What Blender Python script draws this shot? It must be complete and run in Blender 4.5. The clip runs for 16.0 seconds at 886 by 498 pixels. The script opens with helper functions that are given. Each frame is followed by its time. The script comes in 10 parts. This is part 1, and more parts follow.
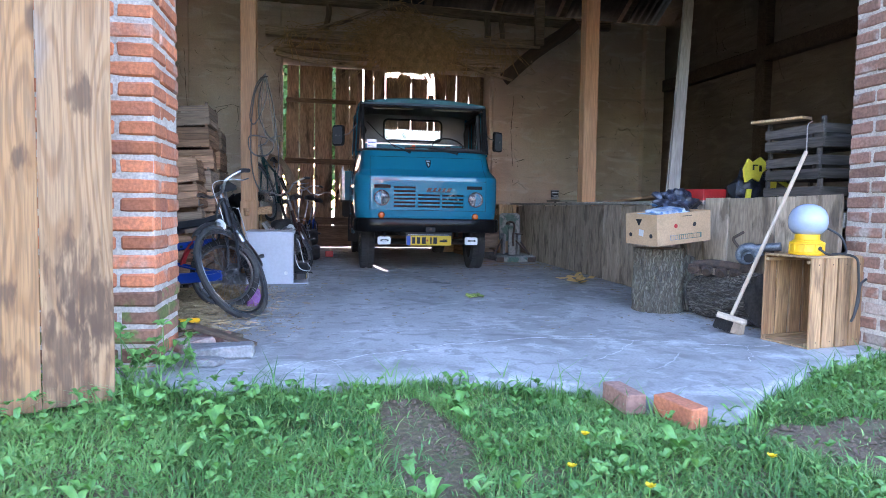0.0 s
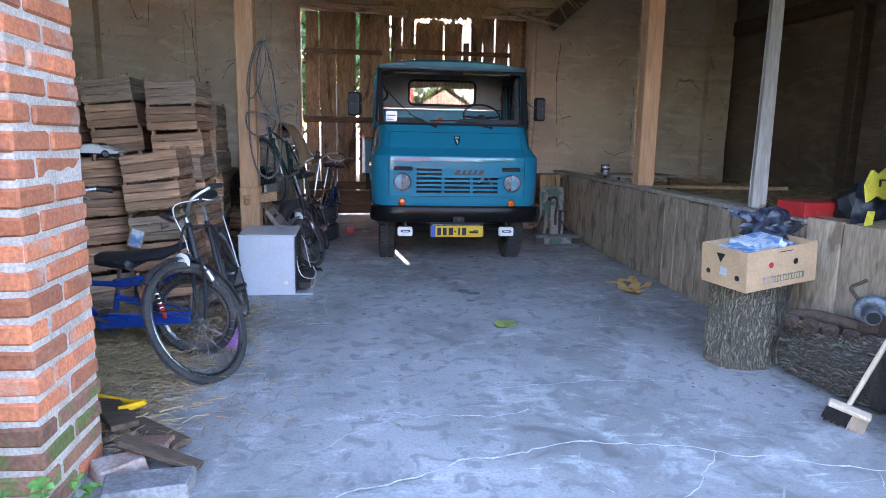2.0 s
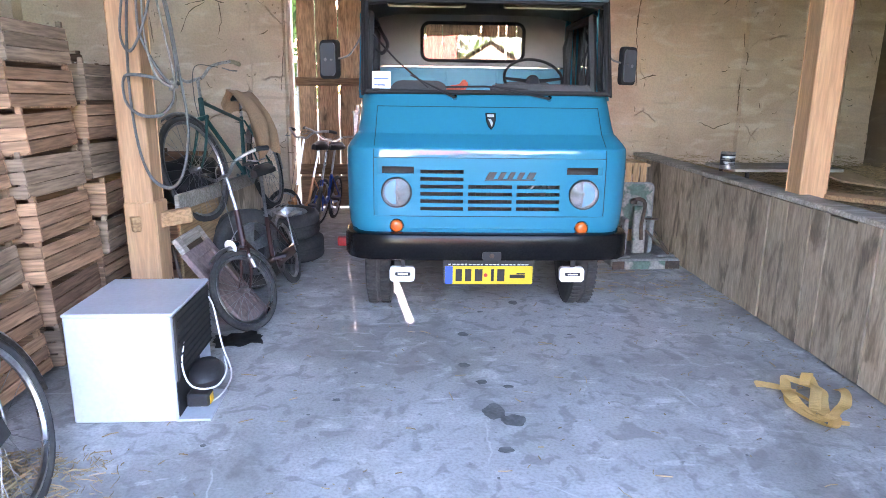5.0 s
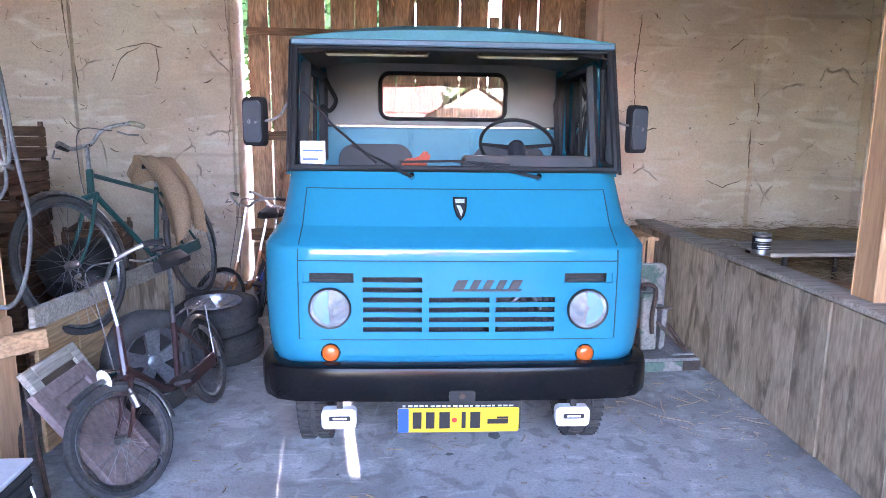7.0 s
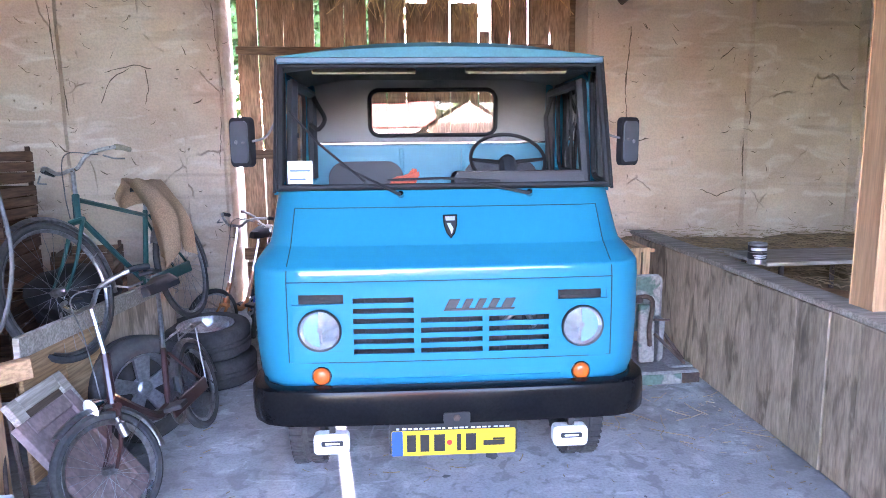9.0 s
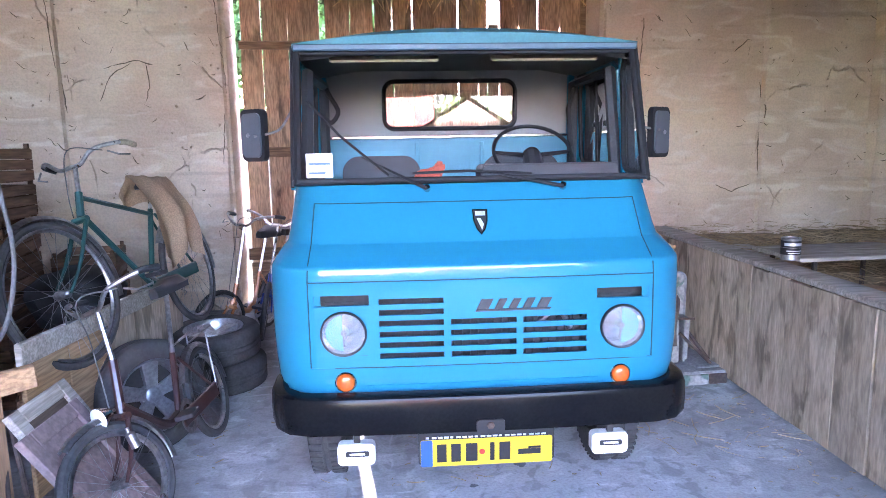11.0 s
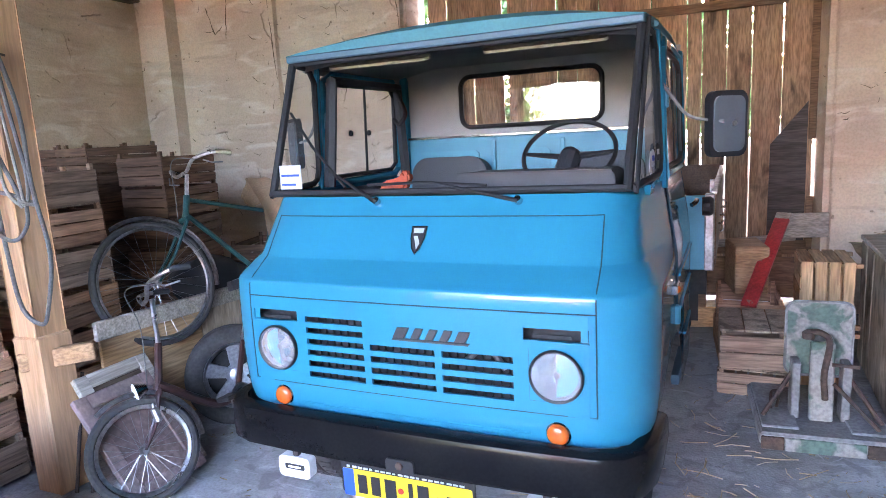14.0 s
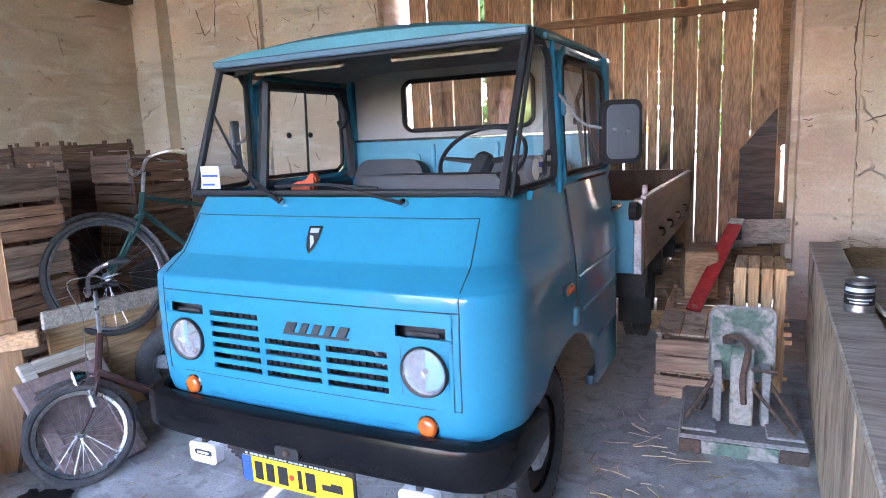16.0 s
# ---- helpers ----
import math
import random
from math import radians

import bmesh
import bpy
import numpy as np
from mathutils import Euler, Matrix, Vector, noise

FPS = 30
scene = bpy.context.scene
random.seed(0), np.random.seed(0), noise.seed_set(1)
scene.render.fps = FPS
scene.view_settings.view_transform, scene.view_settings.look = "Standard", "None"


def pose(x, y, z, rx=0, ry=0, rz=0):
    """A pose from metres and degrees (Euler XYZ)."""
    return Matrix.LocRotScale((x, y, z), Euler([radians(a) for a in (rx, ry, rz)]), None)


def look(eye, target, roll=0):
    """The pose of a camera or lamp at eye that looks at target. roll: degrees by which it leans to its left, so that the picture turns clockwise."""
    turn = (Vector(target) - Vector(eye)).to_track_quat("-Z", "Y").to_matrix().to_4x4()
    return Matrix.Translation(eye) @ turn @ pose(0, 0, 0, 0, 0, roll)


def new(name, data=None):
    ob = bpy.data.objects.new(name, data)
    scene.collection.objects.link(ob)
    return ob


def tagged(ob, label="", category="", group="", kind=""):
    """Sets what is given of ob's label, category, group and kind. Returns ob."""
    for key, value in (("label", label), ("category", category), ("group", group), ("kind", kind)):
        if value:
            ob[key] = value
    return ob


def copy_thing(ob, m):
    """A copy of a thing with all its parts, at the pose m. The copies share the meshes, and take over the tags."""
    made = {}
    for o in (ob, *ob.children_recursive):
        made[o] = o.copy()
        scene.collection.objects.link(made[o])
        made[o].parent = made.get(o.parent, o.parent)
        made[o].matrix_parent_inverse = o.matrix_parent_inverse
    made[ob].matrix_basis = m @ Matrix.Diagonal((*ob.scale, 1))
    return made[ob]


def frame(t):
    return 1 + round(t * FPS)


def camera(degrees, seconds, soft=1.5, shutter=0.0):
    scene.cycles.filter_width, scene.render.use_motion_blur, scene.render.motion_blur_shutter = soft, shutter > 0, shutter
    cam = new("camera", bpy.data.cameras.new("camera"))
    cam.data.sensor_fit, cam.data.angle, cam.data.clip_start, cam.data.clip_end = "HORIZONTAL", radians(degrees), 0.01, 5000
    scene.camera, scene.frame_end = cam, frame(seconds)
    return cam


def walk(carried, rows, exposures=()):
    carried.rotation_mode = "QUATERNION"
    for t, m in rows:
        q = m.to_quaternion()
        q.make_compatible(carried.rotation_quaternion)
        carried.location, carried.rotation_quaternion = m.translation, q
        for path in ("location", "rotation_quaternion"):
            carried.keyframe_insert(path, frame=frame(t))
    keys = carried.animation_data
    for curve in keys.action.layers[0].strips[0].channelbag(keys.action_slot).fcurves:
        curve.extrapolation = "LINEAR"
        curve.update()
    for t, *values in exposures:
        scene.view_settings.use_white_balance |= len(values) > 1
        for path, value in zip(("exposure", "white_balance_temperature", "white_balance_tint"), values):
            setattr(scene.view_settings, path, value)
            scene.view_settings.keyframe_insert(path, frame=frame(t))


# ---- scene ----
cam = camera(68.8, 16.0, soft=0.9, shutter=0.0)
PATH = [
    (0, (0.421, 0.561, 0.757), (0.767, 2.527, 0.63), 1.0),
    (0.5, (0.488, 0.668, 1.009), (0.833, 2.632, 0.852), 0.6),
    (1, (0.582, 0.86, 1.246), (0.904, 2.821, 1.015), 0.5),
    (1.5, (0.64, 1.222, 1.285), (0.923, 3.179, 0.984), 1.0),
    (2, (0.705, 1.601, 1.305), (0.925, 3.56, 0.963), 1.1),
    (2.5, (0.791, 2.037, 1.333), (0.946, 3.998, 0.973), 0.8),
    (3, (0.841, 2.487, 1.336), (0.975, 4.446, 0.957), 1.0),
    (3.2, (0.881, 2.645, 1.339), (1.008, 4.602, 0.949), 1.0),
    (5.3, (1.166, 4.472, 1.433), (1.229, 6.413, 0.958), 0.9),
    (5.5, (1.182, 4.619, 1.442), (1.24, 6.56, 0.962), 1.0),
    (6, (1.201, 4.964, 1.473), (1.273, 6.908, 1.008), 1.2),
    (6.5, (1.25, 5.166, 1.538), (1.349, 7.122, 1.134), 0.8),
    (7, (1.331, 5.321, 1.586), (1.44, 7.287, 1.237), 0.7),
    (7.5, (1.358, 5.353, 1.594), (1.463, 7.324, 1.274), 0.4),
    (8, (1.356, 5.342, 1.593), (1.464, 7.316, 1.286), 0.1),
    (8.5, (1.36, 5.348, 1.594), (1.47, 7.321, 1.29), -0.2),
    (8.7, (1.368, 5.352, 1.603), (1.48, 7.325, 1.294), -0.4),
    (11, (1.238, 5.537, 1.566), (1.365, 7.509, 1.256), -1.0),
    (11.5, (1.272, 5.514, 1.576), (1.371, 7.485, 1.251), -1.4),
    (12, (1.494, 5.51, 1.6), (1.431, 7.479, 1.259), -1.6),
    (12.5, (1.765, 5.595, 1.586), (1.483, 7.544, 1.238), -2.1),
    (13, (2.076, 5.731, 1.597), (1.64, 7.655, 1.264), -2.6),
    (13.5, (2.379, 5.875, 1.592), (1.711, 7.731, 1.265), -3.3),
    (14, (2.607, 6.036, 1.627), (1.793, 7.831, 1.291), -3.1),
    (14.5, (2.747, 6.183, 1.609), (1.909, 7.969, 1.279), -2.8),
    (15, (2.892, 6.187, 1.628), (2.054, 7.972, 1.294), -2.9),
    (15.5, (3.027, 6.163, 1.634), (2.168, 7.938, 1.3), -2.9),
    (16, (3.1, 6.148, 1.626), (2.221, 7.913, 1.291), -2.4),
]
EXPOSURES = [(0.0, 4.0, 5850, 29), (1.0, 4.05, 5900, 29), (1.9, 4.05, 5950, 29), (2.5, 4.3, 6000, 29), (5.5, 5.5, 6500, 35), (6.5, 5.55, 6000, 39), (7.5, 5.85, 5850, 41), (11.0, 5.85, 5800, 41), (13.5, 5.78, 6150, 37), (16.0, 5.85, 6200, 36)]
walk(cam, [(t, look(eye, target, roll)) for t, eye, target, roll in PATH], EXPOSURES)

# ---- sky and sun ----
SUN_EL, SUN_DIR = radians(12), Vector((0.14, -1.0, 0)).normalized()
world = bpy.data.worlds.new("sky")
scene.world = world
world.use_nodes = True
wn = world.node_tree
sky = wn.nodes.new("ShaderNodeTexSky")
sky.sky_type, sky.sun_disc = "NISHITA", False
sky.sun_elevation = SUN_EL
sky.sun_rotation = math.atan2(-SUN_DIR.x, -SUN_DIR.y)
wn.nodes["Background"].inputs["Strength"].default_value = 0.15
wn.links.new(sky.outputs[0], wn.nodes["Background"].inputs["Color"])
sun_data = bpy.data.lights.new("sun", "SUN")
sun_data.energy, sun_data.angle, sun_data.color = 4.5, radians(0.6), (1.0, 0.93, 0.82)
sun = new("sun", sun_data)
sun_way = Vector((SUN_DIR.x * math.cos(SUN_EL), SUN_DIR.y * math.cos(SUN_EL), -math.sin(SUN_EL)))
sun.rotation_mode = "QUATERNION"
sun.rotation_quaternion = sun_way.to_track_quat("-Z", "Y")
sun.location = (1.5, 30, 25)


# ---- building helpers ----
def link_mesh(name, bm, material=None, parent=None, label="", smooth=False):
    me = bpy.data.meshes.new(name)
    bm.normal_update()
    bm.to_mesh(me)
    bm.free()
    if smooth:
        me.polygons.foreach_set("use_smooth", [True] * len(me.polygons))
        me.set_sharp_from_angle(angle=radians(smooth if smooth is not True else 40))
    if material:
        me.materials.append(material)
    ob = new(name, me)
    if parent:
        ob.parent = parent
    if label:
        ob["label"] = label
    return ob


def part(name, bm, material, parent, label="", smooth=False):
    return link_mesh(name, bm, material, parent, label, smooth)


def shared(name, mesh, parent, m):
    """One more object on an existing mesh."""
    ob = new(name, mesh)
    ob.parent = parent
    ob.matrix_basis = m
    return ob


def thing(name, m=None, label="", category="", group="", kind=""):
    ob = new(name)
    ob.empty_display_size = 0.1
    if m is not None:
        ob.matrix_world = m
    return tagged(ob, label, category, group, kind)


def add_box(bm, lo, hi, m=None, bevel=0.0, jitter=0.0, rng=random):
    """A box from corner to corner, with chamfered edges where bevel is given."""
    m = m or Matrix.Identity(4)
    c = [(x, y, z) for x in (lo[0], hi[0]) for y in (lo[1], hi[1]) for z in (lo[2], hi[2])]
    if jitter:
        c = [tuple(v + rng.uniform(-jitter, jitter) for v in p) for p in c]
    vs = [bm.verts.new(m @ Vector(p)) for p in c]
    fs = [bm.faces.new([vs[i] for i in q]) for q in
          ((0, 1, 3, 2), (4, 6, 7, 5), (0, 4, 5, 1), (2, 3, 7, 6), (0, 2, 6, 4), (1, 5, 7, 3))]
    if bevel:
        es = list({e for f in fs for e in f.edges})
        bmesh.ops.bevel(bm, geom=es, offset=bevel, segments=2 if bevel > 0.012 else 1, profile=0.6, affect="EDGES")
    return bm


def box_bm(lo, hi, m=None, bevel=0.0, jitter=0.0, rng=random):
    return add_box(bmesh.new(), lo, hi, m, bevel, jitter, rng)


def add_tube(bm, points, radius, sides=8, closed=False, caps=True):
    """A tube along points; radius is one number or one for each point."""
    pts = [Vector(p) for p in points]
    n = len(pts)
    rad = radius if isinstance(radius, (list, tuple)) else [radius] * n
    rings, ref = [], None
    for i, p in enumerate(pts):
        a = pts[i - 1] if (i or closed) else p
        b = pts[(i + 1) % n] if (i < n - 1 or closed) else p
        d = (b - a).normalized()
        if ref is None:
            ref = d.orthogonal().normalized()
        ref = (ref - d * ref.dot(d))
        ref = ref.normalized() if ref.length > 1e-6 else d.orthogonal().normalized()
        s = d.cross(ref)
        rings.append([bm.verts.new(p + (ref * math.cos(2 * math.pi * k / sides) + s * math.sin(2 * math.pi * k / sides)) * rad[i]) for k in range(sides)])
    for i in range(n if closed else n - 1):
        r0, r1 = rings[i], rings[(i + 1) % n]
        off = 0
        if closed and i == n - 1:
            off = min(range(sides), key=lambda k: (r1[k].co - r0[0].co).length)
        for k in range(sides):
            bm.faces.new((r0[k], r0[(k + 1) % sides], r1[(k + 1 + off) % sides], r1[(k + off) % sides]))
    if caps and not closed:
        bm.faces.new(rings[0][::-1])
        bm.faces.new(rings[-1])
    return bm


def tube_bm(points, radius, sides=8, closed=False, caps=True):
    return add_tube(bmesh.new(), points, radius, sides, closed, caps)


def add_lathe(bm, profile, m=None, sides=24, closed=False):
    """profile: (radius, height) turned round z."""
    m = m or Matrix.Identity(4)
    rings = []
    for r, h in profile:
        if r < 1e-5:
            rings.append([bm.verts.new(m @ Vector((0, 0, h)))])
        else:
            rings.append([bm.verts.new(m @ Vector((r * math.cos(2 * math.pi * k / sides), r * math.sin(2 * math.pi * k / sides), h))) for k in range(sides)])
    pairs = list(zip(rings, rings[1:])) + ([(rings[-1], rings[0])] if closed else [])
    for a, b in pairs:
        for k in range(sides):
            q = [a[k % len(a)], a[(k + 1) % len(a)], b[(k + 1) % len(b)], b[k % len(b)]]
            u = []
            for v in q:
                if v not in u:
                    u.append(v)
            if len(u) > 2:
                bm.faces.new(u)
    return bm


def lathe_bm(profile, m=None, sides=24, closed=False):
    return add_lathe(bmesh.new(), profile, m, sides, closed)


def add_prism(bm, outline, depth, m=None):
    """A flat outline in x, z pushed along y by depth."""
    m = m or Matrix.Identity(4)
    a = [bm.verts.new(m @ Vector((x, 0, z))) for x, z in outline]
    b = [bm.verts.new(m @ Vector((x, depth, z))) for x, z in outline]
    bm.faces.new(a)
    bm.faces.new(b[::-1])
    n = len(a)
    for i in range(n):
        bm.faces.new((a[i], b[i], b[(i + 1) % n], a[(i + 1) % n]))
    return bm


def prism_bm(outline, depth, m=None):
    bm = add_prism(bmesh.new(), outline, depth, m)
    bmesh.ops.recalc_face_normals(bm, faces=bm.faces)
    return bm


def along(a, b, up=(0, 0, 1)):
    """A pose at a whose x runs to b."""
    a, b = Vector(a), Vector(b)
    x = (b - a).normalized()
    y = Vector(up).cross(x)
    y = y.normalized() if y.length > 1e-4 else Vector((0, 1, 0))
    z = x.cross(y)
    return Matrix((( x.x, y.x, z.x, a.x), (x.y, y.y, z.y, a.y), (x.z, y.z, z.z, a.z), (0, 0, 0, 1)))


def rounded(w, h, r, n=4):
    """A rounded rectangle about 0, as x, z."""
    pts = []
    for cx, cz, a0 in ((w / 2 - r, h / 2 - r, 0), (-w / 2 + r, h / 2 - r, 90), (-w / 2 + r, -h / 2 + r, 180), (w / 2 - r, -h / 2 + r, 270)):
        for k in range(n + 1):
            a = radians(a0 + 90 * k / n)
            pts.append((cx + r * math.cos(a), cz + r * math.sin(a)))
    return pts


def spline(points, n=6):
    """A smooth line through the points."""
    p = [Vector(q) for q in points]
    p = [p[0] * 2 - p[1]] + p + [p[-1] * 2 - p[-2]]
    out = []
    for i in range(1, len(p) - 2):
        for k in range(n):
            t = k / n
            a, b, c, d = p[i - 1], p[i], p[i + 1], p[i + 2]
            out.append(0.5 * (2 * b + (c - a) * t + (2 * a - 5 * b + 4 * c - d) * t * t + (3 * b - a - 3 * c + d) * t ** 3))
    return out + [p[-2]]


# ---- materials ----
def material(name, c1, c2=None, rough=0.7, metal=0.0, scale=5.0, stretch=(1, 1, 1), fine=60.0, bump=0.25, depth=0.004,
             spread=0.0, stain=None, stain_scale=1.6, stain_edge=(0.55, 0.7), contrast=0.5, gloss=0.0, coat=0.0, fine_amount=0.25, rough_var=0.1):
    mt = bpy.data.materials.new(name)
    mt.use_nodes = True
    nt = mt.node_tree
    nd, ln = nt.nodes, nt.links
    bsdf = nd["Principled BSDF"]
    tc = nd.new("ShaderNodeTexCoord")
    info = nd.new("ShaderNodeObjectInfo")
    off = nd.new("ShaderNodeVectorMath")
    off.operation = "SCALE"
    off.inputs["Scale"].default_value = 37.0
    comb = nd.new("ShaderNodeCombineXYZ")
    for k in range(3):
        ln.new(info.outputs["Random"], comb.inputs[k])
    ln.new(comb.outputs[0], off.inputs[0])
    add = nd.new("ShaderNodeVectorMath")
    ln.new(tc.outputs["Object"], add.inputs[0])
    ln.new(off.outputs[0], add.inputs[1])
    mp = nd.new("ShaderNodeMapping")
    mp.inputs["Scale"].default_value = stretch
    ln.new(add.outputs[0], mp.inputs[0])

    def noise_node(s, detail=6.0, dist=0.0):
        n = nd.new("ShaderNodeTexNoise")
        n.inputs["Scale"].default_value, n.inputs["Detail"].default_value, n.inputs["Distortion"].default_value = s, detail, dist
        ln.new(mp.outputs[0], n.inputs["Vector"])
        return n

    def ramp(src, lo, hi):
        r = nd.new("ShaderNodeMapRange")
        r.inputs["From Min"].default_value, r.inputs["From Max"].default_value = lo, hi
        r.interpolation_type = "SMOOTHSTEP"
        ln.new(src, r.inputs[0])
        return r.outputs[0]

    def mix(kind, fac, a, b):
        m = nd.new("ShaderNodeMix")
        m.data_type, m.blend_type = "RGBA", kind
        for sock, v in ((m.inputs[0], fac), (m.inputs[6], a), (m.inputs[7], b)):
            if hasattr(v, "is_linked"):
                ln.new(v, sock)
            else:
                sock.default_value = v if isinstance(v, float) else (*v, 1.0)
        return m.outputs[2]

    big, small = noise_node(scale, 5.0, 0.4), noise_node(fine, 3.0)
    col = mix("MIX", ramp(big.outputs[0], 0.5 - (1 - contrast) * 0.3 - 0.05, 0.5 + (1 - contrast) * 0.3 + 0.05), c1, c2 or c1)
    if stain:
        st = noise_node(stain_scale, 7.0, 0.6)
        if stretch != (1, 1, 1):
            mp2 = nd.new("ShaderNodeMapping")
            mp2.inputs["Scale"].default_value = [math.sqrt(v) for v in stretch]
            ln.new(add.outputs[0], mp2.inputs[0])
            ln.new(mp2.outputs[0], st.inputs["Vector"])
        col = mix("MIX", ramp(st.outputs[0], *stain_edge), col, stain)
    grain = ramp(small.outputs[0], 0.3, 0.7)
    dark = nd.new("ShaderNodeMapRange")
    dark.inputs["To Min"].default_value, dark.inputs["To Max"].default_value = 1 - fine_amount, 1 + fine_amount * 0.4
    ln.new(grain, dark.inputs[0])
    gray = nd.new("ShaderNodeCombineColor")
    for k in range(3):
        ln.new(dark.outputs[0], gray.inputs[k])
    col = mix("MULTIPLY", 1.0, col, gray.outputs[0])
    if spread:
        rn = nd.new("ShaderNodeMapRange")
        rn.inputs["To Min"].default_value, rn.inputs["To Max"].default_value = 1 - spread, 1 + spread
        ln.new(info.outputs["Random"], rn.inputs[0])
        g2 = nd.new("ShaderNodeCombineColor")
        for k in range(3):
            ln.new(rn.outputs[0], g2.inputs[k])
        col = mix("MULTIPLY", 1.0, col, g2.outputs[0])
    ln.new(col, bsdf.inputs["Base Color"])
    bsdf.inputs["Metallic"].default_value = metal
    rr = nd.new("ShaderNodeMapRange")
    rr.inputs["To Min"].default_value, rr.inputs["To Max"].default_value = max(0.02, rough - rough_var), min(1, rough + rough_var)
    ln.new(big.outputs[0], rr.inputs[0])
    ln.new(rr.outputs[0], bsdf.inputs["Roughness"])
    if coat:
        bsdf.inputs["Coat Weight"].default_value, bsdf.inputs["Coat Roughness"].default_value = coat, 0.04
    if bump:
        bp = nd.new("ShaderNodeBump")
        bp.inputs["Strength"].default_value, bp.inputs["Distance"].default_value = bump, depth
        hsum = nd.new("ShaderNodeMath")
        hsum.operation = "ADD"
        ln.new(big.outputs[0], hsum.inputs[0])
        ln.new(small.outputs[0], hsum.inputs[1])
        ln.new(hsum.outputs[0], bp.inputs["Height"])
        ln.new(bp.outputs[0], bsdf.inputs["Normal"])
    return mt


def wood(name, c1, c2, axis=0, run=0.7, **kw):
    """Boards whose grain runs along the given axis of the object."""
    st = [9.0, 9.0, 9.0]
    st[axis] = run
    opts = dict(rough=0.8, scale=2.2, stretch=tuple(st), fine=9.0, bump=0.35, depth=0.003, fine_amount=0.35, contrast=0.4)
    opts.update(kw)
    return material(name, c1, c2, **opts)


def glass(name, tint=(1, 1, 1), ior=1.5):
    mt = bpy.data.materials.new(name)
    mt.use_nodes = True
    nt = mt.node_tree
    nt.nodes.remove(nt.nodes["Principled BSDF"])
    out = nt.nodes["Material Output"]
    tr, gl, fr, mx = (nt.nodes.new("ShaderNode" + k) for k in ("BsdfTransparent", "BsdfGlossy", "Fresnel", "MixShader"))
    tr.inputs[0].default_value = (*tint, 1)
    gl.inputs["Roughness"].default_value = 0.015
    fr.inputs[0].default_value = ior
    nt.links.new(fr.outputs[0], mx.inputs[0])
    nt.links.new(tr.outputs[0], mx.inputs[1])
    nt.links.new(gl.outputs[0], mx.inputs[2])
    nt.links.new(mx.outputs[0], out.inputs[0])
    return mt


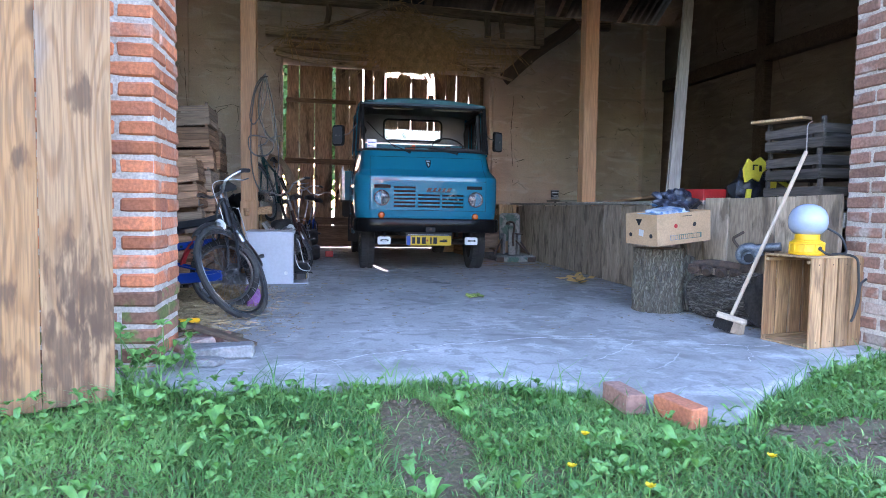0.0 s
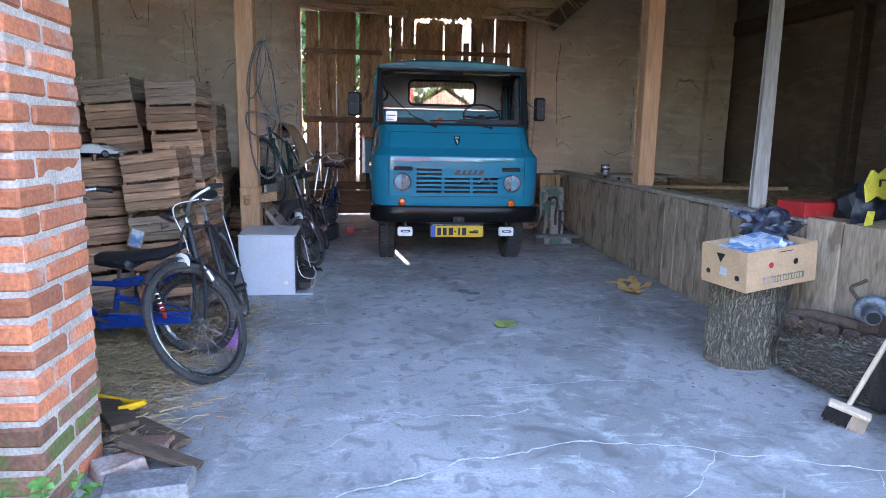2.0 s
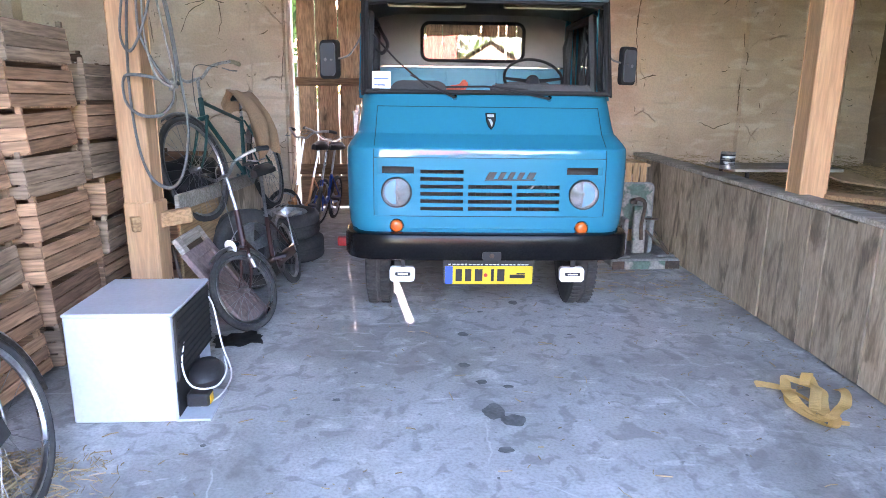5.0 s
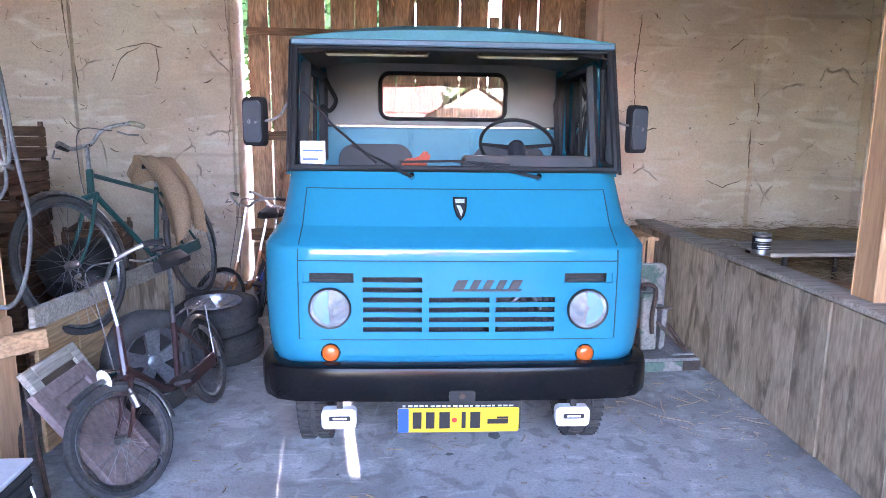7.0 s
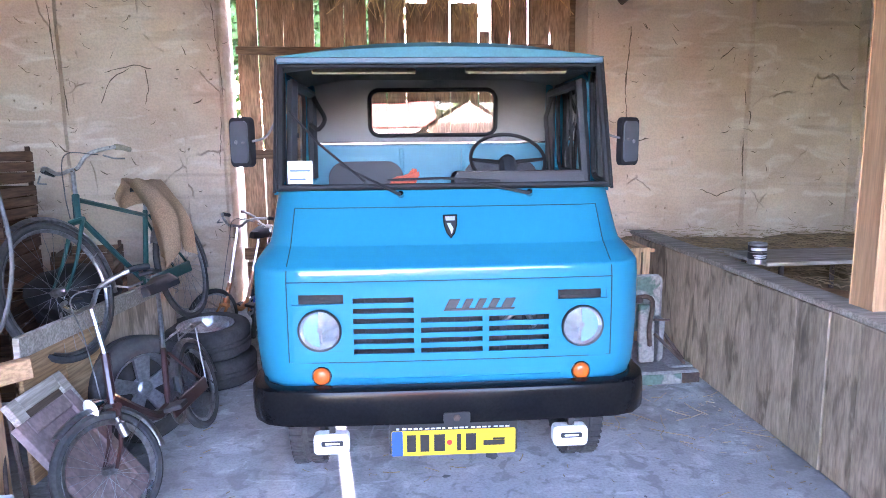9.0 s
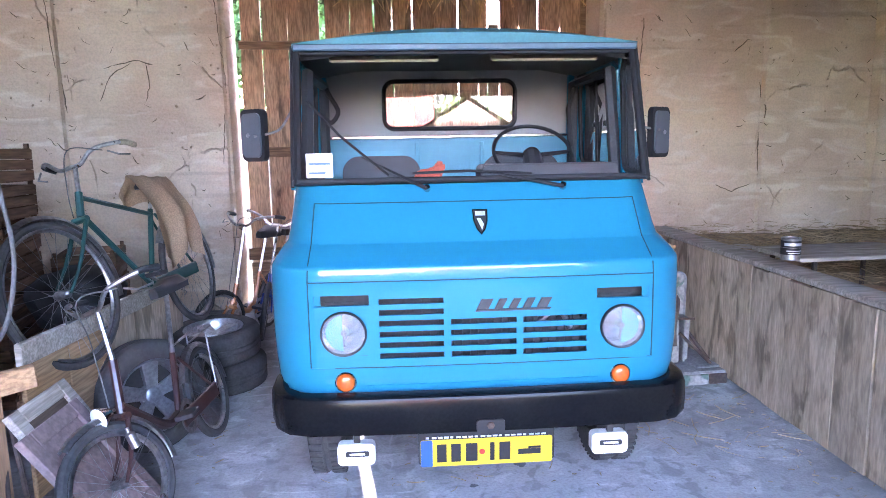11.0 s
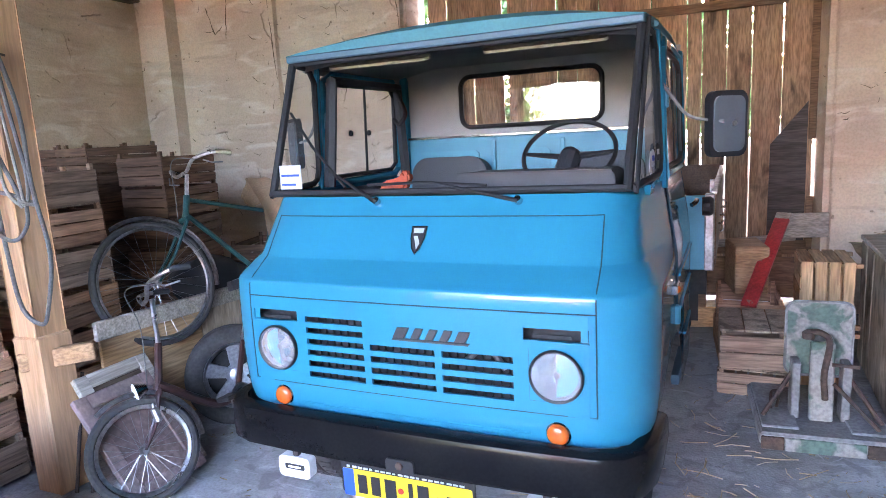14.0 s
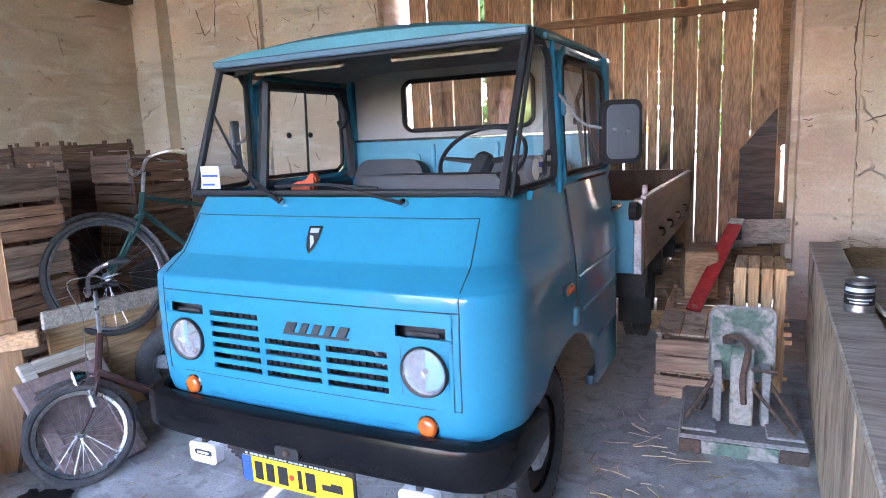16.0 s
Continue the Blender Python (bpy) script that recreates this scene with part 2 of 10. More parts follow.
def plaster(name, light, dark, pale, crack_c, seed=0.0):
    """Hand-smeared clay plaster: broad tone drifts, faint courses, scuffs, pits and hair cracks."""
    mt = bpy.data.materials.new(name)
    mt.use_nodes = True
    nt = mt.node_tree
    nd, ln = nt.nodes, nt.links
    bsdf = nd["Principled BSDF"]
    tc = nd.new("ShaderNodeTexCoord")

    def mapped(scale, loc=(0, 0, 0), src=None):
        mp = nd.new("ShaderNodeMapping")
        mp.inputs["Scale"].default_value, mp.inputs["Location"].default_value = scale, loc
        ln.new(src or tc.outputs["Object"], mp.inputs[0])
        return mp.outputs[0]

    def noise_of(vec, scale, detail=5.0, dist=0.0, out=0):
        n = nd.new("ShaderNodeTexNoise")
        n.inputs["Scale"].default_value, n.inputs["Detail"].default_value, n.inputs["Distortion"].default_value = scale, detail, dist
        ln.new(vec, n.inputs["Vector"])
        return n.outputs[out]

    def ramp(src, lo, hi, to0=0.0, to1=1.0):
        r = nd.new("ShaderNodeMapRange")
        r.interpolation_type = "SMOOTHSTEP"
        for k, v in zip(("From Min", "From Max", "To Min", "To Max"), (lo, hi, to0, to1)):
            r.inputs[k].default_value = v
        ln.new(src, r.inputs[0])
        return r.outputs[0]

    def calc(op, a, b):
        m = nd.new("ShaderNodeMath")
        m.operation = op
        for sock, v in zip(m.inputs, (a, b)):
            if hasattr(v, "is_linked"):
                ln.new(v, sock)
            else:
                sock.default_value = v
        return m.outputs[0]

    def mix(fac, a, b):
        m = nd.new("ShaderNodeMix")
        m.data_type = "RGBA"
        for sock, v in ((m.inputs[0], fac), (m.inputs[6], a), (m.inputs[7], b)):
            if hasattr(v, "is_linked"):
                ln.new(v, sock)
            else:
                sock.default_value = (*v, 1.0)
        return m.outputs[2]

    plain = mapped((1, 1, 1), (seed, seed, seed))
    broad = noise_of(plain, 0.9, 4.0, 0.3)
    smear = noise_of(mapped((2.2, 2.2, 6.5), (seed, 0, 2)), 1.0, 6.0, 0.8)
    course = noise_of(mapped((0.9, 0.9, 8.5), (0, seed, 5)), 1.0, 3.0, 0.35)
    grit = noise_of(plain, 55.0, 4.0)
    warp = nd.new("ShaderNodeMix")
    warp.data_type = "VECTOR"
    warp.inputs[0].default_value = 0.13
    ln.new(plain, warp.inputs[4])
    ln.new(noise_of(plain, 3.5, 4.0, 0.0, 1), warp.inputs[5])
    vor = nd.new("ShaderNodeTexVoronoi")
    vor.feature = "DISTANCE_TO_EDGE"
    vor.inputs["Scale"].default_value = 1.0
    ln.new(mapped((1.5, 1.5, 1.1), (seed, 1, 0), warp.outputs[1]), vor.inputs["Vector"])
    line = ramp(vor.outputs["Distance"], 0.002, 0.010, 1.0, 0.0)
    where = ramp(noise_of(plain, 2.3, 4.0), 0.54, 0.64)
    cracks = calc("MULTIPLY", line, where)
    pits = nd.new("ShaderNodeTexVoronoi")
    pits.inputs["Scale"].default_value = 11.0
    ln.new(warp.outputs[1], pits.inputs["Vector"])
    pit = calc("MULTIPLY", ramp(pits.outputs["Distance"], 0.06, 0.14, 1.0, 0.0), ramp(noise_of(plain, 2.6, 2.0), 0.50, 0.60))
    col = mix(ramp(broad, 0.36, 0.64), light, dark)
    col = mix(ramp(smear, 0.50, 0.68, 0.0, 0.75), col, pale)
    col = mix(ramp(course, 0.30, 0.44, 0.22, 0.0), col, crack_c)
    col = mix(ramp(grit, 0.35, 0.62, 0.16, 0.0), col, crack_c)
    col = mix(calc("MAXIMUM", calc("MULTIPLY", cracks, 0.4), calc("MULTIPLY", pit, 0.6)), col, crack_c)
    ln.new(col, bsdf.inputs["Base Color"])
    bsdf.inputs["Roughness"].default_value = 0.95
    height = calc("ADD", calc("MULTIPLY", smear, 0.55), calc("MULTIPLY", course, 0.40))
    height = calc("ADD", height, calc("MULTIPLY", grit, 0.10))
    height = calc("SUBTRACT", height, calc("ADD", calc("MULTIPLY", cracks, 0.5), calc("MULTIPLY", pit, 0.35)))
    bp = nd.new("ShaderNodeBump")
    bp.inputs["Strength"].default_value, bp.inputs["Distance"].default_value = 0.9, 0.035
    ln.new(height, bp.inputs["Height"])
    ln.new(bp.outputs[0], bsdf.inputs["Normal"])
    return mt


M = {}
M["clay"] = plaster("clay_plaster", (0.79, 0.645, 0.50), (0.64, 0.495, 0.375), (0.83, 0.735, 0.63), (0.26, 0.17, 0.11), 0.0)
M["crackmud"] = material("dry_mud", (0.24, 0.175, 0.12), (0.16, 0.115, 0.08), rough=0.95, fine=40)
# darker copy of the clay: light's fall-off in this bay is in the colour
M["clay_shaded"] = plaster("shaded_clay_plaster", (0.20, 0.15, 0.11), (0.145, 0.11, 0.08), (0.24, 0.19, 0.15), (0.10, 0.075, 0.055), 3.0)
def worn_concrete():
    """Old trowelled floor: soft dark stains, pale scuffs and chalk, pinholes, hair cracks."""
    mt = bpy.data.materials.new("worn_concrete")
    mt.use_nodes = True
    nt = mt.node_tree
    nd, ln = nt.nodes, nt.links
    bsdf = nd["Principled BSDF"]
    tc = nd.new("ShaderNodeTexCoord")

    def mapped(scale, turn=0.0, loc=(0, 0, 0), src=None):
        mp = nd.new("ShaderNodeMapping")
        mp.inputs["Scale"].default_value, mp.inputs["Location"].default_value = scale, loc
        mp.inputs["Rotation"].default_value = (0, 0, turn)
        ln.new(src or tc.outputs["Object"], mp.inputs[0])
        return mp.outputs[0]

    def noise_of(vec, scale, detail=5.0, dist=0.0, out=0):
        n = nd.new("ShaderNodeTexNoise")
        n.inputs["Scale"].default_value, n.inputs["Detail"].default_value, n.inputs["Distortion"].default_value = scale, detail, dist
        ln.new(vec, n.inputs["Vector"])
        return n.outputs[out]

    def ramp(src, lo, hi, to0=0.0, to1=1.0):
        r = nd.new("ShaderNodeMapRange")
        r.interpolation_type = "SMOOTHSTEP"
        for k, v in zip(("From Min", "From Max", "To Min", "To Max"), (lo, hi, to0, to1)):
            r.inputs[k].default_value = v
        ln.new(src, r.inputs[0])
        return r.outputs[0]

    def mix(fac, a, b):
        m = nd.new("ShaderNodeMix")
        m.data_type = "RGBA"
        for sock, v in ((m.inputs[0], fac), (m.inputs[6], a), (m.inputs[7], b)):
            if hasattr(v, "is_linked"):
                ln.new(v, sock)
            else:
                sock.default_value = (*v, 1.0)
        return m.outputs[2]

    def product(a, b):
        m = nd.new("ShaderNodeMath")
        m.operation = "MULTIPLY"
        ln.new(a, m.inputs[0])
        ln.new(b, m.inputs[1])
        return m.outputs[0]

    flat = mapped((1, 1, 1))
    broad = noise_of(flat, 0.75, 4.0, 0.5)
    cloud = noise_of(flat, 3.2, 7.0, 0.7)
    grit = noise_of(flat, 70.0, 4.0)
    speck = noise_of(flat, 24.0, 3.0)
    scuff_a = noise_of(mapped((3.2, 13, 1), 0.5), 1.0, 5.0, 1.2)
    scuff_b = noise_of(mapped((3.0, 15, 1), 2.1, (4, 2, 0)), 1.0, 5.0, 1.0)
    col = mix(ramp(broad, 0.36, 0.66), (0.425, 0.42, 0.415), (0.28, 0.275, 0.265))
    col = mix(ramp(cloud, 0.50, 0.70, 0.0, 0.65), col, (0.53, 0.53, 0.53))
    col = mix(product(ramp(cloud, 0.30, 0.44, 0.75, 0.0), ramp(broad, 0.40, 0.60)), col, (0.15, 0.145, 0.135))
    col = mix(product(ramp(scuff_a, 0.60, 0.72, 0.0, 0.8), ramp(cloud, 0.42, 0.60)), col, (0.62, 0.62, 0.62))
    col = mix(product(ramp(scuff_b, 0.62, 0.74, 0.0, 0.7), ramp(broad, 0.38, 0.55)), col, (0.58, 0.58, 0.58))
    blot = noise_of(flat, 8.5, 8.0, 0.9)
    col = mix(ramp(blot, 0.36, 0.48, 0.55, 0.0), col, (0.19, 0.185, 0.175))
    col = mix(product(ramp(blot, 0.58, 0.66, 0.0, 0.6), ramp(cloud, 0.45, 0.58)), col, (0.58, 0.58, 0.57))
    col = mix(ramp(speck, 0.66, 0.72, 0.0, 0.55), col, (0.16, 0.155, 0.15))
    col = mix(ramp(grit, 0.33, 0.60, 0.30, 0.0), col, (0.17, 0.165, 0.16))
    warp = nd.new("ShaderNodeMix")
    warp.data_type = "VECTOR"
    warp.inputs[0].default_value = 0.10
    ln.new(flat, warp.inputs[4])
    ln.new(noise_of(flat, 4.0, 4.0, 0.0, 1), warp.inputs[5])
    vor = nd.new("ShaderNodeTexVoronoi")
    vor.feature = "DISTANCE_TO_EDGE"
    vor.inputs["Scale"].default_value = 0.9
    ln.new(warp.outputs[1], vor.inputs["Vector"])
    cracks = product(ramp(vor.outputs["Distance"], 0.001, 0.005, 0.45, 0.0), ramp(noise_of(flat, 1.3, 3.0), 0.53, 0.60))
    col = mix(cracks, col, (0.60, 0.60, 0.59))
    ln.new(col, bsdf.inputs["Base Color"])
    ln.new(ramp(cloud, 0.3, 0.7, 0.72, 0.92), bsdf.inputs["Roughness"])
    h = nd.new("ShaderNodeMath")
    h.operation = "ADD"
    ln.new(cloud, h.inputs[0])
    ln.new(ramp(grit, 0.2, 0.8, 0.0, 0.35), h.inputs[1])
    bp = nd.new("ShaderNodeBump")
    bp.inputs["Strength"].default_value, bp.inputs["Distance"].default_value = 0.35, 0.008
    ln.new(h.outputs[0], bp.inputs["Height"])
    ln.new(bp.outputs[0], bsdf.inputs["Normal"])
    return mt


M["concrete"] = worn_concrete()
M["mortar"] = material("lime_mortar", (0.62, 0.56, 0.51), (0.47, 0.40, 0.35), rough=0.95, scale=9, fine=80, bump=0.5)
M["brick"] = material("red_brick", (0.66, 0.22, 0.10), (0.49, 0.175, 0.10), rough=0.9, scale=7, fine=70, bump=0.5, depth=0.005, fine_amount=0.22, spread=0.32, stain=(0.50, 0.34, 0.27), stain_scale=4, stain_edge=(0.54, 0.72))
M["brick_moss"] = material("mossy_brick", (0.33, 0.16, 0.10), (0.24, 0.125, 0.085), rough=0.95, scale=7, fine=60, bump=0.5, spread=0.3, stain=(0.17, 0.20, 0.06), stain_scale=9, stain_edge=(0.48, 0.6))
M["brick_dull"] = material("dusty_brick", (0.36, 0.19, 0.14), (0.27, 0.15, 0.115), rough=0.95, scale=6, fine=60, bump=0.5, spread=0.22, stain=(0.42, 0.34, 0.30), stain_scale=5, stain_edge=(0.5, 0.66))
M["post"] = wood("sawn_pine_post", (0.58, 0.345, 0.19), (0.48, 0.27, 0.14), axis=2, fine_amount=0.18)
M["postx"] = wood("sawn_pine_rail", (0.48, 0.29, 0.15), (0.38, 0.21, 0.105), axis=0)
M["grey_plank"] = wood("weathered_plank", (0.50, 0.39, 0.285), (0.36, 0.27, 0.19), axis=2, run=1.5, spread=0.24, stain=(0.20, 0.15, 0.105), stain_scale=2.6, stain_edge=(0.50, 0.66), fine_amount=0.25, contrast=0.2, bump=0.5)
M["grey_railx"] = wood("weathered_rail", (0.46, 0.41, 0.35), (0.33, 0.29, 0.24), axis=0, spread=0.12)
M["gate"] = wood("gate_board", (0.52, 0.345, 0.21), (0.33, 0.21, 0.125), axis=2, run=1.3, spread=0.25, stain=(0.12, 0.08, 0.05), stain_scale=1.5)
M["gatex"] = wood("gate_rail", (0.27, 0.17, 0.10), (0.17, 0.105, 0.06), axis=0)
M["log"] = wood("barked_pole", (0.40, 0.30, 0.20), (0.25, 0.18, 0.115), axis=0, spread=0.15)
M["beam"] = wood("dark_beam", (0.14, 0.095, 0.06), (0.09, 0.06, 0.04), axis=0)


def door_board(name, light, dark, grey, rot_at=(), seed=0.0):
    """A weathered board: wavy figure along z, greyed wood in patches, rotten places round the given points (x, z, size)."""
    mt = bpy.data.materials.new(name)
    mt.use_nodes = True
    nt = mt.node_tree
    nd, ln = nt.nodes, nt.links
    bsdf = nd["Principled BSDF"]
    tc = nd.new("ShaderNodeTexCoord")

    def mapped(scale, loc=(0, 0, 0)):
        mp = nd.new("ShaderNodeMapping")
        mp.inputs["Scale"].default_value, mp.inputs["Location"].default_value = scale, loc
        ln.new(tc.outputs["Object"], mp.inputs[0])
        return mp.outputs[0]

    def noise_of(vec, scale, detail=5.0, dist=0.0):
        n = nd.new("ShaderNodeTexNoise")
        n.inputs["Scale"].default_value, n.inputs["Detail"].default_value, n.inputs["Distortion"].default_value = scale, detail, dist
        ln.new(vec, n.inputs["Vector"])
        return n.outputs[0]

    def ramp(src, lo, hi, to0=0.0, to1=1.0):
        r = nd.new("ShaderNodeMapRange")
        r.interpolation_type = "SMOOTHSTEP"
        for k, v in zip(("From Min", "From Max", "To Min", "To Max"), (lo, hi, to0, to1)):
            r.inputs[k].default_value = v
        ln.new(src, r.inputs[0])
        return r.outputs[0]

    def mix(fac, a, b, kind="MIX"):
        m = nd.new("ShaderNodeMix")
        m.data_type, m.blend_type = "RGBA", kind
        for sock, v in ((m.inputs[0], fac), (m.inputs[6], a), (m.inputs[7], b)):
            if hasattr(v, "is_linked"):
                ln.new(v, sock)
            else:
                sock.default_value = v if isinstance(v, float) else (*v, 1.0)
        return m.outputs[2]

    rings = nd.new("ShaderNodeMath")
    rings.operation = "MULTIPLY"
    rings.inputs[1].default_value = 95.0
    ln.new(noise_of(mapped((5.5, 1.0, 0.75), (seed, seed, seed * 0.7)), 1.0, 1.2, 0.25), rings.inputs[0])
    figure = nd.new("ShaderNodeMath")
    figure.operation = "SINE"
    ln.new(rings.outputs[0], figure.inputs[0])
    fibre = noise_of(mapped((110, 110, 4.0), (seed, 0, 0)), 1.0, 4.0)
    col = mix(ramp(figure.outputs[0], -0.2, 1.0, 0.0, 0.62), light, dark)
    col = mix(ramp(noise_of(mapped((5, 5, 1.3), (seed, 3, seed)), 1.0, 6.0, 0.6), 0.56, 0.74), col, grey)
    col = mix(ramp(fibre, 0.36, 0.60, 0.55, 0.0), col, (0.15, 0.095, 0.06))
    knots = nd.new("ShaderNodeTexVoronoi")
    knots.inputs["Scale"].default_value = 1.0
    ln.new(mapped((4.2, 1, 1.7), (seed * 1.7, 0, seed)), knots.inputs["Vector"])
    col = mix(ramp(knots.outputs["Distance"], 0.05, 0.13, 0.9, 0.0), col, (0.13, 0.075, 0.045))
    for x, z, size in rot_at:
        pt = nd.new("ShaderNodeVectorMath")
        pt.operation = "DISTANCE"
        ln.new(mapped((1.0, 0.0, 0.55), (-x, 0, -z * 0.55)), pt.inputs[0])
        pt.inputs[1].default_value = (0, 0, 0)
        add = nd.new("ShaderNodeMath")
        add.operation = "MULTIPLY_ADD"
        ln.new(noise_of(mapped((34, 34, 9), (seed, 1, 2)), 1.0, 8.0, 0.3), add.inputs[0])
        add.inputs[1].default_value = -size * 3.4
        ln.new(pt.outputs["Value"], add.inputs[2])
        col = mix(ramp(add.outputs[0], -size * 1.45, -size * 0.55, 0.75, 0.0), col, (0.10, 0.058, 0.036))
    ln.new(col, bsdf.inputs["Base Color"])
    bsdf.inputs["Roughness"].default_value = 0.9
    bp = nd.new("ShaderNodeBump")
    bp.inputs["Strength"].default_value, bp.inputs["Distance"].default_value = 0.5, 0.003
    ln.new(fibre, bp.inputs["Height"])
    ln.new(bp.outputs[0], bsdf.inputs["Normal"])
    return mt


DOOR_TAN, DOOR_DARK, DOOR_GREY = (0.40, 0.215, 0.095), (0.25, 0.125, 0.055), (0.29, 0.215, 0.165)
M["door_wood"] = door_board("bleached_door_board", DOOR_TAN, DOOR_DARK, DOOR_GREY, (), 1.3)
M["door_wood_b"] = door_board("knotty_door_board", DOOR_TAN, DOOR_DARK, DOOR_GREY, ((0.2, 0.62, 0.03), (0.1, 0.42, 0.035), (0.24, 0.30, 0.03), (0.12, 0.14, 0.06), (0.05, 0.9, 0.03)), 4.1)
M["door_rotten"] = door_board("rotting_door_board", (0.39, 0.235, 0.125), DOOR_DARK, DOOR_GREY, ((0.10, 0.42, 0.13), (0.17, 0.18, 0.13), (0.05, 0.30, 0.10), (0.10, 1.15, 0.05), (0.06, 1.9, 0.06)), 7.7)
M["crate_old"] = wood("old_crate_wood", (0.52, 0.30, 0.18), (0.33, 0.18, 0.105), axis=0, spread=0.32)
M["crate_grey"] = wood("grey_crate_wood", (0.42, 0.29, 0.20), (0.26, 0.175, 0.12), axis=0, spread=0.25)
# darker crate wood: the back corner's shade is put into its colour
M["crate_shaded"] = wood("shaded_crate_wood", (0.21, 0.115, 0.066), (0.125, 0.07, 0.043), axis=0, spread=0.3)
M["crate_dark"] = wood("dark_grey_crate_wood", (0.105, 0.09, 0.08), (0.055, 0.048, 0.043), axis=0, spread=0.3)
M["crate_new"] = wood("fresh_crate_wood", (0.50, 0.32, 0.17), (0.40, 0.24, 0.12), axis=0, spread=0.18)
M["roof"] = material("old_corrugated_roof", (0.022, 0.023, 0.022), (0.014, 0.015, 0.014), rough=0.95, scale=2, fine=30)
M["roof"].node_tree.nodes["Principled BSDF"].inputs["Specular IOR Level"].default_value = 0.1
M["paint"] = material("blue_paint", (0.009, 0.185, 0.285), (0.008, 0.172, 0.268), rough=0.5, scale=2.0, fine=220, bump=0.02, depth=0.001, coat=0.85, fine_amount=0.03, rough_var=0.06, contrast=0.1)
M["paint"].node_tree.nodes["Principled BSDF"].inputs["Specular IOR Level"].default_value = 0.15
M["paint_roof"] = material("chalky_roof_paint", (0.045, 0.205, 0.24), (0.034, 0.165, 0.20), rough=0.6, scale=3, fine=90, bump=0.03, fine_amount=0.08)
M["badge"] = material("tarnished_badge", (0.035, 0.035, 0.038), (0.02, 0.02, 0.022), rough=0.45, metal=0.0, scale=20, fine=60, bump=0.03)
M["paint_grey"] = material("grey_blue_paint", (0.055, 0.12, 0.16), (0.045, 0.10, 0.135), rough=0.5, scale=4, fine=120, bump=0.05, fine_amount=0.08)
M["paint_dull"] = material("faded_blue_paint", (0.05, 0.26, 0.35), (0.045, 0.22, 0.30), rough=0.5, scale=4, fine=120, bump=0.05, fine_amount=0.08)
M["groove"] = material("panel_gap_shadow_line", (0.012, 0.04, 0.055), rough=0.8, bump=0)
M["black"] = material("black_rubber", (0.008, 0.008, 0.009), (0.012, 0.012, 0.013), rough=0.6, scale=8, fine=120, bump=0.06, depth=0.001)
M["bumper"] = material("black_bumper_paint", (0.006, 0.006, 0.007), (0.009, 0.009, 0.009), rough=0.2, scale=5, fine=90, bump=0.02, depth=0.001)
M["tyre"] = material("tyre_rubber", (0.030, 0.030, 0.032), (0.058, 0.056, 0.053), rough=0.85, scale=5, fine=60, bump=0.1, depth=0.002)
M["plastic"] = material("black_plastic", (0.02, 0.02, 0.022), (0.028, 0.028, 0.03), rough=0.5, scale=10, fine=150, bump=0.08, depth=0.001)
M["vinyl"] = material("dark_grey_vinyl", (0.035, 0.036, 0.04), (0.05, 0.05, 0.055), rough=0.6, scale=6, fine=160, bump=0.12, depth=0.001)
M["bumper"].node_tree.nodes["Principled BSDF"].inputs["Specular IOR Level"].default_value = 0.12
M["cream"] = material("yellowed_vinyl", (0.42, 0.37, 0.26), (0.36, 0.31, 0.21), rough=0.7, scale=6, fine=90, bump=0.1)
M["lining"] = material("grey_headlining", (0.33, 0.325, 0.31), (0.26, 0.255, 0.245), rough=0.9, scale=3, fine=60, bump=0.1, fine_amount=0.05)
M["chrome"] = material("worn_chrome", (0.72, 0.72, 0.73), (0.55, 0.54, 0.52), rough=0.18, metal=1.0, scale=9, fine=60, bump=0.02)
M["steel"] = material("dull_steel", (0.40, 0.40, 0.41), (0.28, 0.27, 0.26), rough=0.42, metal=1.0, scale=12, fine=60, bump=0.05)
M["rust"] = material("rusty_iron", (0.10, 0.062, 0.045), (0.06, 0.045, 0.038), rough=0.85, metal=0.2, scale=14, fine=70, bump=0.3)
M["bikechrome"] = material("dull_bicycle_chrome", (0.62, 0.62, 0.63), (0.40, 0.39, 0.38), rough=0.30, metal=1.0, scale=14, fine=60, bump=0.03)
M["mirror_shell"] = material("grey_mirror_shell", (0.10, 0.112, 0.125), (0.085, 0.096, 0.108), rough=0.35, scale=6, fine=90, bump=0.02, coat=0.2, fine_amount=0.04)
M["mirror"] = material("mirror_glass", (0.9, 0.9, 0.9), rough=0.02, metal=1.0, bump=0, fine_amount=0.0, rough_var=0.0)
M["reflector"] = material("lamp_reflector", (0.30, 0.31, 0.33), rough=0.16, metal=0.9, bump=0, fine_amount=0.0, rough_var=0.02)
M["glass"] = glass("window_glass")
M["rear_glass"] = glass("dusty_rear_glass", (0.8, 0.82, 0.83), 2.3)
M["lens"] = glass("lamp_lens", (0.97, 0.98, 1.0), 1.3)
lens_t = M["lens"].node_tree
frost, blend = lens_t.nodes.new("ShaderNodeBsdfDiffuse"), lens_t.nodes.new("ShaderNodeMixShader")
frost.inputs[0].default_value, blend.inputs[0].default_value = (0.75, 0.77, 0.80, 1), 0.22
lens_t.links.new(lens_t.nodes["Mix Shader"].outputs[0], blend.inputs[1])
lens_t.links.new(frost.outputs[0], blend.inputs[2])
lens_t.links.new(blend.outputs[0], lens_t.nodes["Material Output"].inputs[0])
lens_t.nodes["Glossy BSDF"].inputs["Roughness"].default_value = 0.12
M["orange"] = material("orange_lens", (0.62, 0.12, 0.015), (0.50, 0.09, 0.012), rough=0.2, scale=30, fine=90, bump=0.1, coat=0.5, fine_amount=0.1)
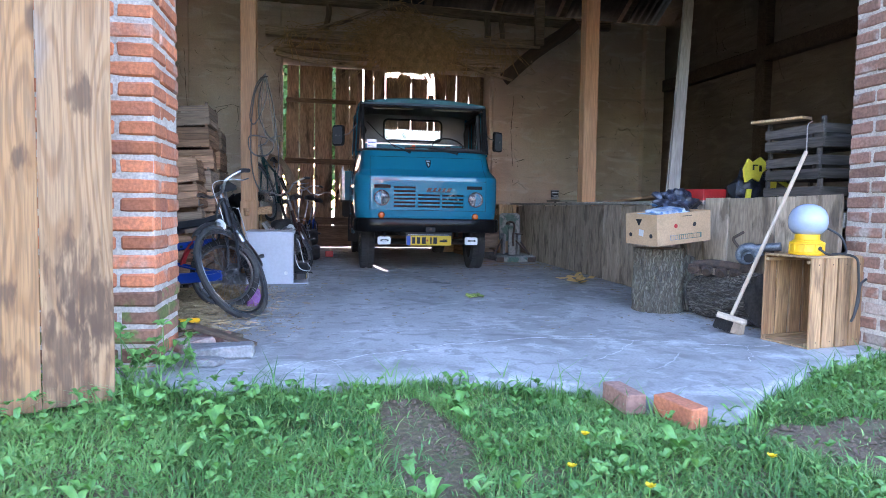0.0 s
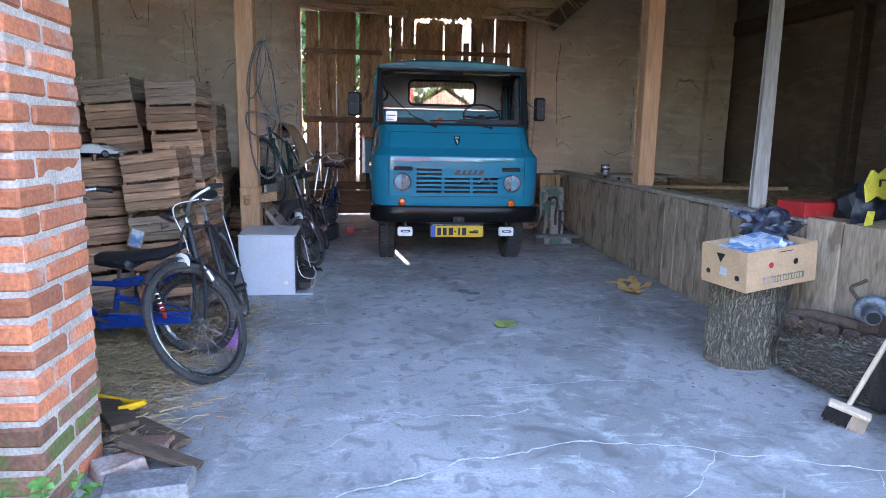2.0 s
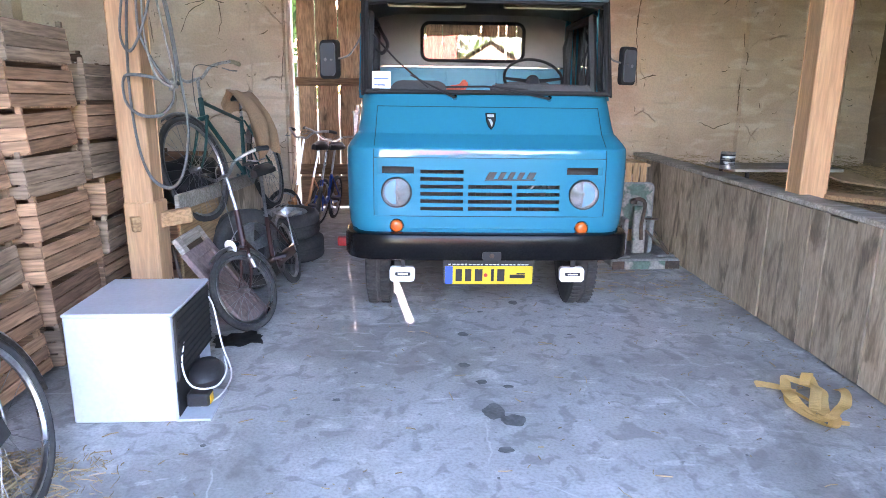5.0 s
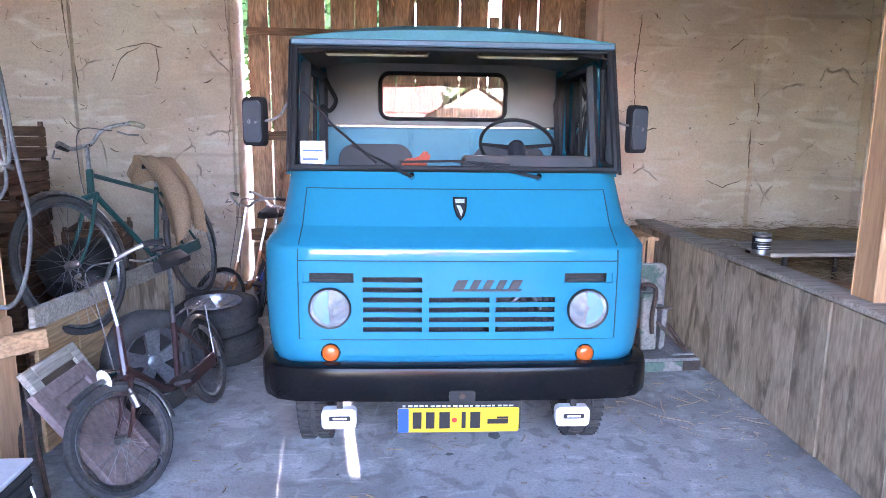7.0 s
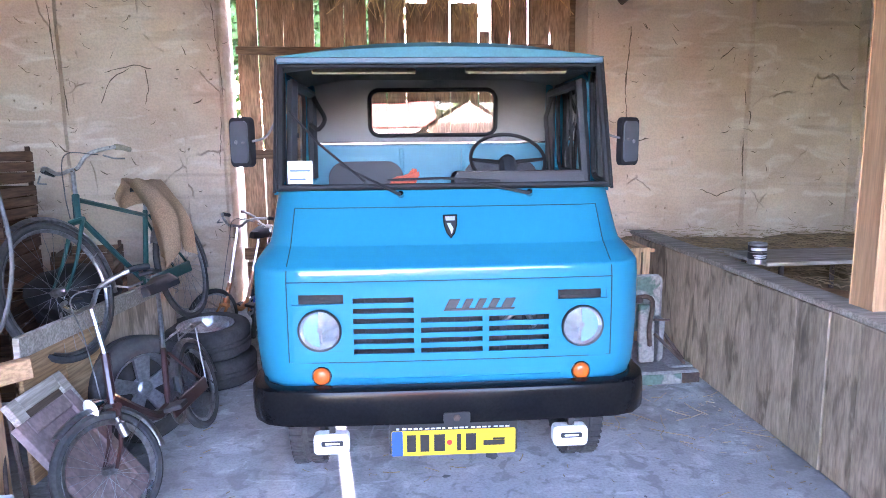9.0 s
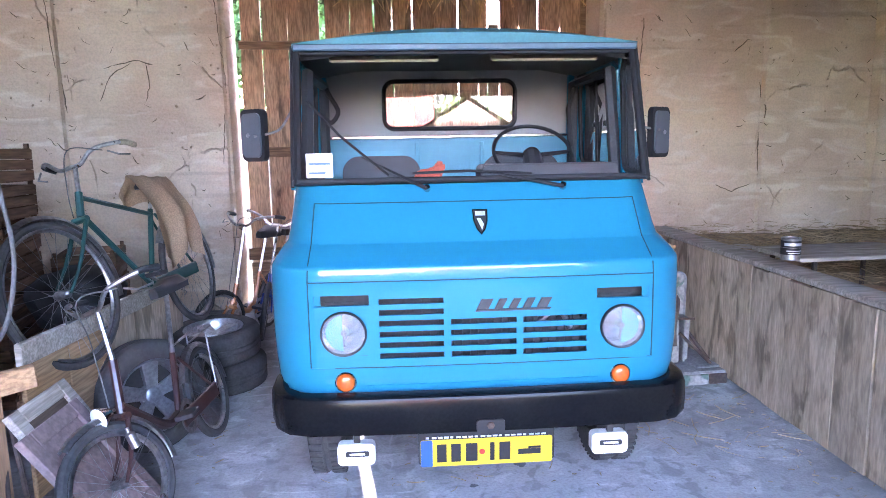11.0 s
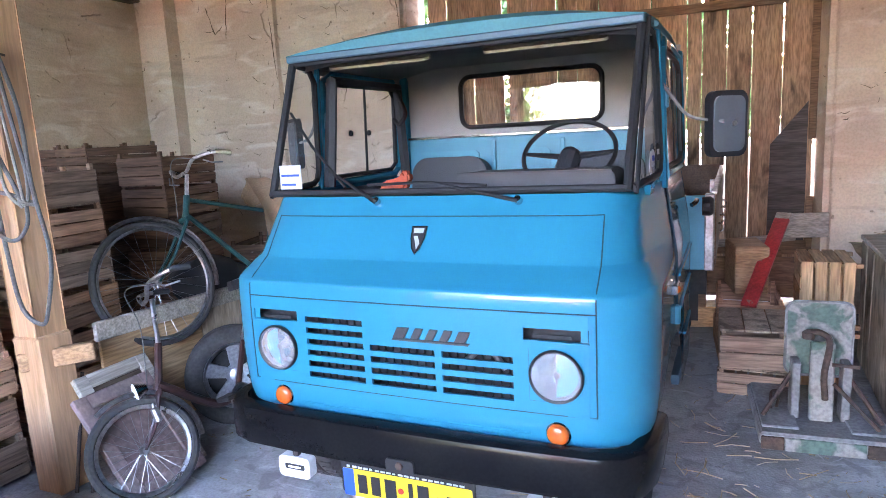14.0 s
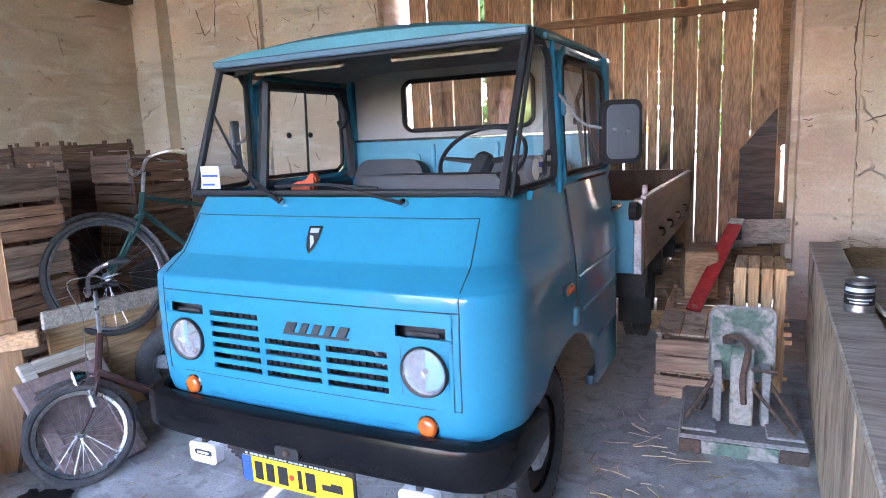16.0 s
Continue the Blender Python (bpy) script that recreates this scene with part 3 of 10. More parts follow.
M["yellow_plate"] = material("yellow_plate", (0.62, 0.40, 0.014), rough=0.45, bump=0.02, fine_amount=0.04)
M["plate_blue"] = material("plate_blue_band", (0.02, 0.08, 0.42), rough=0.45, bump=0, fine_amount=0.04)
M["ink"] = material("black_ink", (0.01, 0.01, 0.012), rough=0.6, bump=0)
M["white"] = material("white_plastic", (0.78, 0.78, 0.77), (0.70, 0.70, 0.69), rough=0.4, scale=5, fine=60, bump=0.04, fine_amount=0.08)
M["enamel"] = material("white_enamel", (0.54, 0.56, 0.61), (0.49, 0.51, 0.56), rough=0.35, scale=2.5, fine=50, bump=0.04, fine_amount=0.06)
M["bikeblue"] = material("blue_bike_paint", (0.012, 0.055, 0.30), (0.014, 0.045, 0.24), rough=0.3, bump=0, coat=0.3, fine_amount=0.08)
M["bikegreen"] = material("green_bike_paint", (0.012, 0.075, 0.072), (0.016, 0.06, 0.056), rough=0.4, bump=0.02, fine_amount=0.15)
M["bikeorange"] = material("orange_bike_paint", (0.46, 0.19, 0.06), (0.38, 0.15, 0.05), rough=0.4, bump=0.02, fine_amount=0.1)
M["bikered"] = material("maroon_bike_paint", (0.055, 0.02, 0.017), (0.04, 0.015, 0.013), rough=0.35, bump=0.02, coat=0.3, fine_amount=0.1)
M["red"] = material("red_plastic", (0.50, 0.03, 0.03), (0.40, 0.025, 0.025), rough=0.4, bump=0.02, fine_amount=0.08)
M["redpaint"] = material("chipped_red_paint", (0.45, 0.04, 0.035), (0.36, 0.03, 0.03), rough=0.5, scale=12, fine=60, stain=(0.30, 0.20, 0.15), stain_scale=9, stain_edge=(0.64, 0.7))
M["yellow"] = material("yellow_plastic", (0.85, 0.48, 0.01), (0.78, 0.42, 0.01), rough=0.4, bump=0.02, fine_amount=0.06)
M["yellowbag"] = material("yellow_foil_bag", (0.72, 0.62, 0.06), (0.60, 0.50, 0.05), rough=0.4, scale=9, fine=40, bump=0.2, fine_amount=0.1)
# white globe: the sky mirrored in it is put into a blue-grey base
M["opal"] = material("opal_glass_globe", (0.40, 0.45, 0.55), (0.36, 0.41, 0.51), rough=0.22, bump=0, coat=0.45, fine_amount=0.03)
M["card"] = material("brown_cardboard", (0.50, 0.33, 0.19), (0.43, 0.28, 0.155), rough=0.85, scale=4, fine=80, bump=0.08, fine_amount=0.12)


def oak_bark(name, low, high, furrow):
    """Plates of bark parted by dark furrows that run along z."""
    mt = bpy.data.materials.new(name)
    mt.use_nodes = True
    nt = mt.node_tree
    nd, ln = nt.nodes, nt.links
    bsdf = nd["Principled BSDF"]
    tc, mp, warp, mixv, vor, fine_n, big = (nd.new("ShaderNode" + k) for k in ("TexCoord", "Mapping", "TexNoise", "Mix", "TexVoronoi", "TexNoise", "TexNoise"))
    warp.inputs["Scale"].default_value, warp.inputs["Detail"].default_value = 9.0, 3.0
    ln.new(tc.outputs["Object"], warp.inputs["Vector"])
    mixv.data_type = "VECTOR"
    mixv.inputs[0].default_value = 0.09
    ln.new(tc.outputs["Object"], mixv.inputs[4])
    ln.new(warp.outputs["Color"], mixv.inputs[5])
    mp.inputs["Scale"].default_value = (62, 62, 5)
    ln.new(mixv.outputs[1], mp.inputs[0])
    vor.feature = "DISTANCE_TO_EDGE"
    vor.inputs["Scale"].default_value = 1.0
    ln.new(mp.outputs[0], vor.inputs["Vector"])
    fine_n.inputs["Scale"].default_value, fine_n.inputs["Detail"].default_value = 90.0, 4.0
    ln.new(tc.outputs["Object"], fine_n.inputs["Vector"])
    big.inputs["Scale"].default_value, big.inputs["Detail"].default_value = 6.0, 4.0
    ln.new(tc.outputs["Object"], big.inputs["Vector"])
    rng_ = nd.new("ShaderNodeMapRange")
    rng_.interpolation_type = "SMOOTHSTEP"
    rng_.inputs["From Min"].default_value, rng_.inputs["From Max"].default_value = 0.0, 0.26
    ln.new(vor.outputs["Distance"], rng_.inputs[0])

    def mix(fac, a, b):
        m = nd.new("ShaderNodeMix")
        m.data_type = "RGBA"
        for sock, v in ((m.inputs[0], fac), (m.inputs[6], a), (m.inputs[7], b)):
            if hasattr(v, "is_linked"):
                ln.new(v, sock)
            else:
                sock.default_value = (*v, 1.0)
        return m.outputs[2]

    plate_c = mix(big.outputs[0], low, high)
    plate_c = mix(fine_n.outputs[0], plate_c, low)
    ln.new(mix(rng_.outputs[0], furrow, plate_c), bsdf.inputs["Base Color"])
    bsdf.inputs["Roughness"].default_value = 0.95
    bp = nd.new("ShaderNodeBump")
    bp.inputs["Strength"].default_value, bp.inputs["Distance"].default_value = 1.0, 0.018
    ln.new(rng_.outputs[0], bp.inputs["Height"])
    ln.new(bp.outputs[0], bsdf.inputs["Normal"])
    return mt


M["bark"] = oak_bark("furrowed_bark", (0.21, 0.195, 0.15), (0.36, 0.34, 0.26), (0.13, 0.11, 0.085))
M["bark_dark"] = oak_bark("dark_furrowed_bark", (0.17, 0.15, 0.13), (0.27, 0.24, 0.205), (0.075, 0.062, 0.052))
M["end_dark"] = material("darkened_end_grain", (0.075, 0.065, 0.058), (0.045, 0.04, 0.036), rough=0.95, scale=10, fine=60, bump=0.4)
M["bleached"] = wood("bleached_wood", (0.62, 0.50, 0.38), (0.50, 0.39, 0.28), axis=2, fine_amount=0.12)
M["pole_grey"] = wood("greyed_pole", (0.46, 0.41, 0.35), (0.36, 0.31, 0.26), axis=2, fine_amount=0.18)
M["endgrain"] = material("sawn_end_grain", (0.42, 0.31, 0.20), (0.30, 0.22, 0.145), rough=0.9, scale=10, fine=60, bump=0.3)
M["cloth"] = material("tan_sackcloth", (0.56, 0.39, 0.25), (0.47, 0.32, 0.20), rough=0.95, scale=4, fine=120, bump=0.3, depth=0.003)
M["strap"] = material("yellow_webbing", (0.92, 0.68, 0.30), (0.80, 0.56, 0.22), rough=0.9, scale=8, fine=160, bump=0.2, depth=0.001, fine_amount=0.08)
M["rope"] = material("grey_rope", (0.33, 0.31, 0.27), (0.24, 0.22, 0.19), rough=0.9, scale=30, fine=150, bump=0.5, depth=0.003)
M["cable"] = material("grey_cable", (0.16, 0.155, 0.15), (0.11, 0.105, 0.10), rough=0.7, scale=12, fine=80, bump=0.1)
M["straw"] = material("dry_straw", (0.43, 0.31, 0.165), (0.30, 0.21, 0.11), rough=0.85, scale=6, fine=30, bump=0.0)
M["hay"] = material("old_hay", (0.34, 0.25, 0.14), (0.24, 0.17, 0.09), rough=0.9, scale=6, fine=30, bump=0.0)
M["soil"] = material("bare_soil", (0.13, 0.085, 0.055), (0.19, 0.13, 0.085), rough=0.95, scale=6, fine=50, bump=0.8, depth=0.02)
M["grass"] = material("grass_blades", (0.17, 0.35, 0.08), (0.06, 0.17, 0.035), rough=0.45, scale=2.0, fine=20, bump=0, fine_amount=0.2)
M["leaf"] = material("weed_leaves", (0.17, 0.36, 0.085), (0.09, 0.24, 0.045), rough=0.5, scale=6, fine=30, bump=0.1, spread=0.2)
M["petal"] = material("yellow_petals", (0.85, 0.60, 0.01), rough=0.6, bump=0)
M["pinkgrey"] = material("old_pink_board", (0.30, 0.215, 0.20), (0.22, 0.16, 0.15), rough=0.85, scale=5, fine=40, bump=0.2)
M["green_metal"] = material("flaking_green_paint", (0.085, 0.145, 0.115), (0.055, 0.095, 0.078), rough=0.7, metal=0.0, scale=7, fine=50, bump=0.3, stain=(0.27, 0.255, 0.235), stain_scale=7, stain_edge=(0.45, 0.58))
M["grey_metal"] = material("dusty_grey_board", (0.25, 0.25, 0.25), (0.18, 0.175, 0.17), rough=0.9, scale=6, fine=50, bump=0.2)
M["alloy"] = material("alloy_wheel", (0.48, 0.49, 0.52), (0.36, 0.365, 0.38), rough=0.4, metal=0.9, scale=8, fine=60, bump=0.03)
M["bedwood"] = wood("varnished_bed_board", (0.20, 0.105, 0.055), (0.14, 0.07, 0.035), axis=1, rough=0.4, coat=0.2)
M["darkmetal"] = material("dark_chassis", (0.02, 0.02, 0.02), (0.035, 0.03, 0.028), rough=0.7, scale=8, fine=50)
M["foxred"] = material("orange_red_toy", (0.55, 0.09, 0.03), (0.45, 0.07, 0.025), rough=0.6, bump=0.1, fine=120)
M["dark_cloth"] = material("dark_printed_film", (0.010, 0.011, 0.018), (0.055, 0.065, 0.10), rough=0.4, scale=14, fine=60, bump=0.2, contrast=0.9)
M["bluewrap"] = material("blue_white_wrap", (0.08, 0.20, 0.42), (0.55, 0.60, 0.66), rough=0.35, scale=10, fine=50, bump=0.2, contrast=0.9)
M["tinlabel"] = material("tin_label", (0.62, 0.64, 0.66), (0.50, 0.52, 0.55), rough=0.35, metal=0.3, bump=0.02, fine_amount=0.06)
M["purple"] = material("purple_cloth", (0.36, 0.16, 0.42), (0.28, 0.12, 0.34), rough=0.9, bump=0.2)
M["leafpale"] = material("wilted_leaf", (0.34, 0.42, 0.10), (0.26, 0.33, 0.08), rough=0.7, bump=0.1)
M["grass2"] = material("dry_grass_blades", (0.31, 0.45, 0.13), (0.20, 0.33, 0.08), rough=0.6, scale=2.0, fine=20, bump=0, fine_amount=0.2)
M["foliage"] = material("tree_leaves", (0.07, 0.15, 0.025), (0.045, 0.10, 0.018), rough=0.6, scale=0.8, fine=8, bump=0)
M["brick_far"] = material("pale_brick_gable", (0.46, 0.34, 0.25), (0.38, 0.26, 0.19), rough=0.9, scale=1.6, fine=18)
M["plaster"] = material("house_render", (0.62, 0.52, 0.42), (0.52, 0.42, 0.33), rough=0.9, scale=1.5, fine=20)
M["rooftile"] = material("red_roof_tiles", (0.42, 0.12, 0.09), (0.34, 0.10, 0.075), rough=0.8, scale=2, fine=14)

# ---- the barn ----
BARN = pose(1.5, 12.12, 0, 0, 0, 3)          # back wall's inner face is v = 0 in the barn's own axes


def barn(u, v, z=0.0):
    return BARN @ Vector((u, v, z))


def rough_wall(name, a, b, z0, z1, thick, mat, seed=0, step=0.22, amp=0.018, label="", top=None):
    """A thick clay wall from a to b (inner face on the left of the way), with an uneven inner face; top(s) gives a sloped head."""
    a, b = Vector((*a, 0)), Vector((*b, 0))
    length = (b - a).length
    d = (b - a).normalized()
    out = Vector((d.y, -d.x, 0))
    nu, nz = max(2, int(length / step)), max(2, int((z1 - z0) / step))
    bm = bmesh.new()
    grid = []
    for i in range(nu + 1):
        s = i / nu
        col = []
        zt = top(s) if top else z1
        for j in range(nz + 1):
            z = z0 + (zt - z0) * j / nz
            p = a + d * length * s
            n = noise.noise(Vector((p.x * 1.7 + seed, p.y * 1.7, z * 1.9))) + 0.5 * noise.noise(Vector((p.x * 5 + seed, p.y * 5, z * 5)))
            edge = 0 if i in (0, nu) else 1
            col.append(bm.verts.new(p + Vector((0, 0, z)) + out * amp * n * edge))
        grid.append(col)
    for i in range(nu):
        for j in range(nz):
            bm.faces.new((grid[i][j], grid[i + 1][j], grid[i + 1][j + 1], grid[i][j + 1]))
    back = []
    for i in (0, nu):
        zt = top(i / nu) if top else z1
        p = a + d * length * (i / nu) + out * thick
        back.append((bm.verts.new(p + Vector((0, 0, z0))), bm.verts.new(p + Vector((0, 0, zt)))))
    (b0, t0), (b1, t1) = back
    bm.faces.new((b1, b0, t0, t1))
    bm.faces.new([grid[0][j] for j in range(nz, -1, -1)][::-1] + [t0, b0])
    bm.faces.new([grid[nu][j] for j in range(nz + 1)][::-1] + [b1, t1])
    bm.faces.new([grid[i][nz] for i in range(nu + 1)] + [t1, t0])
    bm.faces.new([grid[i][0] for i in range(nu, -1, -1)] + [b0, b1])
    bmesh.ops.recalc_face_normals(bm, faces=bm.faces)
    return tagged(link_mesh(name, bm, mat, smooth=50), label, "wall", "", "structure")


def bxy(u, v):
    p = barn(u, v)
    return (p.x, p.y)


GATE_L, GATE_R, GATE_TOP, EAVE = -1.88, 1.79, 3.22, 4.33
U_LEFT, U_RIGHT, V_FRONT = -5.15, 5.30, -8.75
rough_wall("wall_back_left", bxy(GATE_L, 0), bxy(U_LEFT, 0), 0, EAVE, 0.5, M["clay"], 1, label="rough tan clay-plastered barn wall beside the plank gate")
rough_wall("wall_back_right", bxy(U_RIGHT, 0), bxy(GATE_R, 0), 0, EAVE, 0.5, M["clay"], 2, label="rough tan clay-plastered barn wall with cracks and pits")
rough_wall("wall_back_lintel", bxy(GATE_R, 0), bxy(GATE_L, 0), GATE_TOP + 0.015, EAVE, 0.5, M["clay"], 3, label="clay-plastered wall strip above the gate")


def gable(s):
    return EAVE + 2.9 * (1 - abs(2 * s - 1))


rough_wall("wall_left", bxy(U_LEFT, 0.5), bxy(U_LEFT, V_FRONT), 0, 5, 0.4, M["clay"], 5, step=0.3, top=gable, label="pinkish clay-plastered side wall of the barn")
rough_wall("wall_right", bxy(U_RIGHT, V_FRONT), bxy(U_RIGHT, 0.5), 0, 5, 0.4, M["clay_shaded"], 6, step=0.3, top=gable, label="clay-plastered side wall of the barn with shade put into its colour")

# clay pilasters on the back wall
def pilaster(name, u, width, proud, z1=EAVE - 0.05):
    bm = bmesh.new()
    n = 14
    prev = None
    for j in range(n + 1):
        z = z1 * j / n
        ring = []
        for k, (du, dv) in enumerate(((-width / 2 - 0.02, 0.02), (-width / 2, -proud), (width / 2, -proud), (width / 2 + 0.02, 0.02))):
            w = 0.012 * noise.noise(Vector((u * 3 + k, z * 2.2, 1)))
            ring.append(bm.verts.new(barn(u + du + w, dv - w, z)))
        if prev:
            for k in range(3):
                bm.faces.new((prev[k], prev[k + 1], ring[k + 1], ring[k]))
        prev = ring
    bmesh.ops.recalc_face_normals(bm, faces=bm.faces)
    return tagged(link_mesh(name, bm, M["clay"], smooth=30), "clay-plastered pilaster on the barn wall", "pilaster", "", "structure")


pilaster("trim_pilaster_a", -2.10, 0.36, 0.05)
pilaster("trim_pilaster_b", -3.47, 0.16, 0.05)
pilaster("trim_pilaster_c", -4.95, 0.42, 0.16)
pilaster("trim_pilaster_d", 2.05, 0.40, 0.04)
pilaster("trim_pilaster_e", 3.72, 0.26, 0.06)
pilaster("trim_pilaster_f", 5.05, 0.40, 0.12)

# cracks and pits in the plaster
PILASTERS = ((-2.10, 0.36, 0.05), (-3.47, 0.16, 0.05), (-4.95, 0.42, 0.16), (2.05, 0.40, 0.04), (3.72, 0.26, 0.06), (5.05, 0.40, 0.12))


def wall_v(u, z):
    """The wall's inner face at a place along it."""
    for c, w, proud in PILASTERS:
        if abs(u - c) < w / 2:
            return -proud - 0.002
    p = barn(u, 0)
    seed = 1 if u < 0 else 2
    return 0.018 * (noise.noise(Vector((p.x * 1.7 + seed, p.y * 1.7, z * 1.9))) + 0.5 * noise.noise(Vector((p.x * 5 + seed, p.y * 5, z * 5)))) - 0.001


def crack(points, r=0.007):
    pts = []
    for i in range(len(points) - 1):
        a, b = Vector(points[i]), Vector(points[i + 1])
        n = max(2, int((b - a).length / 0.04))
        for k in range(n):
            p = a.lerp(b, k / n)
            uu, zz = p.x + 0.014 * noise.noise(p * 17), p.y + 0.02 * noise.noise(p * 13 + Vector((5, 1, 0)))
            pts.append(barn(uu, wall_v(uu, zz), zz))
    rad = [r * (0.4 + 0.9 * abs(noise.noise(p * 9))) for p in pts]
    rad[0] = rad[-1] = 0.001
    return tagged(link_mesh("wall_crack", tube_bm(pts, rad, 5), M["crackmud"]), "dark crack in the clay plaster", "crack", "cracks in the back wall", "structure")


rng = random.Random(4)
for line in (((-3.0, 2.35), (-2.72, 2.42), (-2.5, 2.38)), ((-3.05, 2.05), (-2.95, 2.28), (-2.72, 2.42)), ((-2.62, 2.4), (-2.6, 2.18), (-2.66, 2.0)),
             ((-3.45, 3.3), (-3.42, 2.6), (-3.35, 1.9)), ((-1.95, 3.0), (-1.9, 2.2), (-1.96, 1.4)), ((2.25, 2.9), (2.2, 2.2), (2.27, 1.2)),
             ((2.3, 1.62), (2.46, 1.68), (2.55, 1.66)), ((2.36, 1.6), (2.35, 1.4)), ((3.25, 2.5), (3.4, 2.62), (3.5, 2.6)), ((3.1, 1.12), (3.3, 1.05), (3.55, 1.15)),
             ((3.55, 2.2), (3.6, 1.9), (3.56, 1.5), (3.6, 1.0)), ((-4.3, 3.2), (-4.2, 2.9), (-4.05, 3.0)), ((-4.0, 3.4), (-4.05, 2.8))):
    crack([(x, z, 0) for x, z in line], rng.uniform(0.007, 0.012))
for k in range(260):
    u = rng.choice((rng.uniform(-4.7, -1.8), rng.uniform(1.85, 5.1)))
    z = rng.uniform(0.7, 3.9)
    if rng.random() < 0.45:
        u = rng.choice([c + sd * w / 2 for c, w, q in PILASTERS for sd in (-1, 1)]) + rng.gauss(0, 0.06)
    a = rng.gauss(0, 0.7)
    ln = rng.uniform(0.02, 0.16)
    crack([(u, z, 0), (u + ln * 0.5 * math.cos(a), z + ln * 0.5 * math.sin(a) - 0.2 * ln, 0), (u + ln * math.cos(a), z + ln * math.sin(a), 0)], rng.uniform(0.003, 0.007))

# floor
def slab_edge(x):
    keys = [(-6, 3.75), (-0.6, 3.55), (-0.1, 3.37), (0.5, 3.36), (0.9, 3.40), (1.25, 3.30), (1.52, 3.18), (1.67, 2.86), (1.9, 2.70), (2.08, 2.80), (2.26, 3.02), (2.8, 3.36), (3.36, 3.60), (4.2, 3.75), (9, 3.8)]
    for (x0, y0), (x1, y1) in zip(keys, keys[1:]):
        if x0 <= x <= x1:
            return y0 + (y1 - y0) * (x - x0) / (x1 - x0) + 0.05 * noise.noise(Vector((x * 4, 0, 0))) + 0.02 * noise.noise(Vector((x * 15, 3, 0)))
    return 3.5


bm = bmesh.new()
cols = []
for i in range(141):
    x = -4.6 + 12.4 * i / 140
    ye = slab_edge(x)
    cols.append([bm.verts.new((x, ye + (13.6 - ye) * (j / 60) ** 1.5, 0.006 * noise.noise(Vector((x * 1.3, j * 0.4, 7))) if j else -0.012)) for j in range(61)] )
for i in range(140):
    for j in range(60):
        bm.faces.new((cols[i][j], cols[i + 1][j], cols[i + 1][j + 1], cols[i][j + 1]))
front = [[c[0], bm.verts.new(c[0].co - Vector((0, 0.01, 0.15)))] for c in cols]
for f0, f1 in zip(front, front[1:]):
    bm.faces.new((f0[1], f1[1], f1[0], f0[0]))
floor = tagged(link_mesh("floor", bm, M["concrete"], smooth=60), "worn grey concrete barn floor with cracks, chalky patches and oil stains", "floor", "", "structure")


def floor_crack(points, r=0.006, mat="crackmud"):
    pts = []
    for a, b in zip(points, points[1:]):
        a, b = Vector((*a, 0)), Vector((*b, 0))
        n = max(2, int((b - a).length / 0.025))
        for k in range(n):
            p = a.lerp(b, k / n)
            pts.append(p + Vector((0.03 * noise.noise(p * 11), 0.04 * noise.noise(p * 6 + Vector((3, 0, 0))) + 0.02 * noise.noise(p * 21), 0.003)))
    bm = bmesh.new()
    prev = None
    for p in pts:
        w = r * (0.5 + abs(noise.noise(p * 7)))
        up = 0.006 if mat == "chalk" else 0.0075
        ring = [bm.verts.new(p + Vector((0, -w, up))), bm.verts.new(p + Vector((0, w, up)))]
        if prev:
            bm.faces.new((prev[0], ring[0], ring[1], prev[1]))
        prev = ring
    part("crack", bm, M[mat], floor)


M["chalk"] = material("chalky_crack_edge", (0.78, 0.78, 0.78), (0.52, 0.52, 0.52), rough=0.95, scale=20, fine=60)
main_crack = [(0.17, 3.59), (0.43, 3.71), (0.73, 3.85), (1.08, 4.01), (1.57, 4.14), (1.82, 4.12), (2.15, 4.01), (2.42, 3.92), (2.73, 3.81), (2.93, 3.78)]
floor_crack([(x, y + 0.012) for x, y in main_crack], 0.007, "chalk")
for line in (((1.57, 4.14), (1.56, 3.95), (1.61, 3.71)), ((2.15, 4.01), (1.95, 3.75), (1.7, 3.55)), ((0.43, 3.71), (0.46, 3.62), (0.48, 3.5)), ((2.73, 3.81), (2.62, 3.6), (2.49, 3.46)),
             ((1.05, 4.47), (1.25, 4.4), (1.49, 4.51)), ((0.81, 4.5), (0.95, 4.44), (1.05, 4.47)), ((1.3, 4.75), (1.9, 4.85), (2.4, 4.8)), ((1.9, 5.6), (2.3, 5.3), (2.5, 5.1))):
    floor_crack([(x, y + 0.004) for x, y in line], 0.004, "chalk")

M["oil"] = material("oil_stain", (0.10, 0.10, 0.102), (0.16, 0.158, 0.155), rough=0.6, scale=12, fine=60, bump=0.1)


def blotch(x, y, rx, ry, seed):
    bm = bmesh.new()
    pts = []
    for k in range(28):
        a = 2 * math.pi * k / 28
        r = 1 + 0.35 * noise.noise(Vector((math.cos(a) * 1.6, math.sin(a) * 1.6, seed)))
        pts.append(bm.verts.new((x + rx * r * math.cos(a), y + ry * r * math.sin(a), 0.0118)))
    bm.faces.new(pts)
    part("oil_stain", bm, M["oil"], floor)


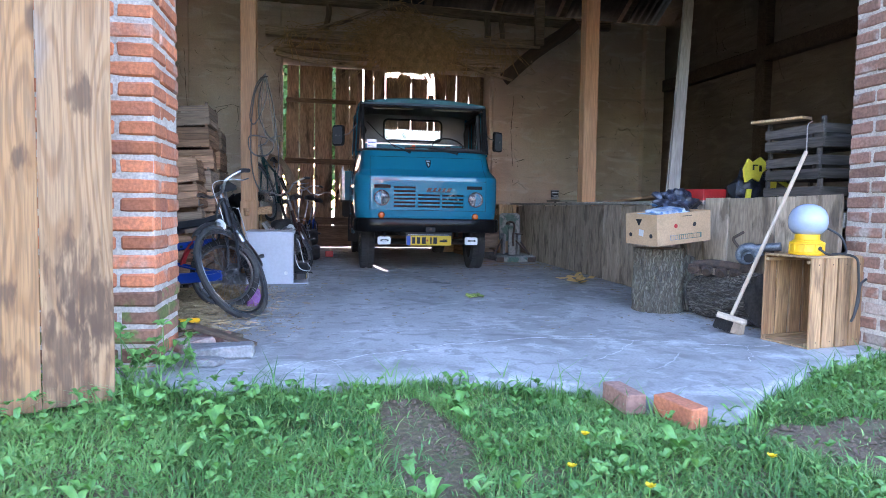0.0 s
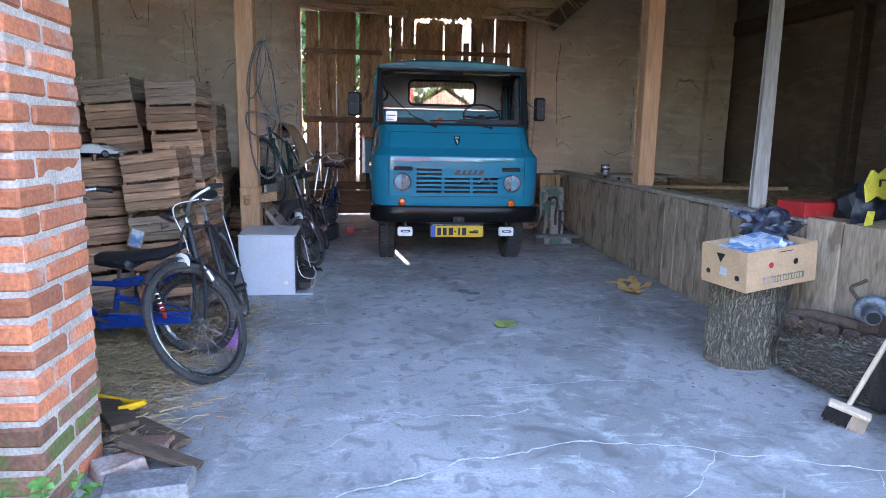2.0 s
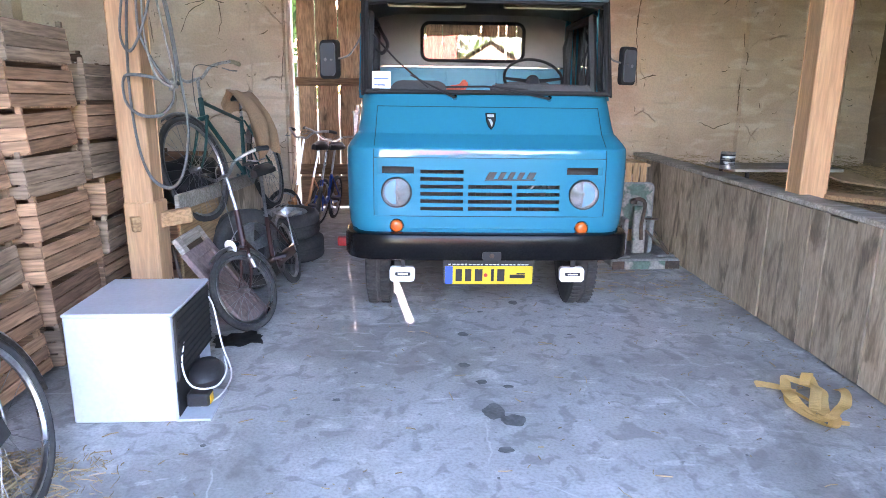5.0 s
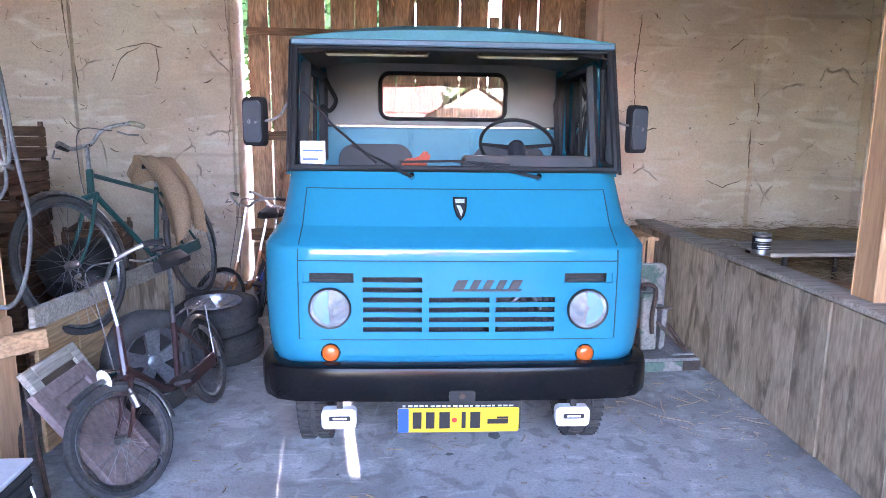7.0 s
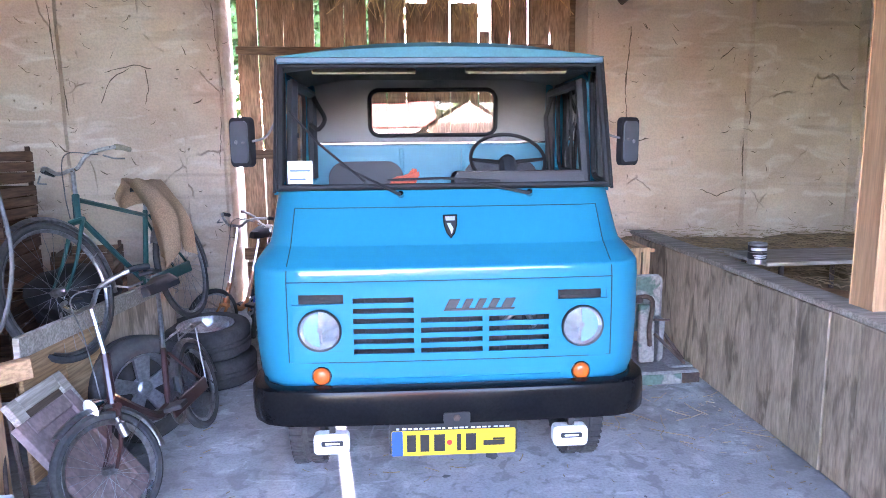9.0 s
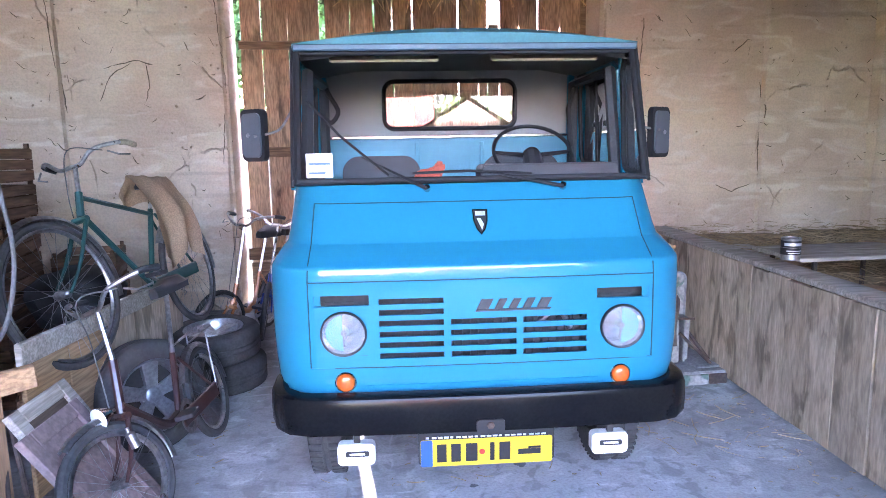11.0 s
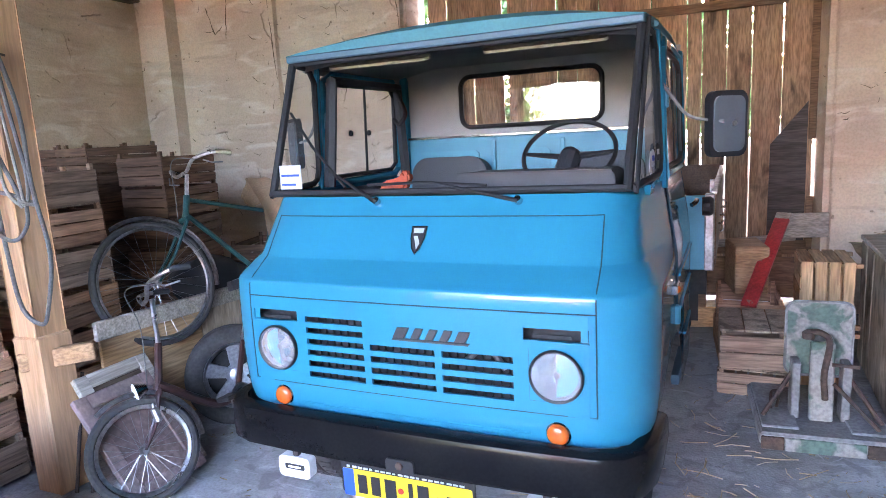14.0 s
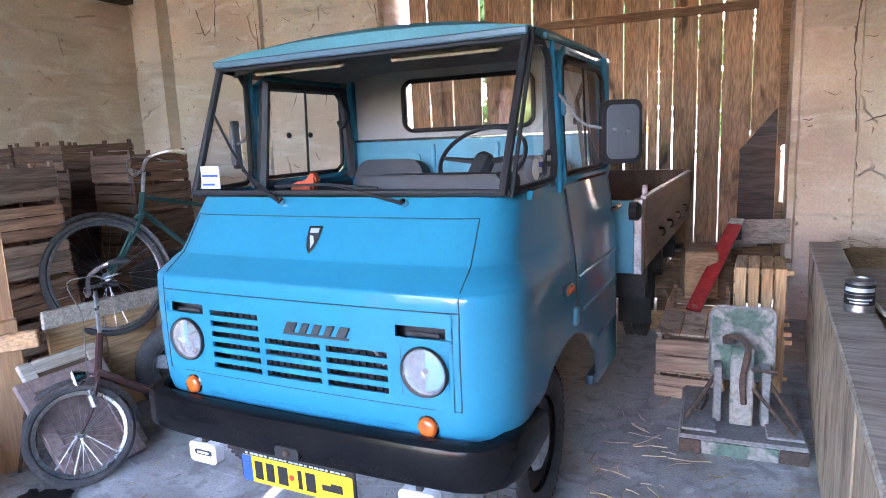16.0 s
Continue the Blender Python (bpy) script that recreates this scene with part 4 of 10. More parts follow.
for k, (x, y, rx, ry) in enumerate(((1.488, 6.928, 0.055, 0.07), (1.561, 6.849, 0.06, 0.05), (1.456, 7.242, 0.03, 0.025), (1.582, 7.187, 0.025, 0.02), (1.795, 8.517, 0.03, 0.045), (1.542, 8.322, 0.02, 0.015),
                                    (1.402, 7.909, 0.035, 0.03), (1.494, 6.599, 0.035, 0.02), (1.38, 7.45, 0.03, 0.03), (2.05, 7.9, 0.015, 0.012), (0.75, 7.05, 0.02, 0.016))):
    blotch(x, y, rx, ry, k * 3.1)
rs = random.Random(31)
for k in range(60):
    rr = 0.004 + 0.012 * rs.random() ** 3
    blotch(rs.uniform(0.1, 2.9), rs.uniform(4.6, 8.2), rr, rr * rs.uniform(0.6, 1.2), 50 + k * 1.7)

# the yard
bm = bmesh.new()
xs = [-400, -120, -40, -15, -7] + [-4 + 0.15 * k for k in range(67)] + [8, 15, 40, 120, 400]
ys = [-400, -120, -40, -18, -8, -4, -2] + [-1 + 0.15 * k for k in range(36)] + [4.6, 6, 10, 14, 20, 40, 120, 400]
grid = [[bm.verts.new((x, y, -0.05 + (0.03 * noise.noise(Vector((x * 1.4, y * 1.4, 2))) + 0.012 * noise.noise(Vector((x * 6, y * 6, 2))) if -4.1 < x < 6.3 and -1.1 < y < 4.3 else -0.03))) for y in ys] for x in xs]
for i in range(len(xs) - 1):
    for j in range(len(ys) - 1):
        bm.faces.new((grid[i][j], grid[i + 1][j], grid[i + 1][j + 1], grid[i][j + 1]))
M["ground"] = material("yard_soil_and_moss", (0.12, 0.115, 0.045), (0.17, 0.115, 0.07), rough=0.95, scale=1.6, fine=45, bump=0.7, depth=0.02)
ground = tagged(link_mesh("ground", bm, M["ground"], smooth=60), "grassy farmyard ground with bare soil patches", "ground", "", "structure")

# plank gate in the back wall
gate = thing("door_1", None, "closed weathered plank barn gate with light showing through its gaps", "gate", "", "structure")
rng = random.Random(11)
u = GATE_L + 0.055
k = 0
while u < GATE_R - 0.08:
    w = rng.uniform(0.17, 0.27)
    if GATE_R - 0.03 - (u + w) < 0.16:
        w = GATE_R - 0.03 - u if GATE_R - 0.03 - u < 0.30 else (GATE_R - 0.03 - u) / 2
    # one gap opened wide to let the sun streak reach the floor
    wide = u < -1.02 < u + w + 0.10
    if wide:
        w = -1.02 - u
    broken = 0.70 < u < 0.80
    if u < 0.68 < u + w:
        w = 0.72 - u
    elif broken:
        w = 0.115
    z1 = GATE_TOP + 0.012 - rng.uniform(0.0, 0.014)
    z0 = 0.06 + rng.uniform(0, 0.05)
    lean = rng.uniform(-0.006, 0.006)
    if -0.15 < u < 0.72:
        z1 -= 0.05 + 0.05 * rng.random()
    if broken:
        z1 = GATE_TOP - 0.38
    bm = bmesh.new()
    n = 12
    prev = None
    for j in range(n + 1):
        z = z0 + (z1 - z0) * j / n
        l = 0.007 * noise.noise(Vector((k * 3.3, z * 2.5, 1))) + (0.02 * min(1, max(0, (z - 2.3) / 0.5)) if k == 0 else 0)
        r = 0.007 * noise.noise(Vector((k * 3.3, z * 2.5, 9)))
        ring = [bm.verts.new(barn(u + l + lean * j / n, 0.43, z)), bm.verts.new(barn(u + w + r + lean * j / n, 0.43, z)), bm.verts.new(barn(u + w + r + lean * j / n, 0.455, z)), bm.verts.new(barn(u + l + lean * j / n, 0.455, z))]
        if prev:
            for q in range(4):
                bm.faces.new((prev[q], prev[(q + 1) % 4], ring[(q + 1) % 4], ring[q]))
        else:
            bm.faces.new(ring[::-1])
        prev = ring
    bm.faces.new(prev)
    bmesh.ops.recalc_face_normals(bm, faces=bm.faces)
    part("board", bm, M["gate"], gate)
    u += w + (0.05 if wide else rng.choice((0.006, 0.008, 0.009, 0.011, 0.013, 0.015)))
    k += 1
for z0, z1, u0, u1 in ((0.42, 0.55, GATE_L + 0.02, GATE_R - 0.05), (1.50, 1.60, GATE_L + 0.02, 0.6), (2.62, 2.70, -0.4, GATE_R - 0.25), (2.58, 2.66, GATE_L + 0.05, -0.6)):
    part("ledge", box_bm((u0, 0.385, z0), (u1, 0.425, z1), BARN, 0.006), M["gatex"], gate)
part("kickboard", box_bm((GATE_L + 0.05, 0.36, 0.02), (GATE_R - 0.05, 0.384, 0.40), BARN, 0.004), M["gatex"], gate, "broad bottom board of the gate")
# strips added over the right slit to stop sun streaks on the partition
part("jamb_strip", box_bm((GATE_R - 0.06, 0.41, 0.05), (GATE_R + 0.0, 0.428, 0.95), BARN, 0.003), M["gatex"], gate)
part("jamb_strip", box_bm((GATE_R - 0.06, 0.41, 1.45), (GATE_R + 0.0, 0.428, 3.22), BARN, 0.003), M["gatex"], gate)
part("patch_board", prism_bm([(1.42, 0.55), (1.72, 0.55), (1.72, 1.78), (1.43, 1.42)], 0.02, BARN @ pose(0, 0.406, 0)), M["crate_dark"], gate, "dark grey patch board")

# roof, closing the barn above
RIDGE_V, RIDGE_Z = (0.5 + V_FRONT) / 2, EAVE + 2.95


def roof_side(name, v0, v1):
    bm = bmesh.new()
    n = 300
    z_eave = EAVE + 0.045
    prev = None
    for i in range(n + 1):
        u = U_LEFT - 0.6 + (U_RIGHT - U_LEFT + 1.2) * i / n
        w = 0.022 * math.sin(u / 0.145 * 2 * math.pi)
        ring = [bm.verts.new(barn(u, v0, z_eave + w)), bm.verts.new(barn(u, v1, RIDGE_Z + w)), bm.verts.new(barn(u, v1, RIDGE_Z + w + 0.02)), bm.verts.new(barn(u, v0, z_eave + w + 0.02))]
        if prev:
            for q in range(4):
                bm.faces.new((prev[q], prev[(q + 1) % 4], ring[(q + 1) % 4], ring[q]))
        prev = ring
    bmesh.ops.recalc_face_normals(bm, faces=bm.faces)
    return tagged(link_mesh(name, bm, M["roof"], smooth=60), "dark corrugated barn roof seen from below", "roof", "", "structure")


roof_side("ceiling_back", 0.6, RIDGE_V)
roof_side("ceiling_front", V_FRONT - 0.6, RIDGE_V)
for k in range(8):
    u = U_LEFT + 0.7 + 1.28 * k
    bm = bmesh.new()
    for v0 in (0.5, V_FRONT - 0.4):
        a, b = barn(u, v0, EAVE + 0.02), barn(u, RIDGE_V, RIDGE_Z - 0.07)
        add_box(bm, (0, -0.06, -0.14), ((b - a).length, 0.06, 0), along(a, b))
    tagged(link_mesh("trim_rafter", bm, M["beam"]), "dark timber rafter pair under the roof", "rafter", "rafters", "structure")

# beams along the side walls
for name, u0, u1, z in (("trim_beam_left", U_LEFT, U_LEFT + 0.16, 3.42), ("trim_beam_right", U_RIGHT - 0.16, U_RIGHT, 3.15)):
    tagged(link_mesh(name, box_bm((u0, -6.5, z - 0.12), (u1, -0.22, z + 0.1), BARN, 0.012), M["beam"]), "dark horizontal timber on the side wall", "beam", "", "structure")
tagged(link_mesh("trim_post_right", box_bm((U_RIGHT - 0.16, -3.0, 0), (U_RIGHT - 0.01, -2.8, 4.4), BARN, 0.012), M["beam"]), "dark upright timber on the side wall", "post", "", "structure")

# front wall with brick piers
COURSE, BH = 0.0865, 0.066


def brick_mesh(w, d, h, seed):
    r = random.Random(seed)
    bm = box_bm((0, 0, 0), (w, d, h), None, 0.009, 0.004, r)
    me = bpy.data.meshes.new("brick")
    bm.normal_update()
    bm.to_mesh(me)
    bm.free()
    return me


def pier(name, corner, sx, depth, width, z1, mat_front, label):
    """A brick pier with one corner at the opening; sx: -1 where it runs to smaller x."""
    x0, y0 = corner
    core = [(x0 + sx * 0.007, y0 + 0.007), (x0 + sx * width, y0 + depth - 0.007)]
    lo = (min(core[0][0], core[1][0]), core[0][1], -0.2)
    hi = (max(core[0][0], core[1][0]), core[1][1], 3.6)
    bm = box_bm(lo, hi)
    bmesh.ops.subdivide_edges(bm, edges=bm.edges, cuts=24, use_grid_fill=True)
    for v in bm.verts:
        if v.co.z < 3.5:
            v.co += Vector((noise.noise(v.co * 14), noise.noise(v.co * 14 + Vector((7, 0, 0))), 0)) * 0.004
    ob = tagged(link_mesh(name, bm, M["mortar"], smooth=50), label, "wall", "", "structure")
    kinds = {}
    rng = random.Random(hash_seed(name))

    def lay(x, y, z, w, d):
        mossy = sx < 0 and z < 0.50 and rng.random() < (0.85 if z < 0.32 else 0.4)
        key = (round(w, 2), round(d, 2), rng.randrange(3), mossy)
        if key not in kinds:
            kinds[key] = brick_mesh(w, d, BH, len(kinds))
            kinds[key].materials.append(M["brick_moss"] if mossy else mat_front)
        xx = x if sx > 0 else x - w
        shared("brick", kinds[key], ob, pose(xx + rng.uniform(-0.003, 0.003), y + rng.uniform(-0.004, 0.004), z, rng.uniform(-0.6, 0.6), rng.uniform(-0.6, 0.6), rng.uniform(-0.8, 0.8)))

    n = int(z1 / COURSE)
    for c in range(-1, n):
        z = c * COURSE + 0.02
        if c % 2:
            row = [0.225, 0.225, 0.10]
            x = x0
            for w in row:
                lay(x, y0, z, w, 0.115)
                x += sx * (w + 0.017)
            lay(x0, y0 + 0.132, z, 0.115, (depth - 0.132))
        else:
            lay(x0, y0, z, 0.155, 0.225)
            lay(x0, y0 + 0.242, z, 0.115, depth - 0.242)
            x = x0 + sx * 0.172
            for w in (0.095, 0.225, 0.08):
                lay(x, y0, z, w, 0.115)
                x += sx * (w + 0.017)
    return ob


def hash_seed(s):
    return sum(ord(c) * (i + 1) for i, c in enumerate(s))


# unseen left wall kept low so sky light enters under the eave
tagged(link_mesh("wall_front_left", box_bm((-4.1, 3.75, -0.2), (-0.975, 4.07, 3.25)), M["brick_dull"]), "old brick front wall beside the opening", "wall", "", "structure")
tagged(link_mesh("wall_front_right", box_bm((4.09, 3.62, -0.2), (7.6, 3.94, 4.6)), M["brick_dull"]), "old brick front wall beside the opening", "wall", "", "structure")
tagged(link_mesh("wall_front_lintel", box_bm((-1.1, 3.62, 3.3), (4.5, 3.98, 4.6), pose(0, 0, 0, 0, 0, 0)), M["beam"]), "dark timber lintel over the barn's opening", "lintel", "", "structure")

# posts and loft timbers
def leaning_post(name, p0, p1, wx, wy, mat, label, category="post"):
    m = along(p0, p1, (0, 1, 0))
    bm = bmesh.new()
    n = 16
    L = (Vector(p1) - Vector(p0)).length
    prev = None
    for j in range(n + 1):
        ring = []
        for cx, cy in ((-1, -1), (1, -1), (1, 1), (-1, 1)):
            for ox, oy in (((-0.92, -1), (-1, -0.92)) if (cx, cy) == (-1, -1) else ((1, -0.92), (0.92, -1)) if (cx, cy) == (1, -1) else ((0.92, 1), (1, 0.92)) if (cx, cy) == (1, 1) else ((-1, 0.92), (-0.92, 1))):
                s = 1 + 0.03 * noise.noise(Vector((cx * 3, cy * 5, j * 0.7)))
                ring.append(bm.verts.new((ox * wx / 2 * s, oy * wy / 2 * s, L * j / n)))
        if prev:
            for q in range(8):
                bm.faces.new((prev[q], prev[(q + 1) % 8], ring[(q + 1) % 8], ring[q]))
        else:
            bm.faces.new(ring[::-1])
        prev = ring
    bm.faces.new(prev)
    bmesh.ops.recalc_face_normals(bm, faces=bm.faces)
    ob = link_mesh(name, bm, mat)
    z = (Vector(p1) - Vector(p0)).normalized()
    x = Vector((1, 0, 0)) - z * z.x
    x.normalize()
    y = z.cross(x)
    ob.matrix_world = Matrix(((x.x, y.x, z.x, p0[0]), (x.y, y.y, z.y, p0[1]), (x.z, y.z, z.z, p0[2]), (0, 0, 0, 1)))
    return tagged(ob, label, category)


leaning_post("timber_post", (-0.45, 8.0, 0), (-0.46, 8.0, 4.6), 0.165, 0.165, M["post"], "square sawn pine post carrying hanging hoses and ropes")
part("post_foot", box_bm((-0.086, -0.090, 0.0), (0.094, 0.088, 0.80), None, 0.01, 0.004), M["post"], bpy.data.objects["timber_post"], "broader lower length of the post")
leaning_post("timber_post", (3.555, 8.17, 0), (3.50, 8.12, 5.2), 0.175, 0.165, M["post"], "square sawn pine post standing in the plank partition")
leaning_post("prop_pole", (3.33, 5.76, 0.55), (4.72, 7.97, 3.75), 0.105, 0.06, M["pole_grey"], "slim grey sawn prop leaning behind the partition", "pole")

M["loft_pole"] = wood("grey_loft_pole", (0.62, 0.47, 0.31), (0.40, 0.29, 0.185), axis=0, spread=0.25, stain=(0.10, 0.07, 0.045), stain_scale=2.2)


def hewn_beam(name, a, b, w, h, mat, label, category, seed, sag=0.0, twist=6.0, group=""):
    """A squared timber between two points, its faces hacked and its arrises waned."""
    L = (Vector(b) - Vector(a)).length
    n = max(6, int(L / 0.16))
    bm = bmesh.new()
    prev = None
    for j in range(n + 1):
        t = j / n
        ring = []
        for q in range(12):
            an = 2 * math.pi * (q + 0.5) / 12
            k = 1 / max(abs(math.cos(an)), abs(math.sin(an))) * 0.92
            k = min(k, 1.16) * (1 + 0.10 * noise.noise(Vector((t * L * 3.2, q * 0.9, seed))) + 0.05 * noise.noise(Vector((t * L * 11, q * 2.0, seed + 5))))
            p = Matrix.Rotation(radians(twist) * (t - 0.5), 3, "X") @ Vector((0, math.cos(an) * w / 2 * k, math.sin(an) * h / 2 * k))
            bend = Vector((0, 0.05 * noise.noise(Vector((t * 1.7, seed, 2))), 0.06 * noise.noise(Vector((t * 1.7, seed, 7))) - sag * 4 * t * (1 - t)))
            ring.append(bm.verts.new(p + bend + Vector((t * L, 0, 0))))
        if prev:
            for q in range(12):
                bm.faces.new((prev[q], prev[(q + 1) % 12], ring[(q + 1) % 12], ring[q]))
        else:
            bm.faces.new(ring[::-1])
        prev = ring
    bm.faces.new(prev)
    bmesh.ops.recalc_face_normals(bm, faces=bm.faces)
    ob = link_mesh(name, bm, mat, smooth=40)
    ob.matrix_world = along(a, b)
    return tagged(ob, label, category, group)


hewn_beam("loft_beam", (-0.62, 11.62, 3.58), (4.05, 11.78, 3.66), 0.20, 0.17, M["loft_pole"], "rough hewn grey-brown loft beam above the gate", "beam", 3, 0.03)
hewn_beam("wall_plate", (-0.75, 11.98, 4.22), (5.6, 12.28, 4.20), 0.16, 0.16, M["log"], "brown timber plate under the eave", "beam", 8, 0.0)
for a, b, w, h, seed, sag in (((-0.50, 11.72, 3.32), (2.15, 11.66, 3.22), 0.10, 0.09, 11, 0.02), ((-0.46, 11.64, 3.24), (1.45, 11.68, 3.08), 0.08, 0.08, 14, 0.03),
                              ((-0.35, 11.86, 3.42), (3.95, 11.90, 3.46), 0.13, 0.12, 17, 0.03), ((1.75, 11.66, 3.16), (3.92, 11.76, 3.36), 0.10, 0.10, 20, -0.02),
                              ((1.3, 11.72, 3.06), (3.72, 11.80, 3.20), 0.10, 0.09, 23, -0.04), ((0.2, 11.60, 3.66), (1.55, 11.45, 4.12), 0.07, 0.06, 26, 0.0),
                              ((2.6, 11.62, 3.24), (3.55, 11.70, 3.00), 0.06, 0.05, 29, 0.02)):
    hewn_beam("loft_pole", a, b, w, h, M["loft_pole"], "thin bent weathered pole of the loft", "pole", seed, sag, 20, "loft poles")
for x, w in ((0.35, 0.09), (3.15, 0.12), (3.42, 0.10)):
    hewn_beam("loft_stud", (x, 11.9, 3.70), (x + 0.02, 11.95, 4.16), w, w, M["log"], "short dark stud between loft beam and eave", "stud", 31 + x, 0, 0, "loft studs")
leaning_post("loft_strut", (3.92, 11.35, 3.55), (3.90, 11.32, 5.2), 0.15, 0.12, M["log"], "brown sawn strut standing on the loft beam", "strut")
# drawn broad and dark so its shape also fills the unlit void beside it
hewn_beam("loft_brace", (3.42, 11.72, 3.02), (4.75, 11.86, 4.14), 0.10, 0.24, M["beam"], "broad dark slanting brace under the loft", "brace", 41, 0.0)
# plank partition, in two stretches
rng = random.Random(21)


def plank_partition(p0, p1, top, rail, label):
    partition = thing("plank_partition", None, label, "partition")
    mp = along(p0, p1)
    L = (Vector(p1) - Vector(p0)).length
    s = 0.0
    while s < L - 0.06:
        w = min(rng.uniform(0.15, 0.27), L - s)
        t = top + rng.uniform(-0.012, 0.008)
        bm = box_bm((0, -0.012 + rng.uniform(-0.004, 0.004), 0.012), (w - 0.007, 0.014, t), None, 0.003, 0.003, rng)
        ob = part("plank", bm, M["grey_plank"], partition)
        ob.matrix_basis = mp @ pose(s, 0, 0, rng.uniform(-0.4, 0.4), 0, rng.uniform(-0.4, 0.4))
        s += w
    if rail:
        part("top_rail", box_bm((0, -0.15, top + 0.004), (L, 0.022, top + 0.034), mp, 0.006, 0.004, rng), M["grey_railx"], partition, "flat grey top rail")
    for z in (0.22, 0.68):
        part("back_rail", box_bm((0, -0.075, z), (L, -0.02, z + 0.09), mp, 0.006), M["grey_railx"], partition)


plank_partition((3.345, 5.25, 0), (3.415, 11.05, 0), 0.815, True, "waist-high partition of weathered upright planks with a flat top rail")
plank_partition((3.470, 4.00, 0), (3.338, 5.23, 0), 0.875, False, "waist-high partition stretch of broad weathered planks")

# heap floor behind the partition
bm = bmesh.new()
cols = []
for i in range(25):
    row = []
    for j in range(41):
        t = i / 24
        y = 4.4 + 7.9 * j / 40
        x0 = 3.47
        x = x0 + (7.2 - x0) * t
        h = (0.60 + 0.26 * min(1, max(0, (7.0 - y) / 1.0))) + 0.03 * noise.noise(Vector((x * 0.9, y * 0.9, 4))) + 0.05 * noise.noise(Vector((x * 4, y * 4, 4)))
        row.append(bm.verts.new((x, y, h)))
    cols.append(row)
for i in range(24):
    for j in range(40):
        bm.faces.new((cols[i][j], cols[i + 1][j], cols[i + 1][j + 1], cols[i][j + 1]))
tagged(link_mesh("straw_heap", bm, M["hay"], smooth=60), "heap of old straw filling the bay behind the partition", "straw heap", "", "stuff")

# ---- the blue pickup truck ----
TX, TY = 1.551, 8.70                         # centre line and front axle
truck = thing("pickup_truck", pose(TX, TY, 0), "old blue cab-over pickup truck with black bumper and open bed", "truck")


def ty(y):
    return y - TY


# cab shell levels: height, front, half width, corner radius
LEVELS = [(0.600, 8.015, 0.812, 0.20), (0.615, 7.995, 0.825, 0.21), (0.66, 7.985, 0.838, 0.22), (0.75, 7.983, 0.846, 0.22), (0.86, 7.983, 0.85, 0.22),
          (0.97, 7.984, 0.85, 0.22), (1.04, 7.986, 0.85, 0.22), (1.080, 7.988, 0.849, 0.22), (1.102, 7.9895, 0.848, 0.22), (1.112, 7.9915, 0.846, 0.22), (1.118, 7.9945, 0.843, 0.22), (1.1225, 7.9985, 0.840, 0.22), (1.126, 8.0035, 0.838, 0.22), (1.130, 8.010, 0.836, 0.21),
          (1.16, 8.050, 0.818, 0.21), (1.18, 8.0775, 0.804, 0.20), (1.190, 8.091, 0.795, 0.20), (1.1935, 8.0952, 0.793, 0.20), (1.197, 8.0982, 0.791, 0.20),
          (1.24, 8.1265, 0.784, 0.20), (1.30, 8.166, 0.779, 0.20), (1.36, 8.206, 0.774, 0.20), (1.40, 8.233, 0.771, 0.20), (1.418, 8.245, 0.768, 0.20)]


def side_width(z, y, w):
    """The side swells out to the rear above the shoulder."""
    back = min(1.0, max(0.0, (y - 8.30) / 0.45))
    full = 0.85 - 0.05 * max(0.0, (z - 1.10)) / 0.32
    return w + (full - w) * (back * back * (3 - 2 * back)) if full > w else w


def contour(z, f, w, r, y_end=9.66, nside=30, narc=10, nfront=16, dx=0.0):
    """One side, the front and the other side of the cab at a height, as x, y."""
    w = w + dx
    half = []
    y_arc = f + r
    for k in range(nside):
        y = y_end + (y_arc - y_end) * k / nside
        half.append((side_width(z, y, w), y))
    for k in range(narc):
        a = 0.5 * math.pi * k / narc
        half.append((w - r + r * math.cos(a), f + r - r * math.sin(a)))
    for k in range(nfront // 2 + 1):
        x = (w - r) * (1 - k / (nfront // 2))
        half.append((x, f + 0.012 * (1 - (x / max(0.01, (w - r))) ** 2) * -1))
    return [(-x, y) for x, y in half] + [(x, y) for x, y in half[-2::-1]]


ARCH_Y, ARCH_R, ARCH_Z = 8.72, 0.445, 0.40


def arch_lift(x, y, z):
    """Raises the lower edge over the front wheel."""
    d = abs(y - ARCH_Y)
    if abs(x) > 0.70 and d < ARCH_R:
        return max(z, ARCH_Z + 0.86 * math.sqrt(ARCH_R ** 2 - d * d))
    return z


def sill_drop(x, y, z):
    return z - 0.20 if (abs(x) > 0.7 and y > ARCH_Y + ARCH_R and z < 0.61) else z


def cab_shell():
    bm = bmesh.new()
    rows = []
    for z, f, w, r in LEVELS:
        rows.append([bm.verts.new((x, ty(y), sill_drop(x, y, arch_lift(x, y, z)))) for x, y in contour(z, f, w, r)])
    n = len(rows[0])
    for a, b in zip(rows, rows[1:]):
        for k in range(n - 1):
            q = (a[k], a[k + 1], b[k + 1], b[k])
            cx = sum(v.co.x for v in q) / 4
            cz = sum(v.co.z for v in q) / 4
            cy = sum(v.co.y for v in q) / 4 + TY
            if abs(cx) < 0.585 and 0.745 < cz < 1.04 and cy < 8.05:
                continue
            if abs(cx) < 0.60 and 0.97 < cz < 1.04 and cy < 8.05:
                continue
            if max(v.co.z for v in q) - min(v.co.z for v in q) < 1e-4:
                continue
            bm.faces.new(q)
    bmesh.ops.remove_doubles(bm, verts=bm.verts, dist=0.0008)
    return bm


part("cab_body", cab_shell(), M["paint"], truck, "glossy sky-blue sheet metal", 32)

